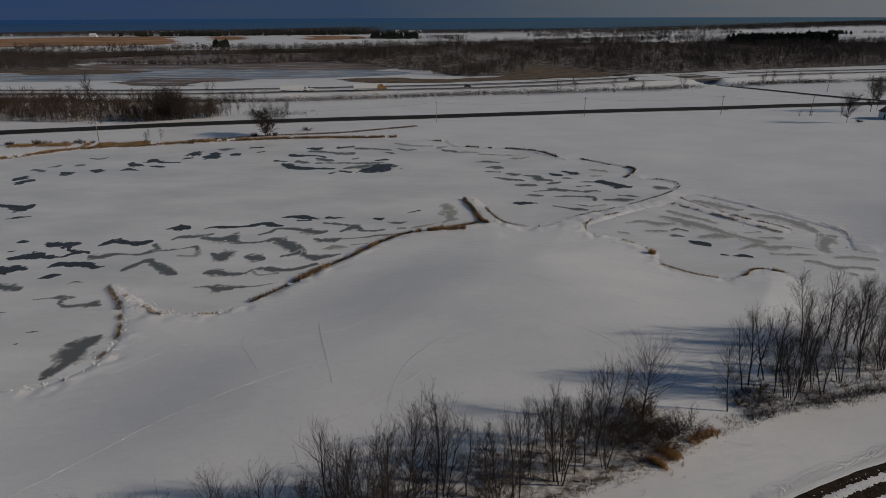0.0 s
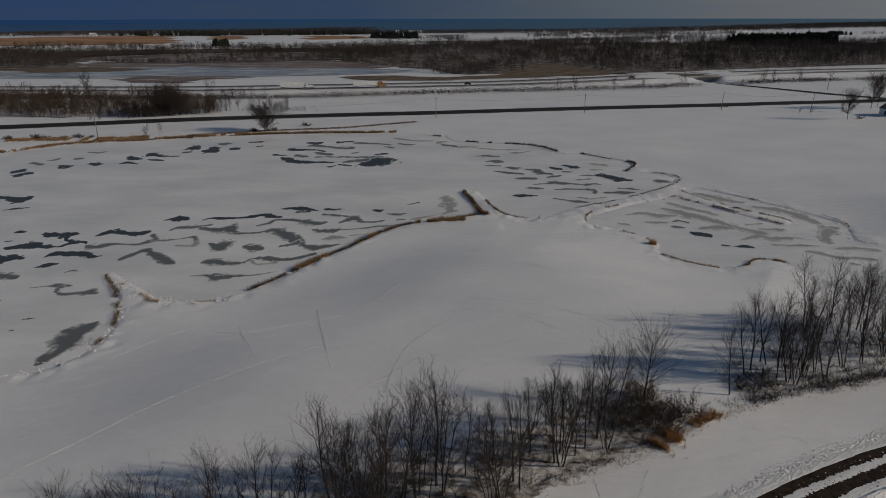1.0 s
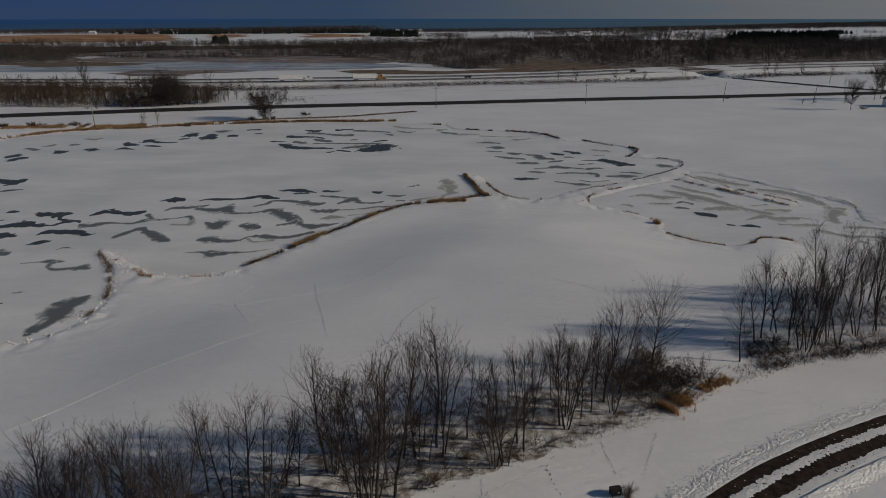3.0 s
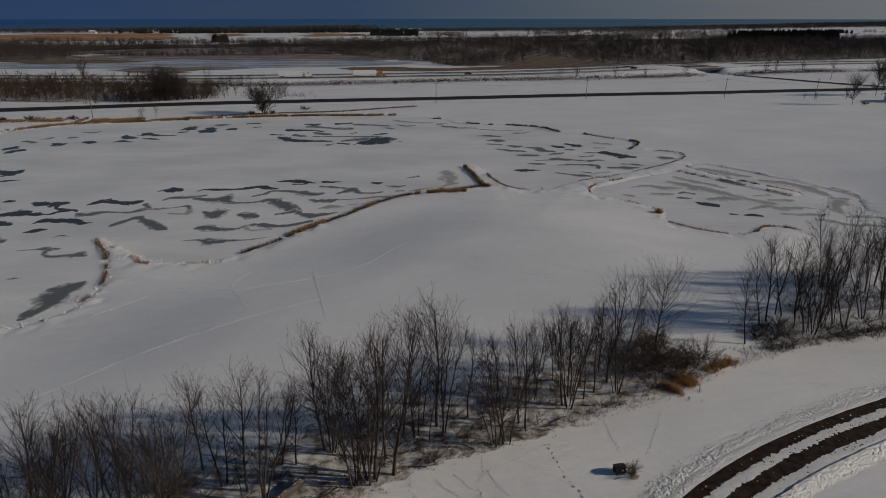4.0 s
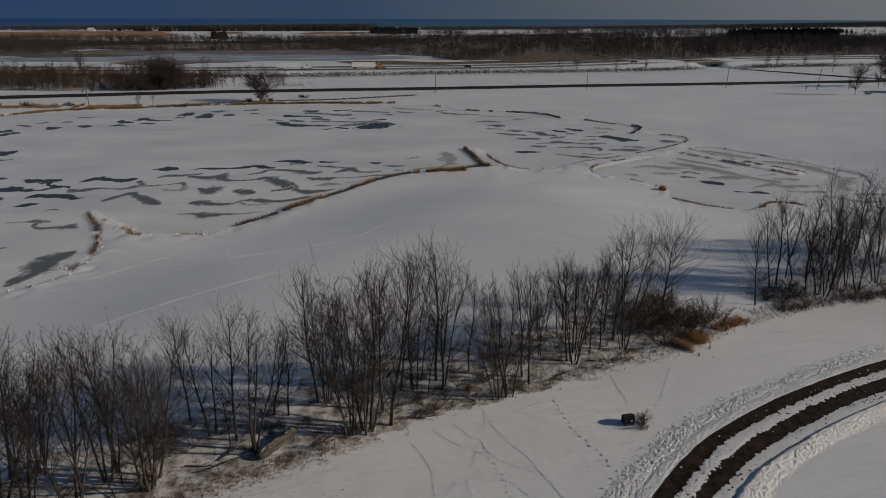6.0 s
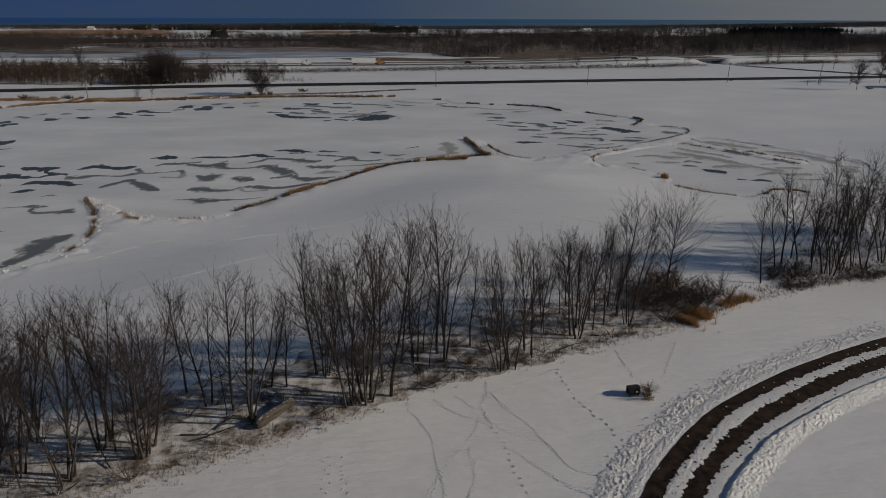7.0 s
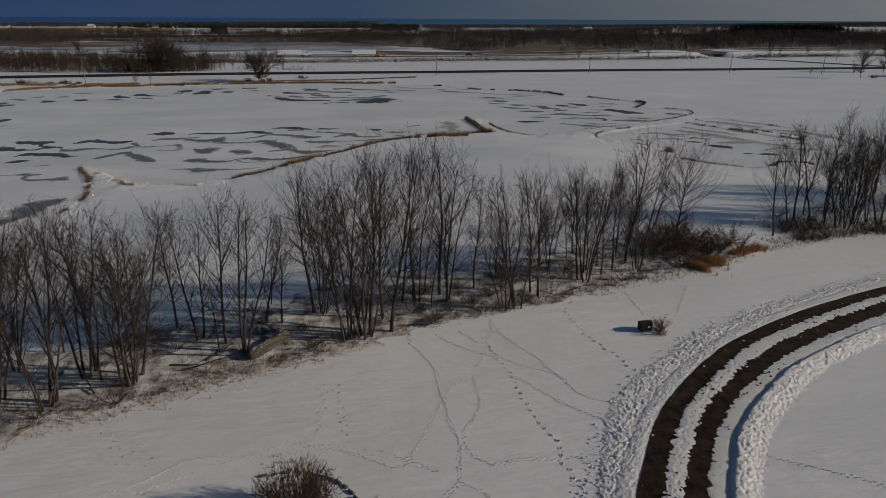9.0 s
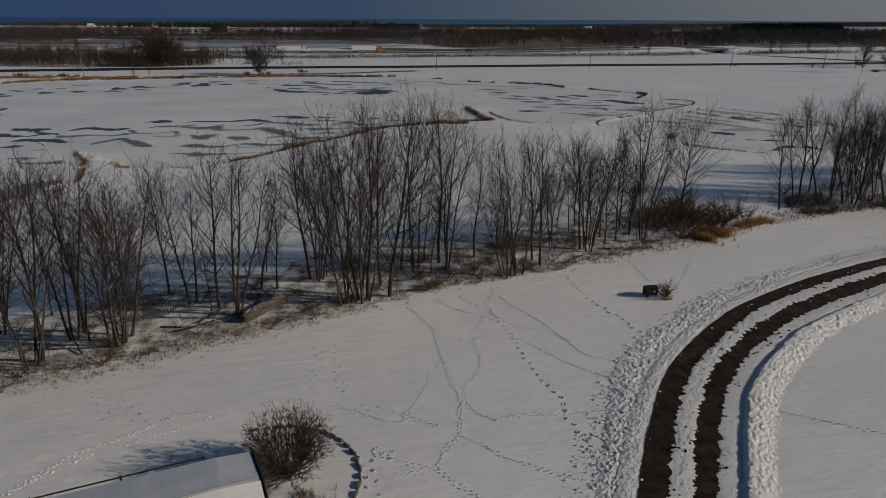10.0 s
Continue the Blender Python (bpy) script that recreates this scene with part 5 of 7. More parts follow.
def wood(name, P, tall, mat, label, seed, limbs=9, twigs=34, crown=0.30, blade=0.13, low=0.12, lean=0.1):
    """Far bare trees, joined: a tapering trunk, rising limbs and a haze of twigs."""
    g = np.random.default_rng(seed)
    n = len(P)
    Z = level(P[:, 0], P[:, 1]) - 0.2
    H = tall * (0.45 + 0.65 * g.uniform(0, 1, n) ** 1.5)
    B = np.stack([P[:, 0], P[:, 1], Z], 1)

    def tri(A, E, w):
        a = g.uniform(0, math.pi, n)
        s = np.stack([np.cos(a) * w, np.sin(a) * w, np.zeros(n)], 1)
        return np.stack([A - s, A + s, E], 1)

    def spot(fe, share):
        a = g.uniform(0, 2 * math.pi, n)
        R = crown * H * np.sqrt(np.clip(1 - ((fe - 0.5) / 0.52) ** 2, 0.03, 1)) * share
        return B + np.stack([np.cos(a) * R, np.sin(a) * R, fe * H], 1)

    top = B + np.stack([g.normal(0, lean * 0.3, n) * H, g.normal(0, lean * 0.3, n) * H, 0.9 * H], 1)
    V = [tri(B, top, 0.013 * H)]
    for _ in range(limbs):
        f = g.uniform(low, 0.6, n)
        V.append(tri(B + (top - B) * f[:, None], spot(np.minimum(f + g.uniform(0.15, 0.4, n), 1.0), g.uniform(0.5, 1.0, n)), 0.007 * H))
    for _ in range(twigs):
        fe = low + (0.88 - low) * g.uniform(0, 1, n) ** 0.8
        A = spot(fe, np.sqrt(g.uniform(0, 1, n)))
        out = (A - B) * np.array([0.45, 0.45, 0]) + g.normal(0, 0.06, (n, 3)) * H[:, None]
        out[:, 2] = H * g.uniform(0.06, 0.24, n)
        V.append(tri(A, A + out, blade))
    V = np.concatenate(V).reshape(-1, 3)
    ob = new(name, fast_mesh(name, V, np.arange(len(V)).reshape(-1, 3), mat))
    return tagged(ob, label, "trees", kind="stuff")


def conifers(name, P, tall, label, seed, wide=0.30):
    """Far evergreens, joined: ragged round-topped layers of boughs."""
    g = np.random.default_rng(seed)
    V = []
    for x, y in P:
        z, h = ground_at(x, y), tall * g.uniform(0.6, 1.1)
        for tier in range(8):
            f = (tier + 0.5) / 8
            r = h * wide * math.sqrt(max(0.05, 1 - f ** 2.4))
            for k in range(9):
                a0 = g.uniform(0, 2 * math.pi)
                rr = r * g.uniform(0.35, 1.1)
                q, s = rr * 0.75 * g.uniform(0.5, 1.0), h * g.uniform(0.05, 0.13)
                zz = z + h * (f * 0.92)
                px, py = x + rr * math.cos(a0) * 0.7, y + rr * math.sin(a0) * 0.7
                V += [(px - q * math.sin(a0), py + q * math.cos(a0), zz - s), (px + q * math.sin(a0), py - q * math.cos(a0), zz - s * 0.6), (px, py, zz + s * 1.6)]
                V += [(px - q * math.cos(a0), py - q * math.sin(a0), zz - s), (px + q * math.cos(a0), py + q * math.sin(a0), zz - s), (px, py, zz + s * 1.4)]
    V = np.array(V)
    ob = new(name, fast_mesh(name, V, np.arange(len(V)).reshape(-1, 3), CONIFER))
    return tagged(ob, label, "trees", kind="stuff")


def inside_of(Q, poly):
    poly = np.array(poly, float)
    hit = np.zeros(len(Q), bool)
    for k in range(len(poly)):
        a, b = poly[k - 1], poly[k]
        if a[1] != b[1]:
            hit ^= ((a[1] > Q[:, 1]) != (b[1] > Q[:, 1])) & (Q[:, 0] < (b[0] - a[0]) * (Q[:, 1] - a[1]) / (b[1] - a[1]) + a[0])
    return hit


CLEARING = [(40, 520), (62, 590), (78, 636), (104, 622), (132, 534), (84, 512)]


def fill(poly, count, seed, clump=0.0):
    """Random spots inside a plan outline; clump opens glades among them."""
    g = np.random.default_rng(seed)
    lo, hi = np.min(poly, 0), np.max(poly, 0)
    out = []
    while len(out) < count:
        Q = g.uniform(lo, hi, (count * 3, 2))
        keep = inside_of(Q, poly) & ~inside_of(Q, CLEARING)
        if clump:
            keep &= value_noise(Q[:, 0], Q[:, 1], 45, seed) + 0.6 * value_noise(Q[:, 0], Q[:, 1], 17, seed + 1) > clump * g.uniform(0, 1, len(Q)) - 0.5
        out += list(Q[keep])
    return np.array(out[:count])


def along(points, count, spread, seed, clump=0.0):
    g = np.random.default_rng(seed)
    C = spline(points, 5.0)
    u = g.uniform(0, len(C) - 1.001, count)
    if clump:
        w = wobble(len(C), seed + 5, ((12, 1.0), (5, 0.8)))
        u = u[np.interp(u, np.arange(len(C)), w) > clump * 2 - 1]
    k = u.astype(int)
    return C[k] + (C[k + 1] - C[k]) * (u - k)[:, None] + g.normal(0, spread, (len(u), 2))


# thicket beyond the county road
BELT_WOOD = [(-300, 298), (-210, 304), (-173, 299), (-147, 308), (-128, 318), (-118, 330), (-138, 350), (-172, 374), (-220, 382), (-300, 387)]
wood("brush_belt", fill(BELT_WOOD, 900, 1, 0.8), 8.5, THICKET, "dense brown thicket of saplings beyond the road", 1, 10, 46, 0.24, 0.10, 0.05)
wood("roadside_brush", fill(BELT_WOOD, 1500, 51, 0.9), 2.6, THICKET, "low tangled brush filling the thicket", 51, 3, 16, 0.5, 0.10, 0.0)
wood("roadside_brush", along([(-150, 300), (-120, 318), (-100, 326), (-70, 323)], 160, 3.5, 52, 0.4), 2.4, THICKET, "low tangled brush at the thicket's end", 52, 3, 16, 0.5, 0.10, 0.0)

wood("brush_belt", along([(-152, 301), (-134, 308), (-122, 314), (-112, 320)], 130, 4.5, 67), 8.0, THICKET, "leafless trees and brush at the thicket's end", 67, 12, 60, 0.30, 0.08, 0.04)
wood("brush_belt", along([(-150, 365), (-128, 372), (-110, 374)], 46, 4.0, 68), 7.0, THICKET, "small leafless trees beside the highway", 68, 10, 40, 0.28, 0.08, 0.06)

# woods round the marsh
WEST_WOOD = [(-760, 585), (-480, 590), (-385, 592), (-352, 600), (-366, 660), (-378, 706), (-420, 770), (-560, 850), (-760, 900)]
BROAD_WOOD = [(-150, 840), (-120, 730), (-85, 662), (-44, 604), (-20, 566), (0, 528), (42, 530), (84, 538), (126, 536), (154, 541), (204, 556), (254, 578), (288, 589), (345, 607), (430, 630), (640, 668), (800, 800), (760, 1090), (500, 1115), (440, 1180), (300, 1130), (140, 1120), (40, 1075), (-30, 1090), (-130, 960)]
wood("woodland", fill(WEST_WOOD, 2400, 2, 0.5), 11, FAR_WOOD, "grey-brown leafless wood beyond the marsh", 2)
wood("roadside_brush", fill(WEST_WOOD, 2400, 53), 3.0, THICKET, "brown undergrowth of the far wood", 53, 2, 10, 0.5, 0.15, 0.0)
wood("woodland", fill(BROAD_WOOD, 7600, 3, 0.5), 12.5, FAR_WOOD, "broad dark leafless wood beyond the highway", 3, 7, 26, 0.30, 0.18)
wood("roadside_brush", fill(BROAD_WOOD, 8000, 54), 3.0, THICKET, "brown undergrowth of the broad wood", 54, 1, 9, 0.5, 0.15, 0.0)
wood("woodland", along([(-6, 540), (30, 542)], 60, 6, 55), 11, FAR_WOOD, "tall leafless trees at the wood's edge", 55, 10, 40, 0.26, 0.10)

# hedgerows between the fields
wood("hedgerow", along([(-360, 682), (-311, 664), (-266, 663), (-226, 662)], 150, 2.5, 4, 0.3), 7, FAR_WOOD, "thin leafless hedgerow at the marsh edge", 4)
wood("hedgerow", along([(-226, 664), (-180, 690), (-120, 694), (-86, 664)], 200, 4, 5, 0.3), 8, FAR_WOOD, "leafless hedgerow at the edge of a snowy field", 5)
wood("roadside_brush", along([(-380, 700), (-311, 670), (-226, 668), (-120, 698), (-70, 650)], 1500, 5, 56, 0.2), 2.4, THICKET, "low brown brush along the marsh edge", 56, 2, 9, 0.5, 0.15, 0.0)
wood("hedgerow", along([(-600, 850), (-412, 752), (-395, 778), (-343, 808), (-282, 830), (-218, 852), (-148, 866)], 1100, 10, 6, 0.15), 12, FAR_WOOD, "leafless hedgerow across the snowy fields", 6)
wood("roadside_brush", along([(-600, 850), (-412, 752), (-395, 778), (-343, 808), (-282, 830), (-218, 852), (-148, 866)], 3000, 12, 57), 3.0, THICKET, "low brown brush along the hedgerow", 57, 2, 9, 0.5, 0.15, 0.0)
wood("woodland", fill([(-420, 760), (-290, 720), (-180, 705), (-90, 735), (-70, 860), (-110, 980), (-300, 960), (-520, 900)], 900, 31, 0.9), 10, FAR_WOOD, "thin scattered leafless wood between snowy fields", 31)
wood("roadside_brush", fill([(-420, 760), (-290, 720), (-180, 705), (-90, 735), (-70, 860), (-110, 930), (-300, 900), (-520, 880)], 3200, 58, 0.8), 2.4, THICKET, "brown brush between snowy fields", 58, 1, 9, 0.5, 0.15, 0.0)
wood("hedgerow", along([(-800, 940), (-520, 975), (-420, 960), (-280, 950), (-110, 985)], 700, 9, 7, 0.15), 10, FAR_WOOD, "leafless hedgerow far across the fields", 7, 7, 26, 0.3, 0.24)
wood("hedgerow", along([(-60, 1100), (60, 1090), (200, 1160), (320, 1210), (440, 1240)], 700, 12, 8), 10, FAR_WOOD, "leafless hedgerow far across the fields", 8, 7, 24, 0.3, 0.24)
wood("hedgerow", along([(200, 1270), (420, 1330), (640, 1440), (860, 1560), (1200, 1680)], 500, 10, 9, 0.3), 9, FAR_WOOD, "leafless hedgerow far across the fields", 9, 6, 20, 0.3, 0.24)
wood("hedgerow", along([(150, 1400), (420, 1500), (640, 1600), (700, 1720)], 420, 10, 34, 0.3), 10, FAR_WOOD, "leafless hedgerow far across the fields", 34, 6, 20, 0.3, 0.24)
wood("woodland", fill([(160, 1420), (430, 1440), (560, 1560), (540, 1700), (330, 1660), (170, 1560)], 700, 33, 0.6), 11, FAR_WOOD, "far leafless wood in front of the lake", 33, 6, 18, 0.32, 0.24)
wood("woodland", fill([(640, 700), (1100, 760), (1150, 1160), (860, 1290), (700, 1180)], 2200, 35, 0.4), 11, FAR_WOOD, "far leafless wood in front of the lake", 35, 6, 18, 0.32, 0.24)

# the wooded lake shore
wood("hedgerow", along([(-190, 1352), (-150, 1346), (-60, 1340), (-20, 1330), (20, 1250)], 160, 9, 61), 10, FAR_WOOD, "leafless trees beside the evergreen grove", 61, 6, 22, 0.32, 0.35)
wood("shore_wood", along([(-1700, 1540), (-1100, 1545), (-867, 1575), (-773, 1590), (-460, 1610), (-200, 1690)], 3200, 34, 10), 16, FAR_WOOD, "low leafless wood along the lake shore", 10, 3, 16, 0.36, 0.42)
wood("shore_wood", along([(-200, 1690), (0, 1720), (175, 1750), (340, 1745), (465, 1790), (600, 1890), (792, 2005), (1048, 2205), (1360, 2450), (1545, 2545), (2300, 3000)], 6400, 62, 59), 21, FAR_WOOD, "low leafless wood along the lake shore", 59, 3, 16, 0.36, 0.42)
conifers("conifer_grove", fill([(-164, 1348), (-60, 1342), (-66, 1395), (-150, 1400)], 58, 13), 13, "dark evergreen grove among snowy fields", 13)
conifers("conifer_grove", fill([(430, 1010), (590, 1040), (600, 1110), (440, 1090)], 150, 14), 17, "tall dark evergreen grove rising over the wood", 14)
conifers("conifer_grove", along([(-760, 1580), (-560, 1590), (-330, 1640), (-190, 1680)], 230, 24, 15), 12, "dark evergreen row on the lake shore", 15, 0.4)
conifers("conifer_grove", fill([(-355, 1015), (-335, 1015), (-335, 1030), (-355, 1030)], 14, 16), 12, "small dark evergreen clump by a field", 16)
conifers("conifer_grove", fill([(780, 1500), (900, 1540), (900, 1570), (780, 1530)], 30, 18), 10, "dark evergreens beside a far field", 18, 0.4)
wood("roadside_brush", along([(-264, 372), (-160, 372), (-85, 378), (-4, 400), (72, 417), (135, 432), (165, 447)], 5200, 4.5, 11, 0.05), 2.6, THICKET, "low brown scrub along the highway fence", 11, 2, 9, 0.5, 0.10, 0.0)
wood("roadside_brush", along([(195, 455), (240, 470), (300, 480), (420, 500)], 2600, 4.5, 12, 0.1), 3.0, THICKET, "low brown scrub along the highway bank", 12, 2, 9, 0.5, 0.10, 0.0)
wood("roadside_brush", along([(-175, 404), (-120, 398), (-40, 412), (40, 430), (120, 452)], 1400, 4.0, 60, 0.3), 1.0, THICKET, "thin brown weeds on the highway verge", 60, 2, 6, 0.5, 0.10, 0.0)


def field(points, mat, label, z=0.36, rough=2.0):
    """A level field inside a plan outline, laid in thin strips with ragged ends."""
    P = spline(points + points[:1], 4.0)[:-1]
    seed = 7 + int(abs(points[0][1]))
    y0, y1 = P[:, 1].min(), P[:, 1].max()
    step = max(1.0, (y1 - y0) / 160)
    rows = np.arange(y0, y1, step) + 0.013
    w = [wobble(len(rows) + 8, seed + k, ((16, 1.0), (6, 0.8), (2, 0.6), (1, 0.5))) for k in range(2)]
    A, B = P, np.roll(P, -1, 0)
    V, F = [], []
    for k, y in enumerate(rows):
        cut = (A[:, 1] > y) != (B[:, 1] > y)
        xs = np.sort(A[cut, 0] + (y - A[cut, 1]) / (B[cut, 1] - A[cut, 1]) * (B[cut, 0] - A[cut, 0]))
        for j in range(0, len(xs) - 1, 2):
            a_, b_ = xs[j] + rough * 2.5 * w[0][k], xs[j + 1] + rough * 2.5 * w[1][k]
            if b_ > a_ + 1:
                n = len(V)
                V += [(a_, y, z), (b_, y, z), (b_, y + step, z), (a_, y + step, z)]
                F.append((n, n + 1, n + 2, n + 3))
    return tagged(new("field", mesh_of("field", V, F, mat)), label, "field", kind="structure")


field([(-1000, 1050), (-729, 1040), (-602, 1050), (-533, 1075), (-470, 1125), (-500, 1230), (-525, 1309), (-628, 1519), (-773, 1529), (-900, 1430)], STUBBLE, "orange dead-grass field with patches of snow", 0.34, 6)
field([(-270, 1294), (-175, 1349), (-187, 1488), (-308, 1536)], STUBBLE, "orange dead-grass field among snowy fields", 0.36, 5)
field([(-458, 1305), (-408, 1302), (-450, 1500), (-530, 1512)], STUBBLE, "orange dead-grass field among snowy fields", 0.39, 5)
field([(-470, 552), (-370, 566), (-342, 543), (-270, 560), (-258, 582), (-300, 598), (-337, 606), (-380, 590), (-460, 585)], TANGLED, "brown sedge flat beside the marsh", 0.52, 3)
field([(-352, 620), (-300, 602), (-255, 592), (-188, 588), (-153, 553), (-81, 572), (-48, 604), (-60, 640), (-90, 668), (-122, 700), (-187, 694), (-226, 670), (-266, 672), (-311, 674), (-350, 668)], MARSH, "dull brown frozen marsh with snow in its hollows", 0.43, 4)
field([(-440, 520), (-330, 494), (-221, 498), (-120, 512), (-50, 535), (-36, 570), (-80, 592), (-150, 588), (-200, 600), (-260, 606), (-340, 580)], MARSH_ICE, "flooded frozen marsh with blue ice and snow", 0.46, 4)
field([(-380, 700), (-311, 682), (-226, 676), (-120, 706), (-100, 760), (-130, 850), (-220, 840), (-340, 796), (-395, 760)], MARSH, "dull brown grass and snow between the hedgerows", 0.39, 6)
field([(-226, 462), (-183, 458), (-180, 480), (-150, 496), (-160, 512), (-221, 516), (-240, 492)], MARSH, "brown sedge bank beside the highway", 0.49, 3)
field([(-80, 505), (-46, 516), (-2, 502), (42, 520), (84, 520), (80, 506), (20, 486), (-10, 476), (-68, 482)], TANGLED, "tan grass verge below the wood", 0.55, 3)
field(CLEARING, TANGLED, "tan grass clearing at the wood's edge", 0.61, 2)
field([(-300, 376), (-216, 378), (-222, 389), (-260, 392), (-300, 390)], STUBBLE, "tan grass strip beside the highway", 0.54)
field(WEST_WOOD, FLOOR, "brown leaf-strewn floor of the far wood", 0.56, 4)
field(BROAD_WOOD, FLOOR, "brown leaf-strewn floor of the broad wood", 0.58, 4)
field([(-412, 752), (-343, 806), (-218, 850), (-100, 866), (-110, 960), (-300, 945), (-480, 880)], FLOOR, "brown brushy strip between snowy fields", 0.50, 5)
field(BELT_WOOD, LITTER, "leaf-strewn snow under the thicket", 0.56, 3)

# reeds and sedge on the pond's banks
def shore_piece(points, step=0.5):
    return spline(points, step)


strew("reeds", shore_piece([(7.3, 147.6), (1, 144.2), (-7, 141.3), (-12, 137.2), (-20, 124.6), (-24, 119.2), (-29, 111), (-34, 102.8)]), 0.5, 18, 0.85, 0.035, SEDGE, "dead brown reeds along the pond bank", 1, gaps=0.3)
strew("reeds", shore_piece([(4, 143), (-7, 141.3), (-12, 137.2), (-20, 124.6), (-24, 119.2), (-29, 111)]), 0.7, 26, 1.15, 0.035, REED, "tan dead reeds along the pond bank", 2, gaps=0.48)
strew("reeds", shore_piece([(-33, 103.5), (-38, 98.5), (-47, 97.5), (-54, 103), (-62, 109)]), 0.5, 8, 0.6, 0.03, REED, "tan reeds at the mouth of the cove", 3, gaps=0.62)
strew("reeds", shore_piece([(-62, 109.5), (-56, 101), (-51, 90), (-50.5, 83)]), 0.5, 12, 0.8, 0.03, SEDGE, "brown sedge on the cove's bank", 4, gaps=0.35)
strew("reeds", shore_piece([(4, 169), (6.4, 158), (8, 149), (9.5, 147)]), 0.6, 22, 0.85, 0.03, SEDGE, "thick brown reeds on the spit", 5)
strew("reeds", shore_piece([(6.5, 156), (8, 149), (9, 147)]), 0.5, 24, 0.9, 0.03, REED, "thick tan reeds on the spit", 6)
strew("reeds", shore_piece([(9.5, 160), (12, 151), (15, 147), (21, 144.6)]), 0.5, 16, 0.8, 0.03, SEDGE, "brown sedge on the spit's far side", 7, gaps=0.3)
strew("reeds", shore_piece([(-12, 255), (-3, 253)]), 0.6, 24, 0.75, 0.035, SEDGE, "dark sedge on the far shore", 8)
strew("reeds", shore_piece([(4, 241.5), (14, 239), (26, 236.4), (33, 231), (38, 221)]), 0.45, 20, 0.7, 0.035, SEDGE, "dark sedge on the far shore", 9, gaps=0.35)
strew("reeds", shore_piece([(45, 219.6), (53, 210.5), (58.5, 204.5), (56, 197), (53, 193)]), 0.45, 20, 0.7, 0.035, SEDGE, "dark sedge on the far shore", 10, gaps=0.3)
strew("reeds", shore_piece([(53.5, 191), (58, 190), (63, 190.5), (66.5, 185), (62, 176.5), (48, 164.5), (31, 153)]), 0.3, 8, 0.45, 0.03, SEDGE, "thin brown sedge along the cove", 11, gaps=0.4)
strew("reeds", shore_piece([(62.3, 170), (66, 161), (71, 151), (76, 147), (78, 143)]), 0.5, 14, 0.6, 0.03, REED, "tan reeds on the narrow spit", 12, gaps=0.3)
strew("reeds", shore_piece([(59, 163), (63.5, 157), (68, 150.5), (75, 140.6)]), 0.45, 14, 0.55, 0.03, REED, "brown sedge on the narrow spit", 13, gaps=0.35)
strew("reeds", shore_piece([(59, 164.5), (49.6, 160.5), (43, 156), (36, 152), (32, 146), (32.4, 140), (37, 136), (41, 132.5), (42, 127)]), 0.3, 9, 0.5, 0.03, REED, "thin tan sedge round the small pool", 14, gaps=0.4)
strew("reeds", shore_piece([(42, 127.0), (41.8, 126.3)], 0.1), 0.7, 110, 1.1, 0.03, TAN, "tan reed clump by the small pool", 15)
strew("reeds", shore_piece([(42, 121), (47, 115.6), (53, 113.4), (55.5, 114.6), (59, 118), (62, 118.4), (65.6, 117), (65.4, 112)]), 0.35, 16, 0.55, 0.03, REED, "thin tan sedge round the small pool", 16, gaps=0.25)
strew("reeds", shore_piece([(71, 169.6), (77, 162), (83, 153.4), (89, 143), (88, 136)]), 0.3, 6, 0.4, 0.03, SEDGE, "thin brown sedge round the small pool", 17, gaps=0.35)
NORTH_BANK = shore_piece([(-175, 206), (-154, 221.5), (-138, 237.5), (-116, 244.5), (-101, 250.5), (-83, 255.5), (-66, 259), (-44, 260.5), (-21, 262)])
strew("reeds", NORTH_BANK, 1.7, 34, 0.85, 0.05, REED, "tan reeds along the far bank", 18, gaps=0.2)
strew("reeds", NORTH_BANK + np.array([1.0, -0.8]), 0.8, 14, 0.75, 0.045, SEDGE, "brown sedge along the far bank", 19, gaps=0.3)
strew("verge_grass", shore_piece([(-190, 222), (-168, 240), (-127, 246), (-115, 249)]), 4.0, 60, 0.6, 0.07, REED, "tan grass verge beside the far bank", 20, gaps=0.25)
strew("verge_grass", shore_piece([(-102, 253), (-72, 264), (-45, 270), (-28, 279), (-14, 287)]), 2.2, 26, 0.45, 0.05, SEDGE, "brown grass strip along the field track", 21)



def shore_clods(C, width, per_metre, size, label, seed):
    """Broken crusts and lumps of snow along a bank, joined."""
    g = np.random.default_rng(seed)
    n, N = len(C), sides(C)
    count = int(np.linalg.norm(np.diff(C, axis=0), axis=1).sum() * per_metre)
    k = g.integers(0, n, count)
    P = C[k] + N[k] * g.normal(0, width, (count, 1)) + g.normal(0, 0.3, (count, 2))
    Z = np.maximum(level(P[:, 0], P[:, 1]), 0.0) - 0.02
    r = size * (0.35 + 0.65 * g.uniform(0, 1, count) ** 2)
    base = np.array([(1, 0, 0), (0.3, 0.95, 0), (-0.8, 0.6, 0), (-0.8, -0.6, 0), (0.3, -0.95, 0), (0.1, 0.1, 0.8)])
    fan = np.array([(0, 1, 5), (1, 2, 5), (2, 3, 5), (3, 4, 5), (4, 0, 5)])
    V = base[None] * g.uniform(0.6, 1.4, (count, 6, 1)) * r[:, None, None] + np.column_stack([P, Z])[:, None]
    F = fan[None] + (np.arange(count) * 6)[:, None, None]
    return tagged(new("snow_clods", fast_mesh("snow_clods", V.reshape(-1, 3), F.reshape(-1, 3), BANK_SNOW)), label, "snow", kind="stuff")


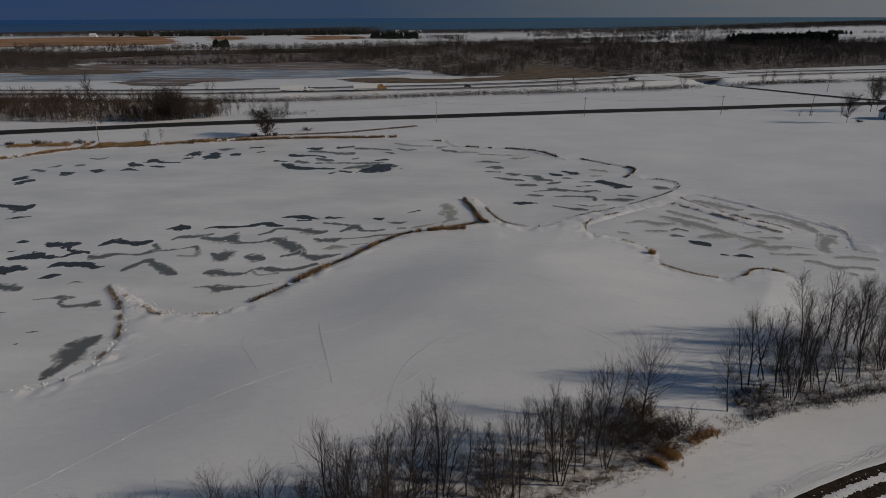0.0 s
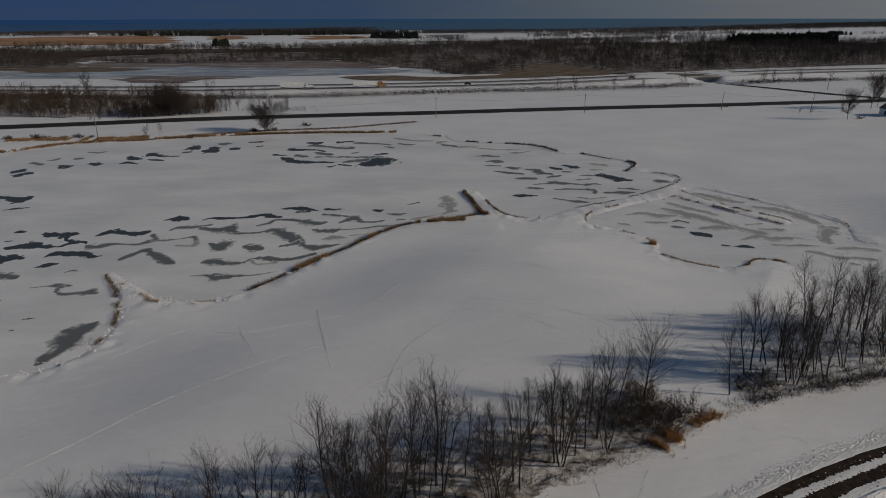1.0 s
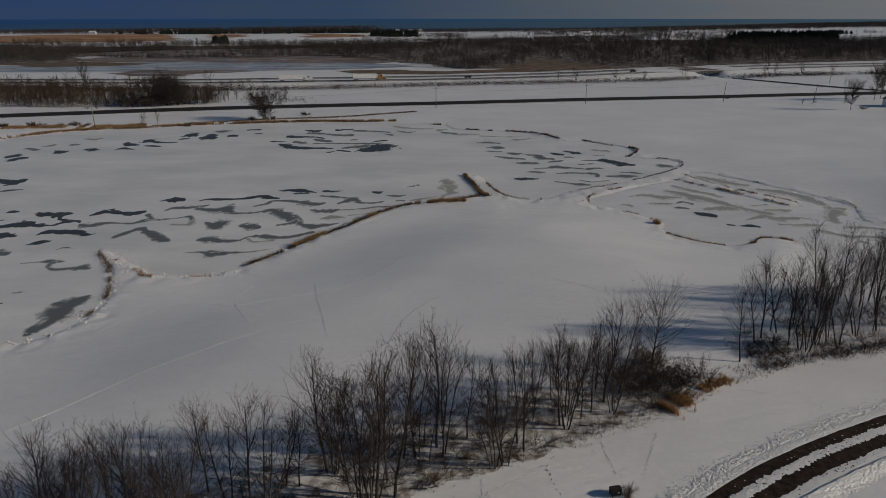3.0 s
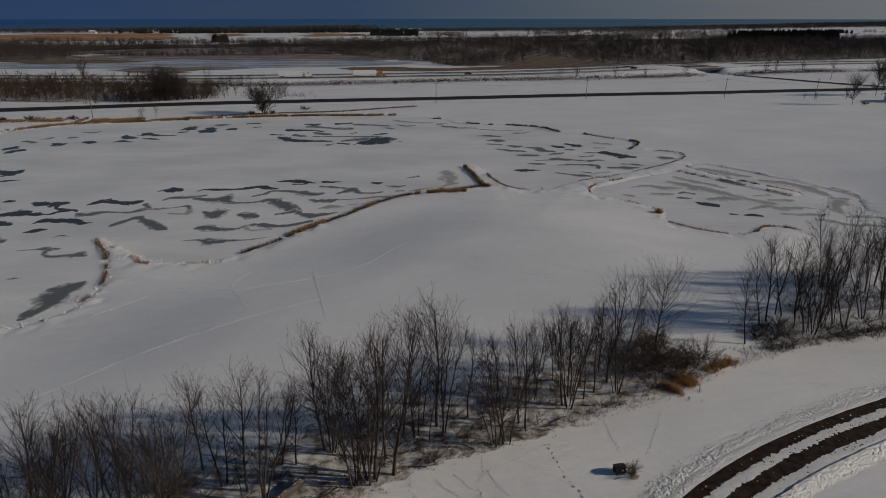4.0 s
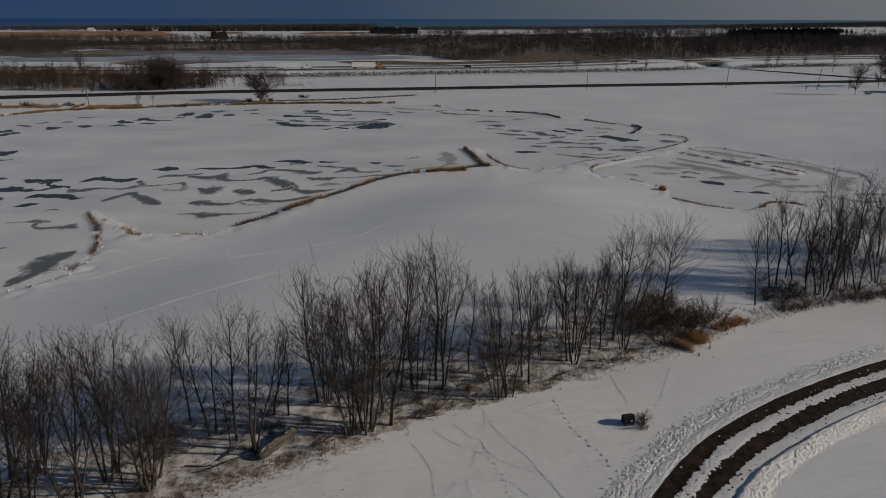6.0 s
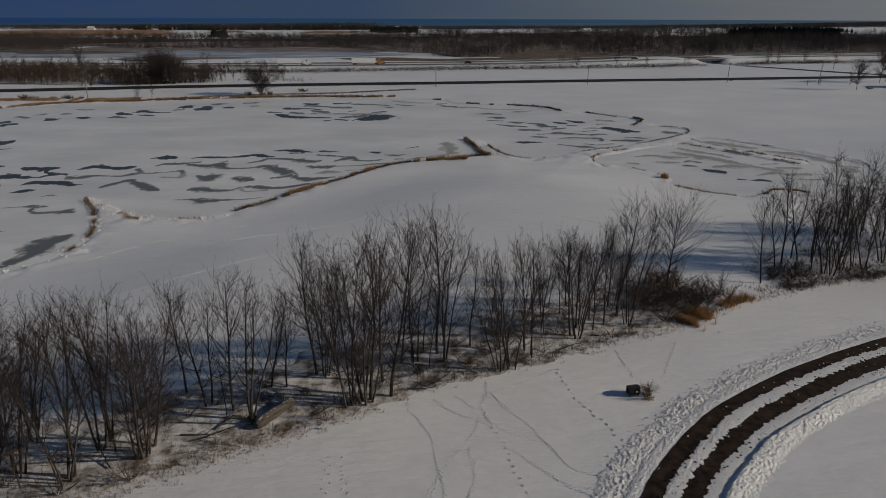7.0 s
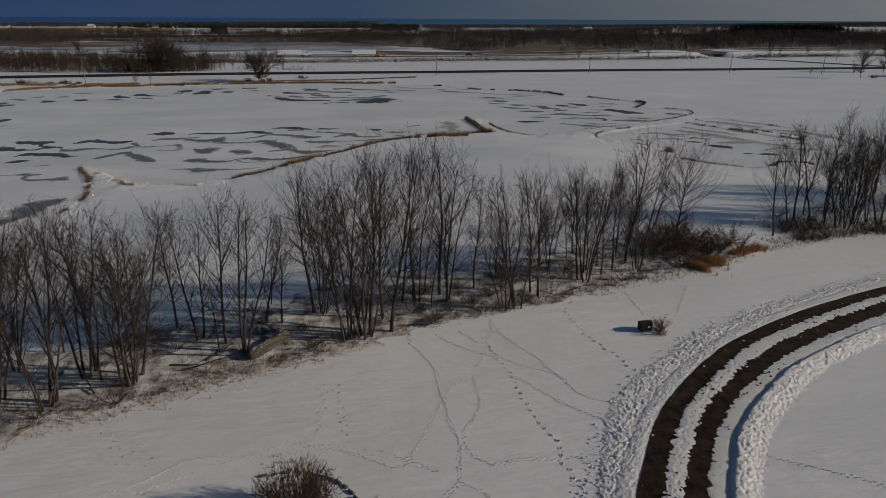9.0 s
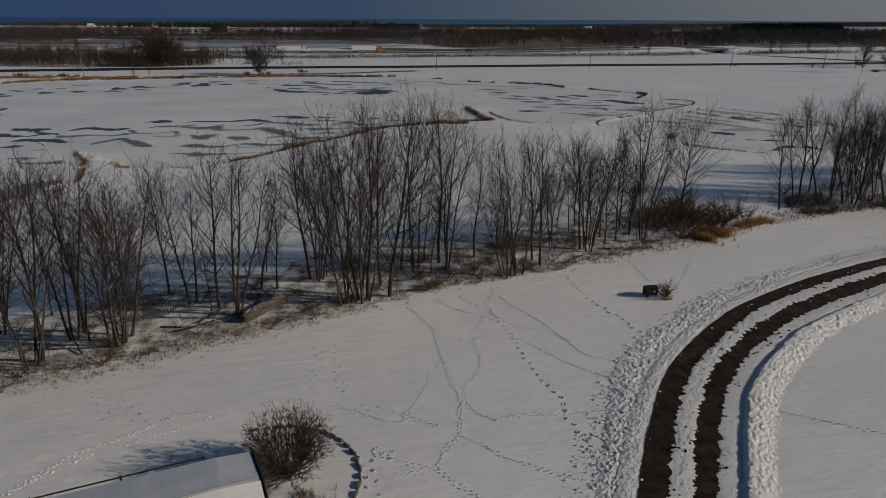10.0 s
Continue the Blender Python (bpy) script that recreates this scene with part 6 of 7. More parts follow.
shore_clods(SHORE_BIG[(SHORE_BIG[:, 0] > -170)], 0.55, 8, 0.27, "broken snow crust along the pond's bank", 61)
shore_clods(SHORE_POOL, 0.5, 8, 0.27, "broken snow crust round the small pool", 62)
shore_clods(spline([(-62, 109), (-55, 103), (-50, 100), (-44, 97.6), (-36, 99)], 0.5), 0.6, 14, 0.27, "lumpy crusted snow at the mouth of the cove", 63)
shore_clods(spline([(5, 168), (8, 158), (10, 150), (16, 147)], 0.5), 1.0, 20, 0.28, "lumpy crusted snow on the spit", 64)
shore_clods(NORTH_BANK, 1.4, 14, 0.45, "lumpy crusted snow along the far bank", 65)
strew("reeds", shore_piece([(62.2, 117.5), (65.2, 116.2), (65.8, 112)]), 0.5, 40, 0.7, 0.03, REED, "tan reeds on the pool's near bank", 66)

# dead grass at the hedgerow's foot
_east = BELT[(BELT[:, 0] > 33.8)]
_west = BELT[(BELT[:, 0] < 25)]
strew("dead_stalks", _east - sides(_east) * 0.9, 1.3, 26, 0.8, 0.011, BRUSH, "thin brown stalks along the brush edge", 36)
strew("dead_stalks", _east - sides(_east) * 4.5, 4.0, 22, 0.7, 0.011, BRUSH, "thin brown stalks under the trees", 37)
strew("dead_stalks", _west - sides(_west) * 3.8, 4.2, 17, 0.6, 0.010, BRUSH, "thin brown stalks and twigs under the trees", 38)
strew("dead_stalks", _west - sides(_west) * 0.8, 0.9, 16, 0.45, 0.010, SEDGE, "dead weeds at the brush edge", 39, gaps=0.3)
strew("verge_grass", shore_piece([(22.4, 56.4), (23.6, 57.2)], 0.2), 1.5, 130, 0.8, 0.020, TAN, "golden tussock of dead grass at the brush edge", 34)
strew("verge_grass", shore_piece([(21.4, 55.8), (23, 56.9), (25, 58.2)], 0.2), 0.7, 20, 0.5, 0.015, REED, "tan grass spilling from the brush", 35)
strew("verge_grass", BELT, 1.0, 30, 0.22, 0.010, REED, "short tan grass at the hedgerow's foot", 30, gaps=0.35)
strew("verge_grass", BELT - _bn * 1.2, 1.6, 30, 0.30, 0.012, SEDGE, "short brown grass and litter under the hedgerow", 31, gaps=0.3)
strew("verge_grass", shore_piece([(20.9, 55.3), (21.4, 55.7)], 0.2), 1.5, 230, 0.8, 0.020, TAN, "golden tussock of dead grass at the brush edge", 32)
strew("verge_grass", shore_piece([(25.6, 58.9), (27, 59.8), (29.4, 61.2)], 0.2), 1.1, 60, 0.6, 0.020, TAN, "golden tussock of dead grass at the brush edge", 33)

# ---- built things beyond the pond ----


def utility_pole(x, y, tall, lean_x=0.0, lean_y=0.0, turn=15):
    ob = holder("utility_pole", x, y, ground_at(x, y), turn, label="weathered wooden utility pole with a crossarm in snow", category="pole", group="roadside utility poles")
    ob.matrix_basis = ob.matrix_basis @ pose(0, 0, 0, lean_y, lean_x, 0)
    part("shaft", rod_bm((0, 0, -0.3), (0, 0, tall), 0.16, 8, 0.10), POLE_WOOD, ob)
    part("crossarm", box_bm(0, 0.14, tall - 0.7, 0.12, 0.1, 0.12, m=Matrix.Diagonal((12, 1, 1, 1))), POLE_WOOD, ob)
    for k in (-0.6, 0.6):
        part("insulator", rod_bm((k, 0.14, tall - 0.64), (k, 0.14, tall - 0.46), 0.05, 6), WHITE_PAINT, ob)
    return ob


POLES = [(-133, 246, 10.5, 0, 0), (-5.8, 298, 9.3, 0, 0), (64.5, 315, 9.0, 0, 0), (131.7, 321, 9.2, 2, 0), (172, 316, 9.4, 5, 0), (235, 417, 9.0, 4, 0)]
for x, y, tall, lx, ly in POLES:
    utility_pole(x, y, tall, lx, ly)


def wire(a, b, sag):
    n = 12
    P = [Vector(a).lerp(Vector(b), k / n) - Vector((0, 0, sag * 4 * (k / n) * (1 - k / n))) for k in range(n + 1)]
    ob = new("overhead_wire", tube_mesh("overhead_wire", [(P[k], P[k + 1], 0.018, 0.018) for k in range(n)], 3, DARK_METAL))
    return tagged(ob, "thin black overhead wire between poles", "wire", "overhead wires")


for (x0, y0, t0, *_), (x1, y1, t1, *_) in zip(POLES[:4], POLES[1:5]):
    wire((x0, y0, ground_at(x0, y0) + t0 - 0.5), (x1, y1, ground_at(x1, y1) + t1 - 0.5), 1.6)


def highway_spot(x):
    """The highway's middle, level and direction nearest to x."""
    k = int(np.argmin(np.abs(HIGHWAY_LINE[:, 0] - x)))
    d = HIGHWAY_LINE[k + 1] - HIGHWAY_LINE[k - 1]
    return HIGHWAY_LINE[k], float(_hz[k]), math.degrees(math.atan2(d[1], d[0]))


def overpass():
    k = int(np.argmin(np.hypot(HIGHWAY_LINE[:, 0] - 181, HIGHWAY_LINE[:, 1] - 494)))
    (cx, cy), d = HIGHWAY_LINE[k], HIGHWAY_LINE[k + 1] - HIGHWAY_LINE[k - 1]
    z = float(_hz[[k - 4, k + 4]].max())
    ob = holder("overpass", cx, cy, z, math.degrees(math.atan2(d[1], d[0])), label="low concrete highway overpass above the side road", category="bridge")
    # deck, parapets, fascia, caps and abutments take the concrete with shade coloured in
    for off in (-10.5, 10.5):
        part("deck", box_bm(0, off, -0.35, 30, 10.4, 0.9, 0.05), SHADED_CONCRETE, ob)
        part("roadway", box_bm(0, off, 0.13, 30, 9.4, 0.06, 0.01), HIGHWAY, ob, "salt-whitened roadway")
        for s in (-5.1, 5.1):
            part("parapet", box_bm(0, off + s, 0.35, 31, 0.25, 0.5, 0.03), SHADED_CONCRETE, ob)
            part("fascia", box_bm(0, off + s * 1.04, -0.55, 30, 0.2, 0.9, 0.03), SHADED_CONCRETE, ob)
        for px in (-5.5, 5.5):
            part("pier_cap", box_bm(px, off, -1.1, 0.9, 9, 0.5, 0.04), SHADED_CONCRETE, ob)
            for py in (-3.6, 0, 3.6):
                part("pier", rod_bm((px, off + py, -5.5), (px, off + py, -1.3), 0.4, 10), CONCRETE, ob)
        for px in (-14.5, 14.5):
            part("abutment", box_bm(px, off, -1.8, 1.2, 10.4, 2.4, 0.04), SHADED_CONCRETE, ob)
    return ob


overpass()


def guard_rail(i0, i1, off):
    C, N = HIGHWAY_LINE, sides(HIGHWAY_LINE)
    P = C[i0:i1] + N[i0:i1] * off
    Z = _hz[i0:i1]
    ob = holder("guard_rail", 0, 0, 0, label="galvanised steel guard rail along the snowy highway", category="guard rail", group="highway guard rails")
    for k in range(len(P) - 1):
        part("beam", tube_mesh("beam", [((*P[k], Z[k] + 0.62), (*P[k + 1], Z[k + 1] + 0.62), 0.16, 0.16)], 4, STEEL), None, ob)
    post = None
    for k in range(len(P) - 1):
        for u in (0, 0.5):
            q, z = P[k] * (1 - u) + P[k + 1] * u, Z[k] * (1 - u) + Z[k + 1] * u
            if post is None:
                post = part("post", box_bm(0, 0, 0.25, 0.16, 0.16, 0.9), POLE_WOOD, ob)
                post.location = (*q, z)
            else:
                o = post.copy()
                scene.collection.objects.link(o)
                o.location = (*q, z)


_i0, _i1 = int(np.argmin(np.abs(HIGHWAY_LINE[:, 0] - 60))), int(np.argmin(np.abs(HIGHWAY_LINE[:, 0] - 330)))
guard_rail(_i0, _i1, 16.0)
guard_rail(_i0, _i1, -16.0)


def wheel(parent, x, y, r, width):
    w = part("wheel", rod_bm((x, y - width / 2, r), (x, y + width / 2, r), r, 16), RUBBER, parent)
    part("rim", rod_bm((x, y - width / 2 - 0.01, r), (x, y + width / 2 + 0.01, r), r * 0.55, 10), STEEL, w)


def semi_truck(x, cab_paint, label, off=10.5):
    c, z, yaw = highway_spot(x)
    ob = holder("semi_truck", 0, 0, 0, label=label, category="truck", group="trucks on the highway")
    ob.matrix_basis = pose(c[0], c[1], z + 0.12, 0, 0, yaw) @ pose(0, -off - 1.9, 0)
    part("trailer", box_bm(-4.0, 0, 2.65, 14.6, 2.55, 2.75, 0.08), WHITE_PAINT, ob, "white box trailer")
    part("trailer_frame", box_bm(-4.0, 0, 1.15, 14.2, 1.0, 0.25, 0.02), DARK_METAL, ob)
    part("landing_gear", box_bm(0.4, 0, 0.7, 0.2, 1.6, 0.8, 0.02), DARK_METAL, ob)
    part("chassis", box_bm(6.0, 0, 0.85, 7.0, 1.0, 0.35, 0.03), DARK_METAL, ob)
    cab = part("cab", box_bm(5.6, 0, 2.2, 2.6, 2.4, 2.9, 0.18), cab_paint, ob)
    part("windscreen", box_bm(6.92, 0, 2.75, 0.06, 2.0, 0.85, 0.02), GLASS_DARK, cab)
    for s in (-1.21, 1.21):
        part("side_window", box_bm(6.3, s, 2.75, 0.9, 0.04, 0.7, 0.01), GLASS_DARK, cab)
    part("hood", box_bm(7.9, 0, 1.5, 2.0, 2.0, 1.4, 0.25), cab_paint, ob)
    part("bumper", box_bm(9.0, 0, 0.65, 0.25, 2.4, 0.45, 0.05), STEEL, ob)
    for wx in (-10.0, -8.7, 3.6, 4.9, 8.2):
        for s in (-1.0, 1.0):
            wheel(ob, wx, s, 0.5, 0.45)
    return ob


semi_truck(-97, WHITE_PAINT, "white semi truck with a long box trailer")
semi_truck(-49, TRUCK_AMBER, "semi truck with an amber cab and white trailer")


def car(x, label, off=10.5):
    c, z, yaw = highway_spot(x)
    ob = holder("car", 0, 0, 0, label=label, category="car", group="cars on the highway")
    ob.matrix_basis = pose(c[0], c[1], z + 0.12, 0, 0, yaw) @ pose(0, -off + 1.9, 0)
    part("body", box_bm(0, 0, 0.72, 4.5, 1.8, 0.65, 0.18), DARK_METAL, ob)
    cabin = part("cabin", box_bm(-0.2, 0, 1.25, 2.5, 1.6, 0.6, 0.22), DARK_METAL, ob)
    part("windscreen", box_bm(0.98, 0, 1.25, 0.1, 1.35, 0.4, 0.03), GLASS_DARK, cabin)
    for wx in (-1.4, 1.4):
        for s in (-0.82, 0.82):
            wheel(ob, wx, s, 0.33, 0.22)


car(127, "small dark car on the salted highway")
car(8, "small dark car on the salted highway")


def house(x, y, turn, w, d, h, label, paint, group="", name="house"):
    ob = holder(name, x, y, ground_at(x, y), turn, label=label, category="house", group=group)
    walls = part("wall", box_bm(0, 0, h / 2 - 0.1, w, d, h + 0.2, 0.02), paint, ob)
    rise = d * 0.32
    bm = bmesh.new()
    pts = [(-w / 2 - 0.4, -d / 2 - 0.4, h - 0.1), (-w / 2 - 0.4, d / 2 + 0.4, h - 0.1), (-w / 2 - 0.4, 0, h + rise), (w / 2 + 0.4, -d / 2 - 0.4, h - 0.1), (w / 2 + 0.4, d / 2 + 0.4, h - 0.1), (w / 2 + 0.4, 0, h + rise)]
    vs = [bm.verts.new(p) for p in pts]
    for f in ((0, 2, 1), (3, 4, 5), (0, 3, 5, 2), (2, 5, 4, 1), (1, 4, 3, 0)):
        bm.faces.new([vs[k] for k in f])
    roof = part("roof", bm, BROWN_ROOF, ob, "brown shingled roof")
    part("roof_snow", box_bm(0, -d / 4 - 0.1, h + rise / 2 + 0.12, w + 0.6, math.hypot(d / 2, rise) + 0.1, 0.10, 0.03, None), SNOW, roof).matrix_basis = Matrix.Translation((0, -d / 4 - 0.1, h + rise / 2 + 0.1)) @ Matrix.Rotation(math.atan2(rise, d / 2), 4, 'X') @ Matrix.Translation((0, d / 4 + 0.1, -h - rise / 2 - 0.12))
    part("chimney", box_bm(w * 0.2, 0, h + rise + 0.3, 0.7, 0.7, 1.4, 0.03), STONE, roof)
    n = max(2, int(w / 3.5))
    for k in range(n):
        wx = -w / 2 + w * (k + 0.5) / n
        part("window", box_bm(wx, -d / 2 - 0.02, h * 0.55, 1.25, 0.12, 1.35, 0.02), WHITE_PAINT, walls)
        part("pane", box_bm(wx, -d / 2 - 0.08, h * 0.55, 1.0, 0.05, 1.1), GLASS_DARK, walls)
    part("door", box_bm(-w / 2 - 0.03, 0, 1.05, 0.1, 1.0, 2.1, 0.01), ROOF_EDGE, walls)
    return ob


house(208, 306, 0, 14, 9, 3.0, "white single-storey house with a brown roof in snow", WHITE_PAINT)
for x, y, t_, w in [(-800, 1531, 10, 14), (-740, 1690, 0, 16), (-715, 1695, 20, 12), (-690, 1688, 5, 14), (-462, 1690, 0, 12), (-399, 1735, 0, 16), (-130, 1745, 12, 14), (-95, 1742, 0, 18), (-78, 1748, 30, 12), (300, 1500, 0, 16), (690, 1610, 8, 18), (900, 1590, 0, 16)]:
    house(x, y, t_, w, 9, 4.5, "small white house among trees by the lake", WHITE_PAINT, "houses near the lake")
house(330, 1010, 15, 14, 9, 5.0, "small brown house in a clearing of the wood", WALL_WOOD)

# ---- things on the near ground ----


def bin_box(x, y, turn):
    """A low dark box with a ridged lid, on short legs."""
    ob = holder("storage_box", x, y, ground_at(x, y) + 0.02, turn, label="dark brown metal storage box with a ridged lid", category="box")
    body = part("body", box_bm(0, 0, 0.47, 1.0, 0.72, 0.62, 0.02), DARK_METAL, ob)
    bm = bmesh.new()
    pts = [(-0.55, -0.42, 0.78), (-0.55, 0.42, 0.78), (-0.55, 0, 0.98), (0.55, -0.42, 0.78), (0.55, 0.42, 0.78), (0.55, 0, 0.98)]
    vs = [bm.verts.new(p) for p in pts]
    for f in ((0, 2, 1), (3, 4, 5), (0, 3, 5, 2), (2, 5, 4, 1), (1, 4, 3, 0)):
        bm.faces.new([vs[k] for k in f])
    bmesh.ops.bevel(bm, geom=bm.edges[:], offset=0.015, segments=1, affect='EDGES')
    part("lid", bm, DARK_METAL, ob)
    part("label_plate", box_bm(0.18, -0.37, 0.5, 0.2, 0.02, 0.14, 0.004), WHITE_PAINT, body, "pale blank plate")
    part("hinge", rod_bm((-0.4, 0.40, 0.79), (0.4, 0.40, 0.79), 0.02, 6), STEEL, body)
    for sx in (-0.42, 0.42):
        for sy in (-0.28, 0.28):
            part("leg", box_bm(sx, sy, 0.08, 0.07, 0.07, 0.22), DARK_METAL, ob)
    return ob


bin_box(13.3, 43.6, 14).scale = (0.8, 0.8, 0.75)
_s1 = make_shrub(301, 1.5, 26, BRUSH, "small leafless shrub beside the dark box", "", 0.5, "shrub", 0.9, 10, 4)
_s1.matrix_basis = pose(14.35, 43.3, ground_at(14.35, 43.3), 0, 0, 0)
strew("verge_grass", shore_piece([(14.0, 43.0), (14.7, 43.1)], 0.1), 0.35, 40, 0.3, 0.012, TAN, "tan grass round the small shrub", 40)
_s2 = make_shrub(302, 3.1, 95, BRUSH, "large rounded leafless shrub in a stone-edged bed", "", 0.66, "garden_shrub", 1.0, 14, 5)
_s2.matrix_basis = pose(-6.7, 25.5, ground_at(-6.7, 25.5), 0, 0, 0)


def fallen_log():
    ob = holder("fallen_log", -11.8, 40.7, ground_at(-11.8, 40.7), 58, label="thick weathered log lying under the trees, snow on top", category="log")
    g = np.random.default_rng(8)
    bm = bmesh.new()
    rings = []
    for k in range(15):
        u = k / 14
        x = -2.1 + 4.2 * u
        r = (0.50 - 0.10 * u) * (1 - 0.35 * max(0, u - 0.9) * 10 * 0.6) * (0.55 + 0.45 * math.sqrt(min(1.0, u / 0.12)))
        ring = []
        for j in range(16):
            a = 2 * math.pi * j / 16
            rr = r * (1 + 0.07 * math.sin(3 * a + 2 * u) + g.normal(0, 0.025))
            ring.append(bm.verts.new((x + g.normal(0, 0.02), rr * math.cos(a), 0.40 + 0.18 * u + rr * math.sin(a))))
        rings.append(ring)
    for k in range(14):
        for j in range(16):
            bm.faces.new((rings[k][j], rings[k][(j + 1) % 16], rings[k + 1][(j + 1) % 16], rings[k + 1][j]))
    bm.faces.new(rings[0][::-1])
    bm.faces.new(rings[-1])
    part("trunk", bm, LOG, ob)
    stub = part("branch_stub", rod_bm((1.2, 0, 0.7), (1.6, 0.5, 1.15), 0.10, 8, 0.06), LOG, ob)
    ob.scale = (0.82, 0.85, 0.78)
    return ob


fallen_log()


def fallen_branch(x, y, turn, length, seed):
    g = np.random.default_rng(seed)
    segs = []
    J = grow_branch(g, (0, 0, 0.12), np.array([1, 0, 0.04]), length, 0.055, 6, 0.0, 0.10, segs)
    for k in range(1, 6):
        for _ in range(2):
            grow_branch(g, J[k][0], side_way(g, J[k][1], 0.7), length * 0.25, 0.018, 3, 0.02, 0.1, segs)
    ob = holder("fallen_branch", x, y, ground_at(x, y), turn, label="bare fallen branch lying in snow", category="branch", group="fallen branches")
    part("wood", tube_mesh("wood", segs, 5, BARK), None, ob)


for k, (x, y, a, l) in enumerate([(-16.5, 38.0, 20, 4.5), (-17.5, 38.6, 5, 3.2), (-15.4, 39.2, 60, 2.4), (-20.5, 35.4, 140, 2.8), (-9.3, 40.6, 30, 2.0), (-3.0, 44.2, 15, 2.4), (2.2, 46.4, 165, 2.6), (9.0, 50.0, 20, 2.2), (12.8, 52.6, 150, 2.4), (43, 67, 20, 3.0)]):
    fallen_branch(x, y, a, l, 50 + k)


def dugout():
    """A long low gabled shelter, its roof deep in snow, with a mesh fence behind it."""
    ax = math.degrees(math.atan2(-2.7, -5.9))
    ob = holder("shelter", -7.55, 23.75, ground_at(-9, 22.5), ax, label="low gabled park shelter with a snow-covered roof", category="shelter")
    L, half, eave, ridge = 12.5, 2.75, 2.32, 3.05
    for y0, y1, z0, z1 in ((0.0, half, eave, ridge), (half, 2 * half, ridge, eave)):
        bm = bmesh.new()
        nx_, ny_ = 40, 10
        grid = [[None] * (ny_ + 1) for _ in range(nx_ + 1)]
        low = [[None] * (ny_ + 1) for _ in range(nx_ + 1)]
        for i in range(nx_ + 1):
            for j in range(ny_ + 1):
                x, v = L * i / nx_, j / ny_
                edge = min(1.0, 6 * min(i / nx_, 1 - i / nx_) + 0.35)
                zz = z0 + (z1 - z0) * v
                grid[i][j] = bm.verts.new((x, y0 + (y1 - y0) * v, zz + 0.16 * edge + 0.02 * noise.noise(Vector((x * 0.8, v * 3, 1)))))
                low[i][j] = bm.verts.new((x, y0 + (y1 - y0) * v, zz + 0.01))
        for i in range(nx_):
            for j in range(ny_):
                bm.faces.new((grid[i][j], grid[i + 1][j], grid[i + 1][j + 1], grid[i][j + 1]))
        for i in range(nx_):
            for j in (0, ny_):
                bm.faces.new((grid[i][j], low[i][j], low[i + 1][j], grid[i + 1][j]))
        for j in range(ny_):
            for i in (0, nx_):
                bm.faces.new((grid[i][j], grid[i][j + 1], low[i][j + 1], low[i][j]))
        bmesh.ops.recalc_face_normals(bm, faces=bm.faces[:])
        # slope away from the sun: shade tinted into its frost; sunny slope: plain snow
        part("roof_snow", bm, ROOF_FROST_SHADE if y0 == 0 else SNOW, ob, "thin frozen snow, the slope's bluish shade in its colour" if y0 == 0 else "smooth blanket of snow")
        ang = math.atan2(z1 - z0, y1 - y0)
        part("roof_panel", box_bm(0, 0, 0, L + 0.1, math.hypot(half, ridge - eave) + 0.05, 0.12, 0.01, Matrix.Translation((L / 2, (y0 + y1) / 2, (z0 + z1) / 2 - 0.07)) @ Matrix.Rotation(ang, 4, 'X')), ROOF_EDGE, ob)
        part("barge_board", box_bm(0, 0, 0, 0.06, math.hypot(half, ridge - eave) + 0.1, 0.30, 0.008, Matrix.Translation((-0.09, (y0 + y1) / 2, (z0 + z1) / 2 - 0.06)) @ Matrix.Rotation(ang, 4, 'X')), ROOF_EDGE, ob, "dark brown barge board")
    part("ridge_cap", rod_bm((0.2, half, ridge + 0.19), (L - 0.2, half, ridge + 0.19), 0.05, 8), STEEL, ob)
    part("back_wall", box_bm(L / 2, 0.35, 1.1, L - 0.6, 0.14, 2.2, 0.01), WALL_WOOD, ob)
    for x in (0.3, L - 0.3):
        part("end_wall", box_bm(x, half, 1.1, 0.14, 2 * half - 0.9, 2.2, 0.01), WALL_WOOD, ob)
    for x in (0.3, 4.3, 8.3, L - 0.3):
        part("post", box_bm(x, 2 * half - 0.4, 1.1, 0.14, 0.14, 2.2, 0.01), WALL_WOOD, ob)
    part("bench", box_bm(L / 2, 0.75, 0.45, L - 2, 0.4, 0.06, 0.01), WALL_WOOD, ob)
    # fence along the back
    fence = holder("chain_link_fence", 0, 0, 0, label="grey chain-link fence with steel posts and top rail", category="fence")
    fence.matrix_basis = ob.matrix_basis.copy()
    top, y = 2.42, -0.28
    part("top_rail", rod_bm((1.62, y, top), (15.5, y, top), 0.03, 8), DARK_METAL, fence)
    for k in range(6):
        x = 1.62 + 2.76 * k
        part("post", rod_bm((x, y, -0.2), (x, y, top + 0.06), 0.035, 8), DARK_METAL, fence)
    segs = []
    x = 1.62
    while x < 15.5 - 0.02:
        for s in (1, -1):
            x1 = x + s * (top - 0.1)
            a, b = (x, y, 0.1), (x1, y, top)
            if x1 > 15.5:
                b = (15.5, y, 0.1 + (15.5 - x))
            if x1 < 1.62:
                b = (1.62, y, 0.1 + (x - 1.62))
            segs.append((a, b, 0.004, 0.004))
        x += 0.14
    tagged(part("mesh", tube_mesh("mesh", segs, 3, STEEL), None, fence, "woven wire mesh"), kind="stuff")


dugout()

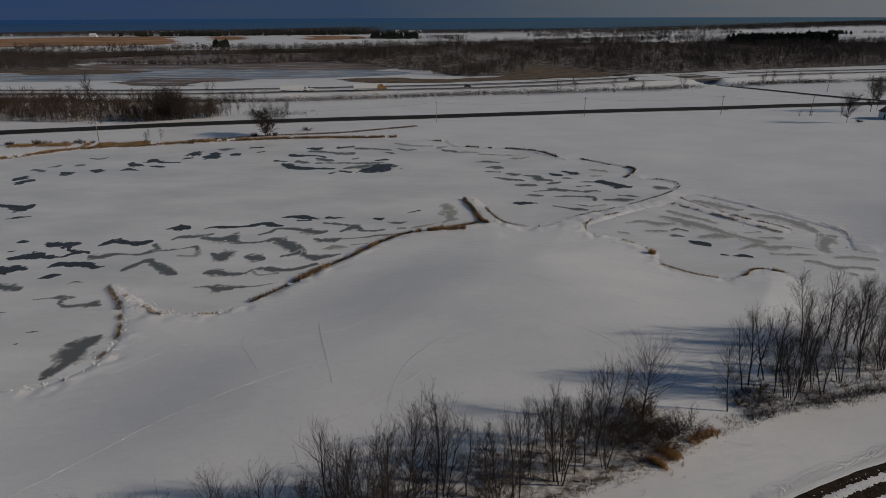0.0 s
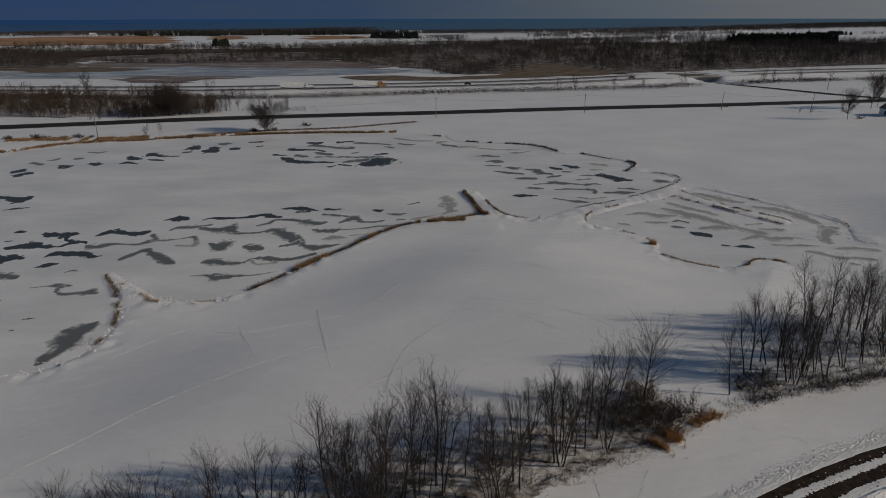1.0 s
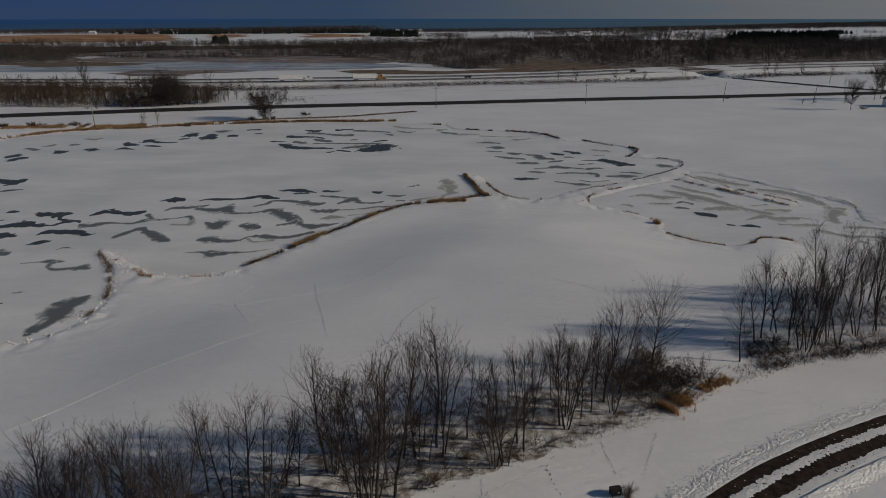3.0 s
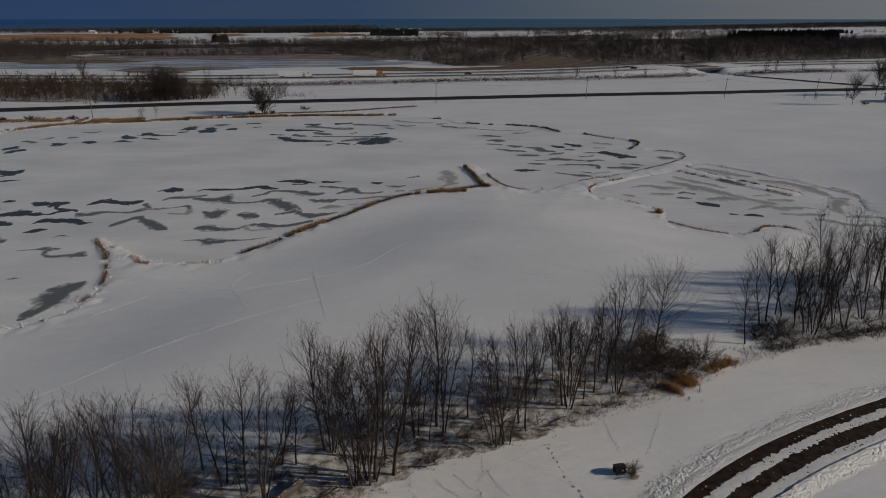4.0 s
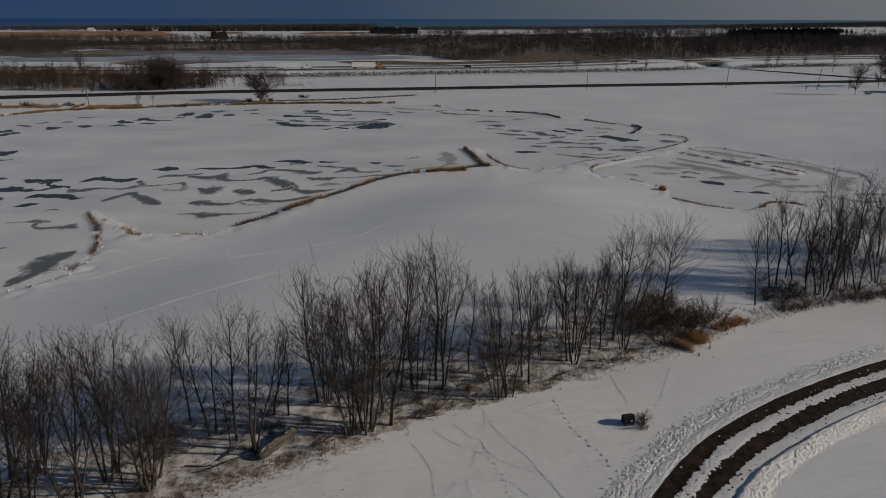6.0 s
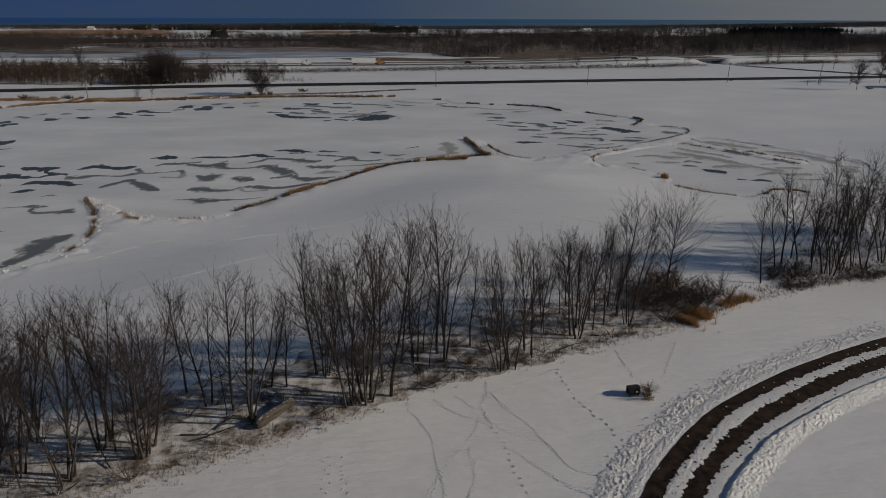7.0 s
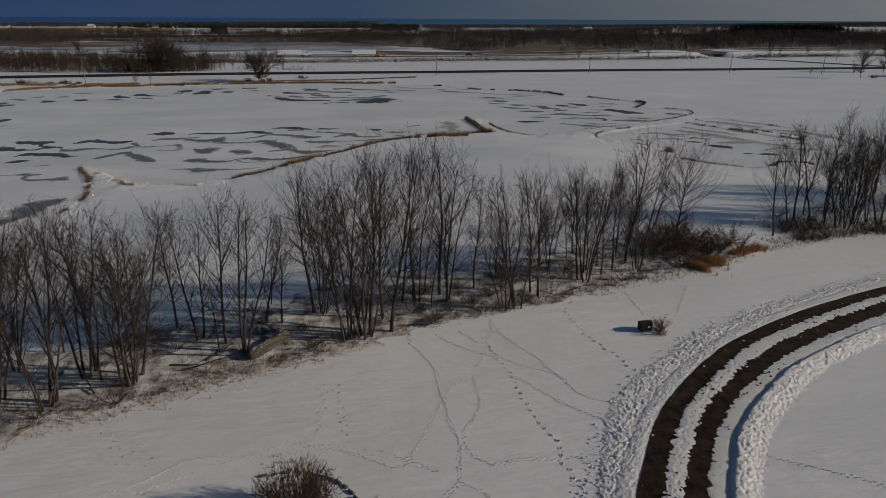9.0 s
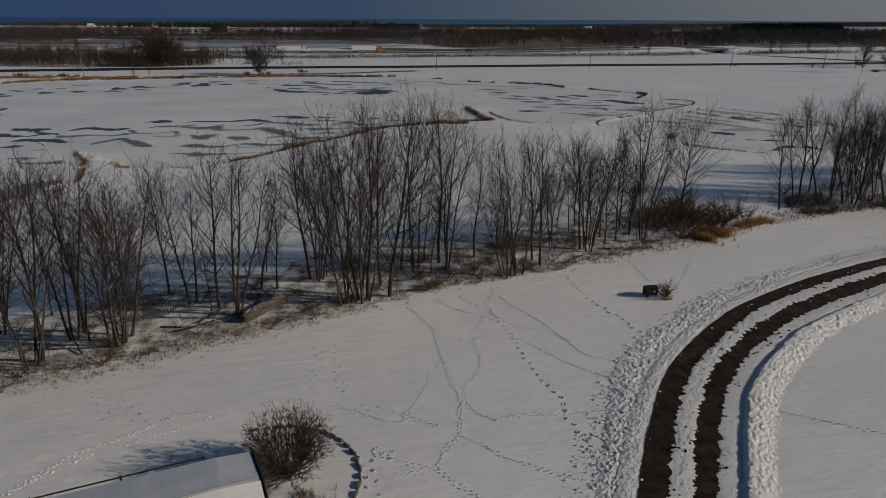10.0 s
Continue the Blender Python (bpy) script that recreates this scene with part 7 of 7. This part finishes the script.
# stone edging round the planted bed
_ring = spline([(-9.3, 28.4), (-7.4, 28.8), (-5.6, 28.2), (-4.7, 27.5), (-4.0, 26.4), (-3.7, 25.0), (-3.9, 23.6), (-4.6, 22.2)], 0.05)
_rng2 = np.random.default_rng(3)
_edging = holder("stone_edging", 0, 0, 0, label="low curved edging of rough flat stones round a bed", category="edging")
_u = 0
while _u < len(_ring) - 16:
    n_ = int(_rng2.integers(8, 15))
    a, b = _ring[_u], _ring[min(_u + n_, len(_ring) - 1)]
    c, d = (a + b) / 2, b - a
    ln = float(np.linalg.norm(d))
    bm = bmesh.new()
    bmesh.ops.create_icosphere(bm, subdivisions=2, radius=0.5)
    for v in bm.verts:
        v.co = Vector((math.copysign(abs(2 * v.co.x) ** 0.55, v.co.x) * 0.5, math.copysign(abs(2 * v.co.y) ** 0.6, v.co.y) * 0.5, math.copysign(abs(2 * v.co.z) ** 0.6, v.co.z) * 0.5))
        v.co += Vector((noise.noise(v.co * 3 + Vector((_u, 0, 0))), noise.noise(v.co * 3 + Vector((0, _u, 0))), noise.noise(v.co * 3 + Vector((0, 0, _u))))) * 0.10
    bmesh.ops.transform(bm, matrix=Matrix.Diagonal((ln * _rng2.uniform(0.75, 0.98), _rng2.uniform(0.12, 0.2), 0.16 + 0.14 * float(_rng2.uniform()), 1)), verts=bm.verts[:])
    st = part("stone", bm, STONE, _edging)
    st.matrix_basis = pose(c[0], c[1], ground_at(c[0], c[1]) + (0.01 if c[0] > -5.4 else -0.03), _rng2.uniform(-8, 8), _rng2.uniform(-6, 6), math.degrees(math.atan2(d[1], d[0])) + _rng2.uniform(-12, 12))
    _u += n_
strew("garden_plants", shore_piece([(-6.2, 24.2), (-5.2, 23.6), (-4.9, 22.6)], 0.2), 0.8, 60, 0.4, 0.012, SEDGE, "dark dead garden plants poking through snow", 41)

# ---- tracks in the snow ----


def prints(points, stride, size, side, label, seed, rim=0.035):
    """A trail of prints: each a little crater with a raised, broken rim."""
    g = np.random.default_rng(seed)
    C = spline(points, 0.05)
    N = sides(C)
    seg = np.linalg.norm(np.diff(C, axis=0), axis=1)
    s = np.concatenate([[0], np.cumsum(seg)])
    at = np.arange(0.1, s[-1], stride)
    V, F = [], []
    for k, d in enumerate(at):
        i = min(int(np.searchsorted(s, d)), len(C) - 1)
        c = C[i] + N[i] * (side * (1 if k % 2 else -1) + g.normal(0, side * 0.4 + 0.01))
        ang = math.atan2(-N[i][0], N[i][1]) + g.normal(0, 0.25)
        z = ground_at(c[0], c[1])
        base = len(V)
        L, W = size * g.uniform(0.85, 1.25), size * 0.6 * g.uniform(0.85, 1.2)
        for rr, zz in ((0.45, 0.008), (0.75, 0.010), (1.0, rim), (1.5, -0.02)):
            for j in range(9):
                a = 2 * math.pi * j / 9
                w = rr * (1 + g.normal(0, 0.09))
                u, v = L * w * math.cos(a), W * w * math.sin(a)
                V.append((c[0] + u * math.cos(ang) - v * math.sin(ang), c[1] + u * math.sin(ang) + v * math.cos(ang), z + zz * (g.uniform(0.5, 1.4) if zz == rim else 1)))
        F.append([base + j for j in range(9)])
        for q in range(3):
            for j in range(9):
                j2 = (j + 1) % 9
                F.append([base + q * 9 + j, base + q * 9 + j2, base + q * 9 + 9 + j2, base + q * 9 + 9 + j])
    ob = new("footprints", mesh_of("footprints", V, F, SNOW, True))
    return tagged(ob, label, "footprints", kind="stuff")


BOOT, PAW = "line of deep boot prints across the snow", "line of animal tracks across the snow"
prints([(8.4, 47.2), (8.5, 45.8), (9.1, 43.1), (10.1, 41.0), (10.8, 39.5), (11.3, 37.6), (11.6, 37.0)], 0.58, 0.125, 0.06, BOOT, 1, 0.032)
prints([(2.5, 41.4), (3.1, 39.2), (3.6, 37.9), (3.9, 36.0), (4.4, 33.9), (5.0, 32.1), (5.5, 31.0), (5.4, 29.8), (5.8, 28.5), (6.0, 27.1), (5.9, 26.2), (5.7, 25.3)], 0.58, 0.125, 0.06, BOOT, 2, 0.032)
prints([(-2.8, 41.7), (-1.9, 40.2), (-0.9, 38.0), (-0.8, 36.3), (-0.4, 34.7), (0.0, 32.4), (0.4, 31.1), (0.4, 29.3), (0.3, 28.0), (-0.3, 27.0), (-0.6, 25.8)], 0.15, 0.048, 0.065, PAW, 3, 0.030)
prints([(2.3, 41.2), (1.8, 39.2), (1.1, 37.9), (0.0, 36.0), (-0.4, 35.0), (-1.0, 33.2), (-1.4, 31.4), (-2.0, 30.1), (-2.2, 29.2)], 0.15, 0.048, 0.065, PAW, 4, 0.030)
prints([(2.3, 41.4), (2.5, 42.8), (3.3, 43.9), (4.7, 44.7), (6.4, 45.8), (8.2, 47.1)], 0.15, 0.048, 0.065, PAW, 5, 0.030)
prints([(2.1, 42.3), (2.8, 43.7), (2.8, 45.4)], 0.15, 0.048, 0.065, PAW, 6, 0.030)
prints([(1.3, 37.5), (1.5, 36.0), (1.6, 34.7), (1.4, 33.6), (0.8, 32.2), (0.6, 31.4)], 0.15, 0.048, 0.065, PAW, 7, 0.030)
prints([(0.5, 31.1), (1.0, 30.2), (1.6, 29.6), (2.3, 29.4), (3.5, 29.8), (4.7, 29.8), (5.6, 29.9), (6.8, 30.2), (7.3, 30.2)], 0.15, 0.048, 0.065, PAW, 8, 0.030)
prints([(3.1, 43.9), (3.9, 42.1), (5.3, 40.0), (6.0, 38.5), (6.6, 37.3), (7.3, 35.8), (8.4, 35.0), (9.2, 34.7), (10.0, 34.2)], 0.15, 0.048, 0.065, PAW, 9, 0.030)
prints([(2.4, 41.2), (3.0, 40.0), (4.5, 38.8), (6.1, 38.0), (6.9, 37.1)], 0.15, 0.048, 0.065, PAW, 10, 0.030)
prints([(3.5, 37.7), (4.6, 36.6), (5.9, 35.1), (7.2, 33.9), (8.1, 33.2), (8.5, 32.6), (8.2, 31.5), (7.6, 30.5), (7.3, 29.4), (7.3, 28.5), (7.5, 28.0)], 0.15, 0.048, 0.065, PAW, 11, 0.030)
prints([(-0.6, 25.8), (0.0, 25.1), (0.7, 24.5), (1.1, 24.1), (1.5, 23.6)], 0.15, 0.048, 0.065, PAW, 12, 0.030)
prints([(-3.4, 26.8), (-2.4, 26.4), (-1.4, 26.0), (-0.6, 25.8)], 0.15, 0.048, 0.065, PAW, 13, 0.030)
prints([(-2.3, 25.5), (-1.1, 25.6)], 0.15, 0.048, 0.065, PAW, 14, 0.030)
prints([(0.4, 28.0), (1.2, 27.6), (2.2, 26.7), (3.3, 26.1), (4.6, 25.5), (5.7, 25.1), (6.6, 24.9)], 0.15, 0.048, 0.065, PAW, 15, 0.030)
prints([(-1.1, 43.0), (0.1, 41.6), (1.8, 40.4), (2.8, 39.8)], 0.15, 0.048, 0.065, PAW, 16, 0.030)
prints([(0.5, 43.5), (1.9, 41.7)], 0.15, 0.048, 0.065, PAW, 17, 0.030)
prints([(-2.9, 30.0), (-1.8, 29.5), (-1.4, 29.2), (-0.7, 28.8)], 0.15, 0.048, 0.065, PAW, 18, 0.030)
prints([(-17.7, 24.1), (-17.2, 25.1), (-16.6, 26.1), (-16.0, 27.0), (-15.0, 27.7), (-14.2, 28.4), (-13.6, 29.0), (-12.8, 29.7), (-11.5, 29.9), (-9.9, 30.0), (-9.0, 30.6), (-8.0, 31.1), (-7.0, 30.6), (-5.7, 30.4), (-4.8, 30.1), (-3.8, 29.6), (-2.8, 29.1), (-2.2, 29.3)], 0.15, 0.048, 0.065, PAW, 19, 0.030)
prints([(-17.5, 24.4), (-17.0, 25.0), (-16.6, 25.7)], 0.2, 0.06, 0.06, PAW, 20, 0.030)
prints([(-16.2, 26.1), (-15.4, 26.7)], 0.2, 0.06, 0.06, PAW, 21, 0.030)
prints([(-14.6, 27.2), (-13.6, 27.9), (-12.2, 28.7)], 0.2, 0.06, 0.06, PAW, 22, 0.030)
prints([(-11.8, 29.2), (-10.7, 29.7), (-9.4, 30.0)], 0.2, 0.06, 0.06, PAW, 23, 0.030)
prints([(-7.0, 30.8), (-5.5, 30.7)], 0.2, 0.06, 0.06, PAW, 24, 0.030)
prints([(-20.0, 34.1), (-18.9, 33.2), (-18.1, 31.9), (-17.3, 30.9), (-16.3, 29.7), (-15.8, 29.2)], 0.4, 0.06, 0.16, PAW, 25, 0.030)
prints([(-16.7, 31.4), (-15.7, 30.4), (-14.9, 29.7), (-14.0, 28.6)], 0.4, 0.06, 0.16, PAW, 26, 0.030)
prints([(-7.5, 36.5), (-7.2, 34.6), (-7.0, 32.9), (-6.9, 31.8)], 0.4, 0.06, 0.16, PAW, 27, 0.030)
prints([(-6.8, 36.4), (-6.2, 34.6), (-5.8, 32.9), (-5.4, 31.3)], 0.4, 0.06, 0.16, PAW, 28, 0.030)
prints([(-4.4, 30.3), (-3.4, 30.2)], 0.4, 0.06, 0.16, PAW, 29, 0.030)
prints([(-13.3, 35.9), (-11.4, 36.0), (-8.9, 36.4)], 0.4, 0.06, 0.16, PAW, 30, 0.030)
prints([(14.7, 30.6), (15.4, 30.3), (16.0, 29.9), (16.8, 29.5), (18.1, 28.9), (19.4, 28.3), (20.0, 27.9)], 0.15, 0.048, 0.065, PAW, 31, 0.030)
prints([(19.0, 51.7), (17.6, 48.7), (16.2, 45.9)], 0.3, 0.07, 0.06, PAW, 32, 0.030)
prints([(29.4, 59.1), (31.2, 58.7), (32.6, 58.0)], 0.3, 0.07, 0.06, PAW, 33, 0.030)
prints([(34.5, 57.5), (36.5, 56.1)], 0.3, 0.07, 0.06, PAW, 34, 0.030)
prints([(13.6, 50.4), (13.8, 48.0), (14.0, 45.9)], 0.3, 0.07, 0.06, PAW, 35, 0.030)
prints([(-3.7, 27.1), (-3.5, 25.8), (-3.1, 24.8), (-3.3, 24.1)], 0.34, 0.10, 0.2, BOOT, 36, 0.03)
prints([(-3.4, 27.1), (-2.7, 26.9), (-2.4, 26.4)], 0.34, 0.10, 0.2, BOOT, 37, 0.03)
prints([(6.0, 27.5), (6.4, 27.1), (6.8, 26.9)], 0.34, 0.10, 0.2, BOOT, 38, 0.03)
prints([(6.0, 25.3), (6.6, 25.4), (6.6, 26.3)], 0.34, 0.10, 0.2, BOOT, 39, 0.03)
# long faint trails over the open field
FAINT = "long faint line of animal tracks over the field"
prints([(-43.2, 52.0), (-38.0, 59.1), (-33.8, 65.1), (-27.2, 71.3), (-19.2, 77.1), (-16.5, 78.6)], 0.27, 0.12, 0.05, FAINT, 17, 0.036)
prints([(-15.6, 60.5), (-11.9, 64.8), (-7.8, 69.0), (-6.8, 70.0), (-2.9, 75.2)], 0.27, 0.12, 0.05, FAINT, 18, 0.036)
prints([(-7.0, 66.0), (-6.8, 70.0), (-5.0, 78.0), (0.5, 85.5)], 0.3, 0.11, 0.05, FAINT, 19, 0.036)
prints([(-46.3, 78.5), (-38.8, 86.2), (-30, 84.4), (-25, 86), (-20.2, 87.3), (-13.9, 90.3), (-8.0, 100.0), (-6.4, 103.5)], 0.3, 0.12, 0.06, FAINT, 20, 0.036)
prints([(-29.5, 93.0), (-30.5, 86.5), (-25.2, 76.2)], 0.45, 0.11, 0.06, FAINT, 21, 0.036)
prints([(-20.1, 92.0), (-18.0, 84.0), (-14.5, 72.0)], 0.3, 0.10, 0.05, FAINT, 22, 0.036)
prints([(3.0, 93.0), (9.0, 91.0), (16.0, 88.5), (21.5, 84.0), (24.0, 79.0)], 0.4, 0.11, 0.06, FAINT, 23, 0.036)
prints([(2.0, 87.5), (9.0, 87.0), (15.0, 82.0)], 0.6, 0.10, 0.06, FAINT, 25, 0.036)
prints([(30, 96), (24, 100), (13, 108)], 0.5, 0.11, 0.1, FAINT, 26, 0.036)
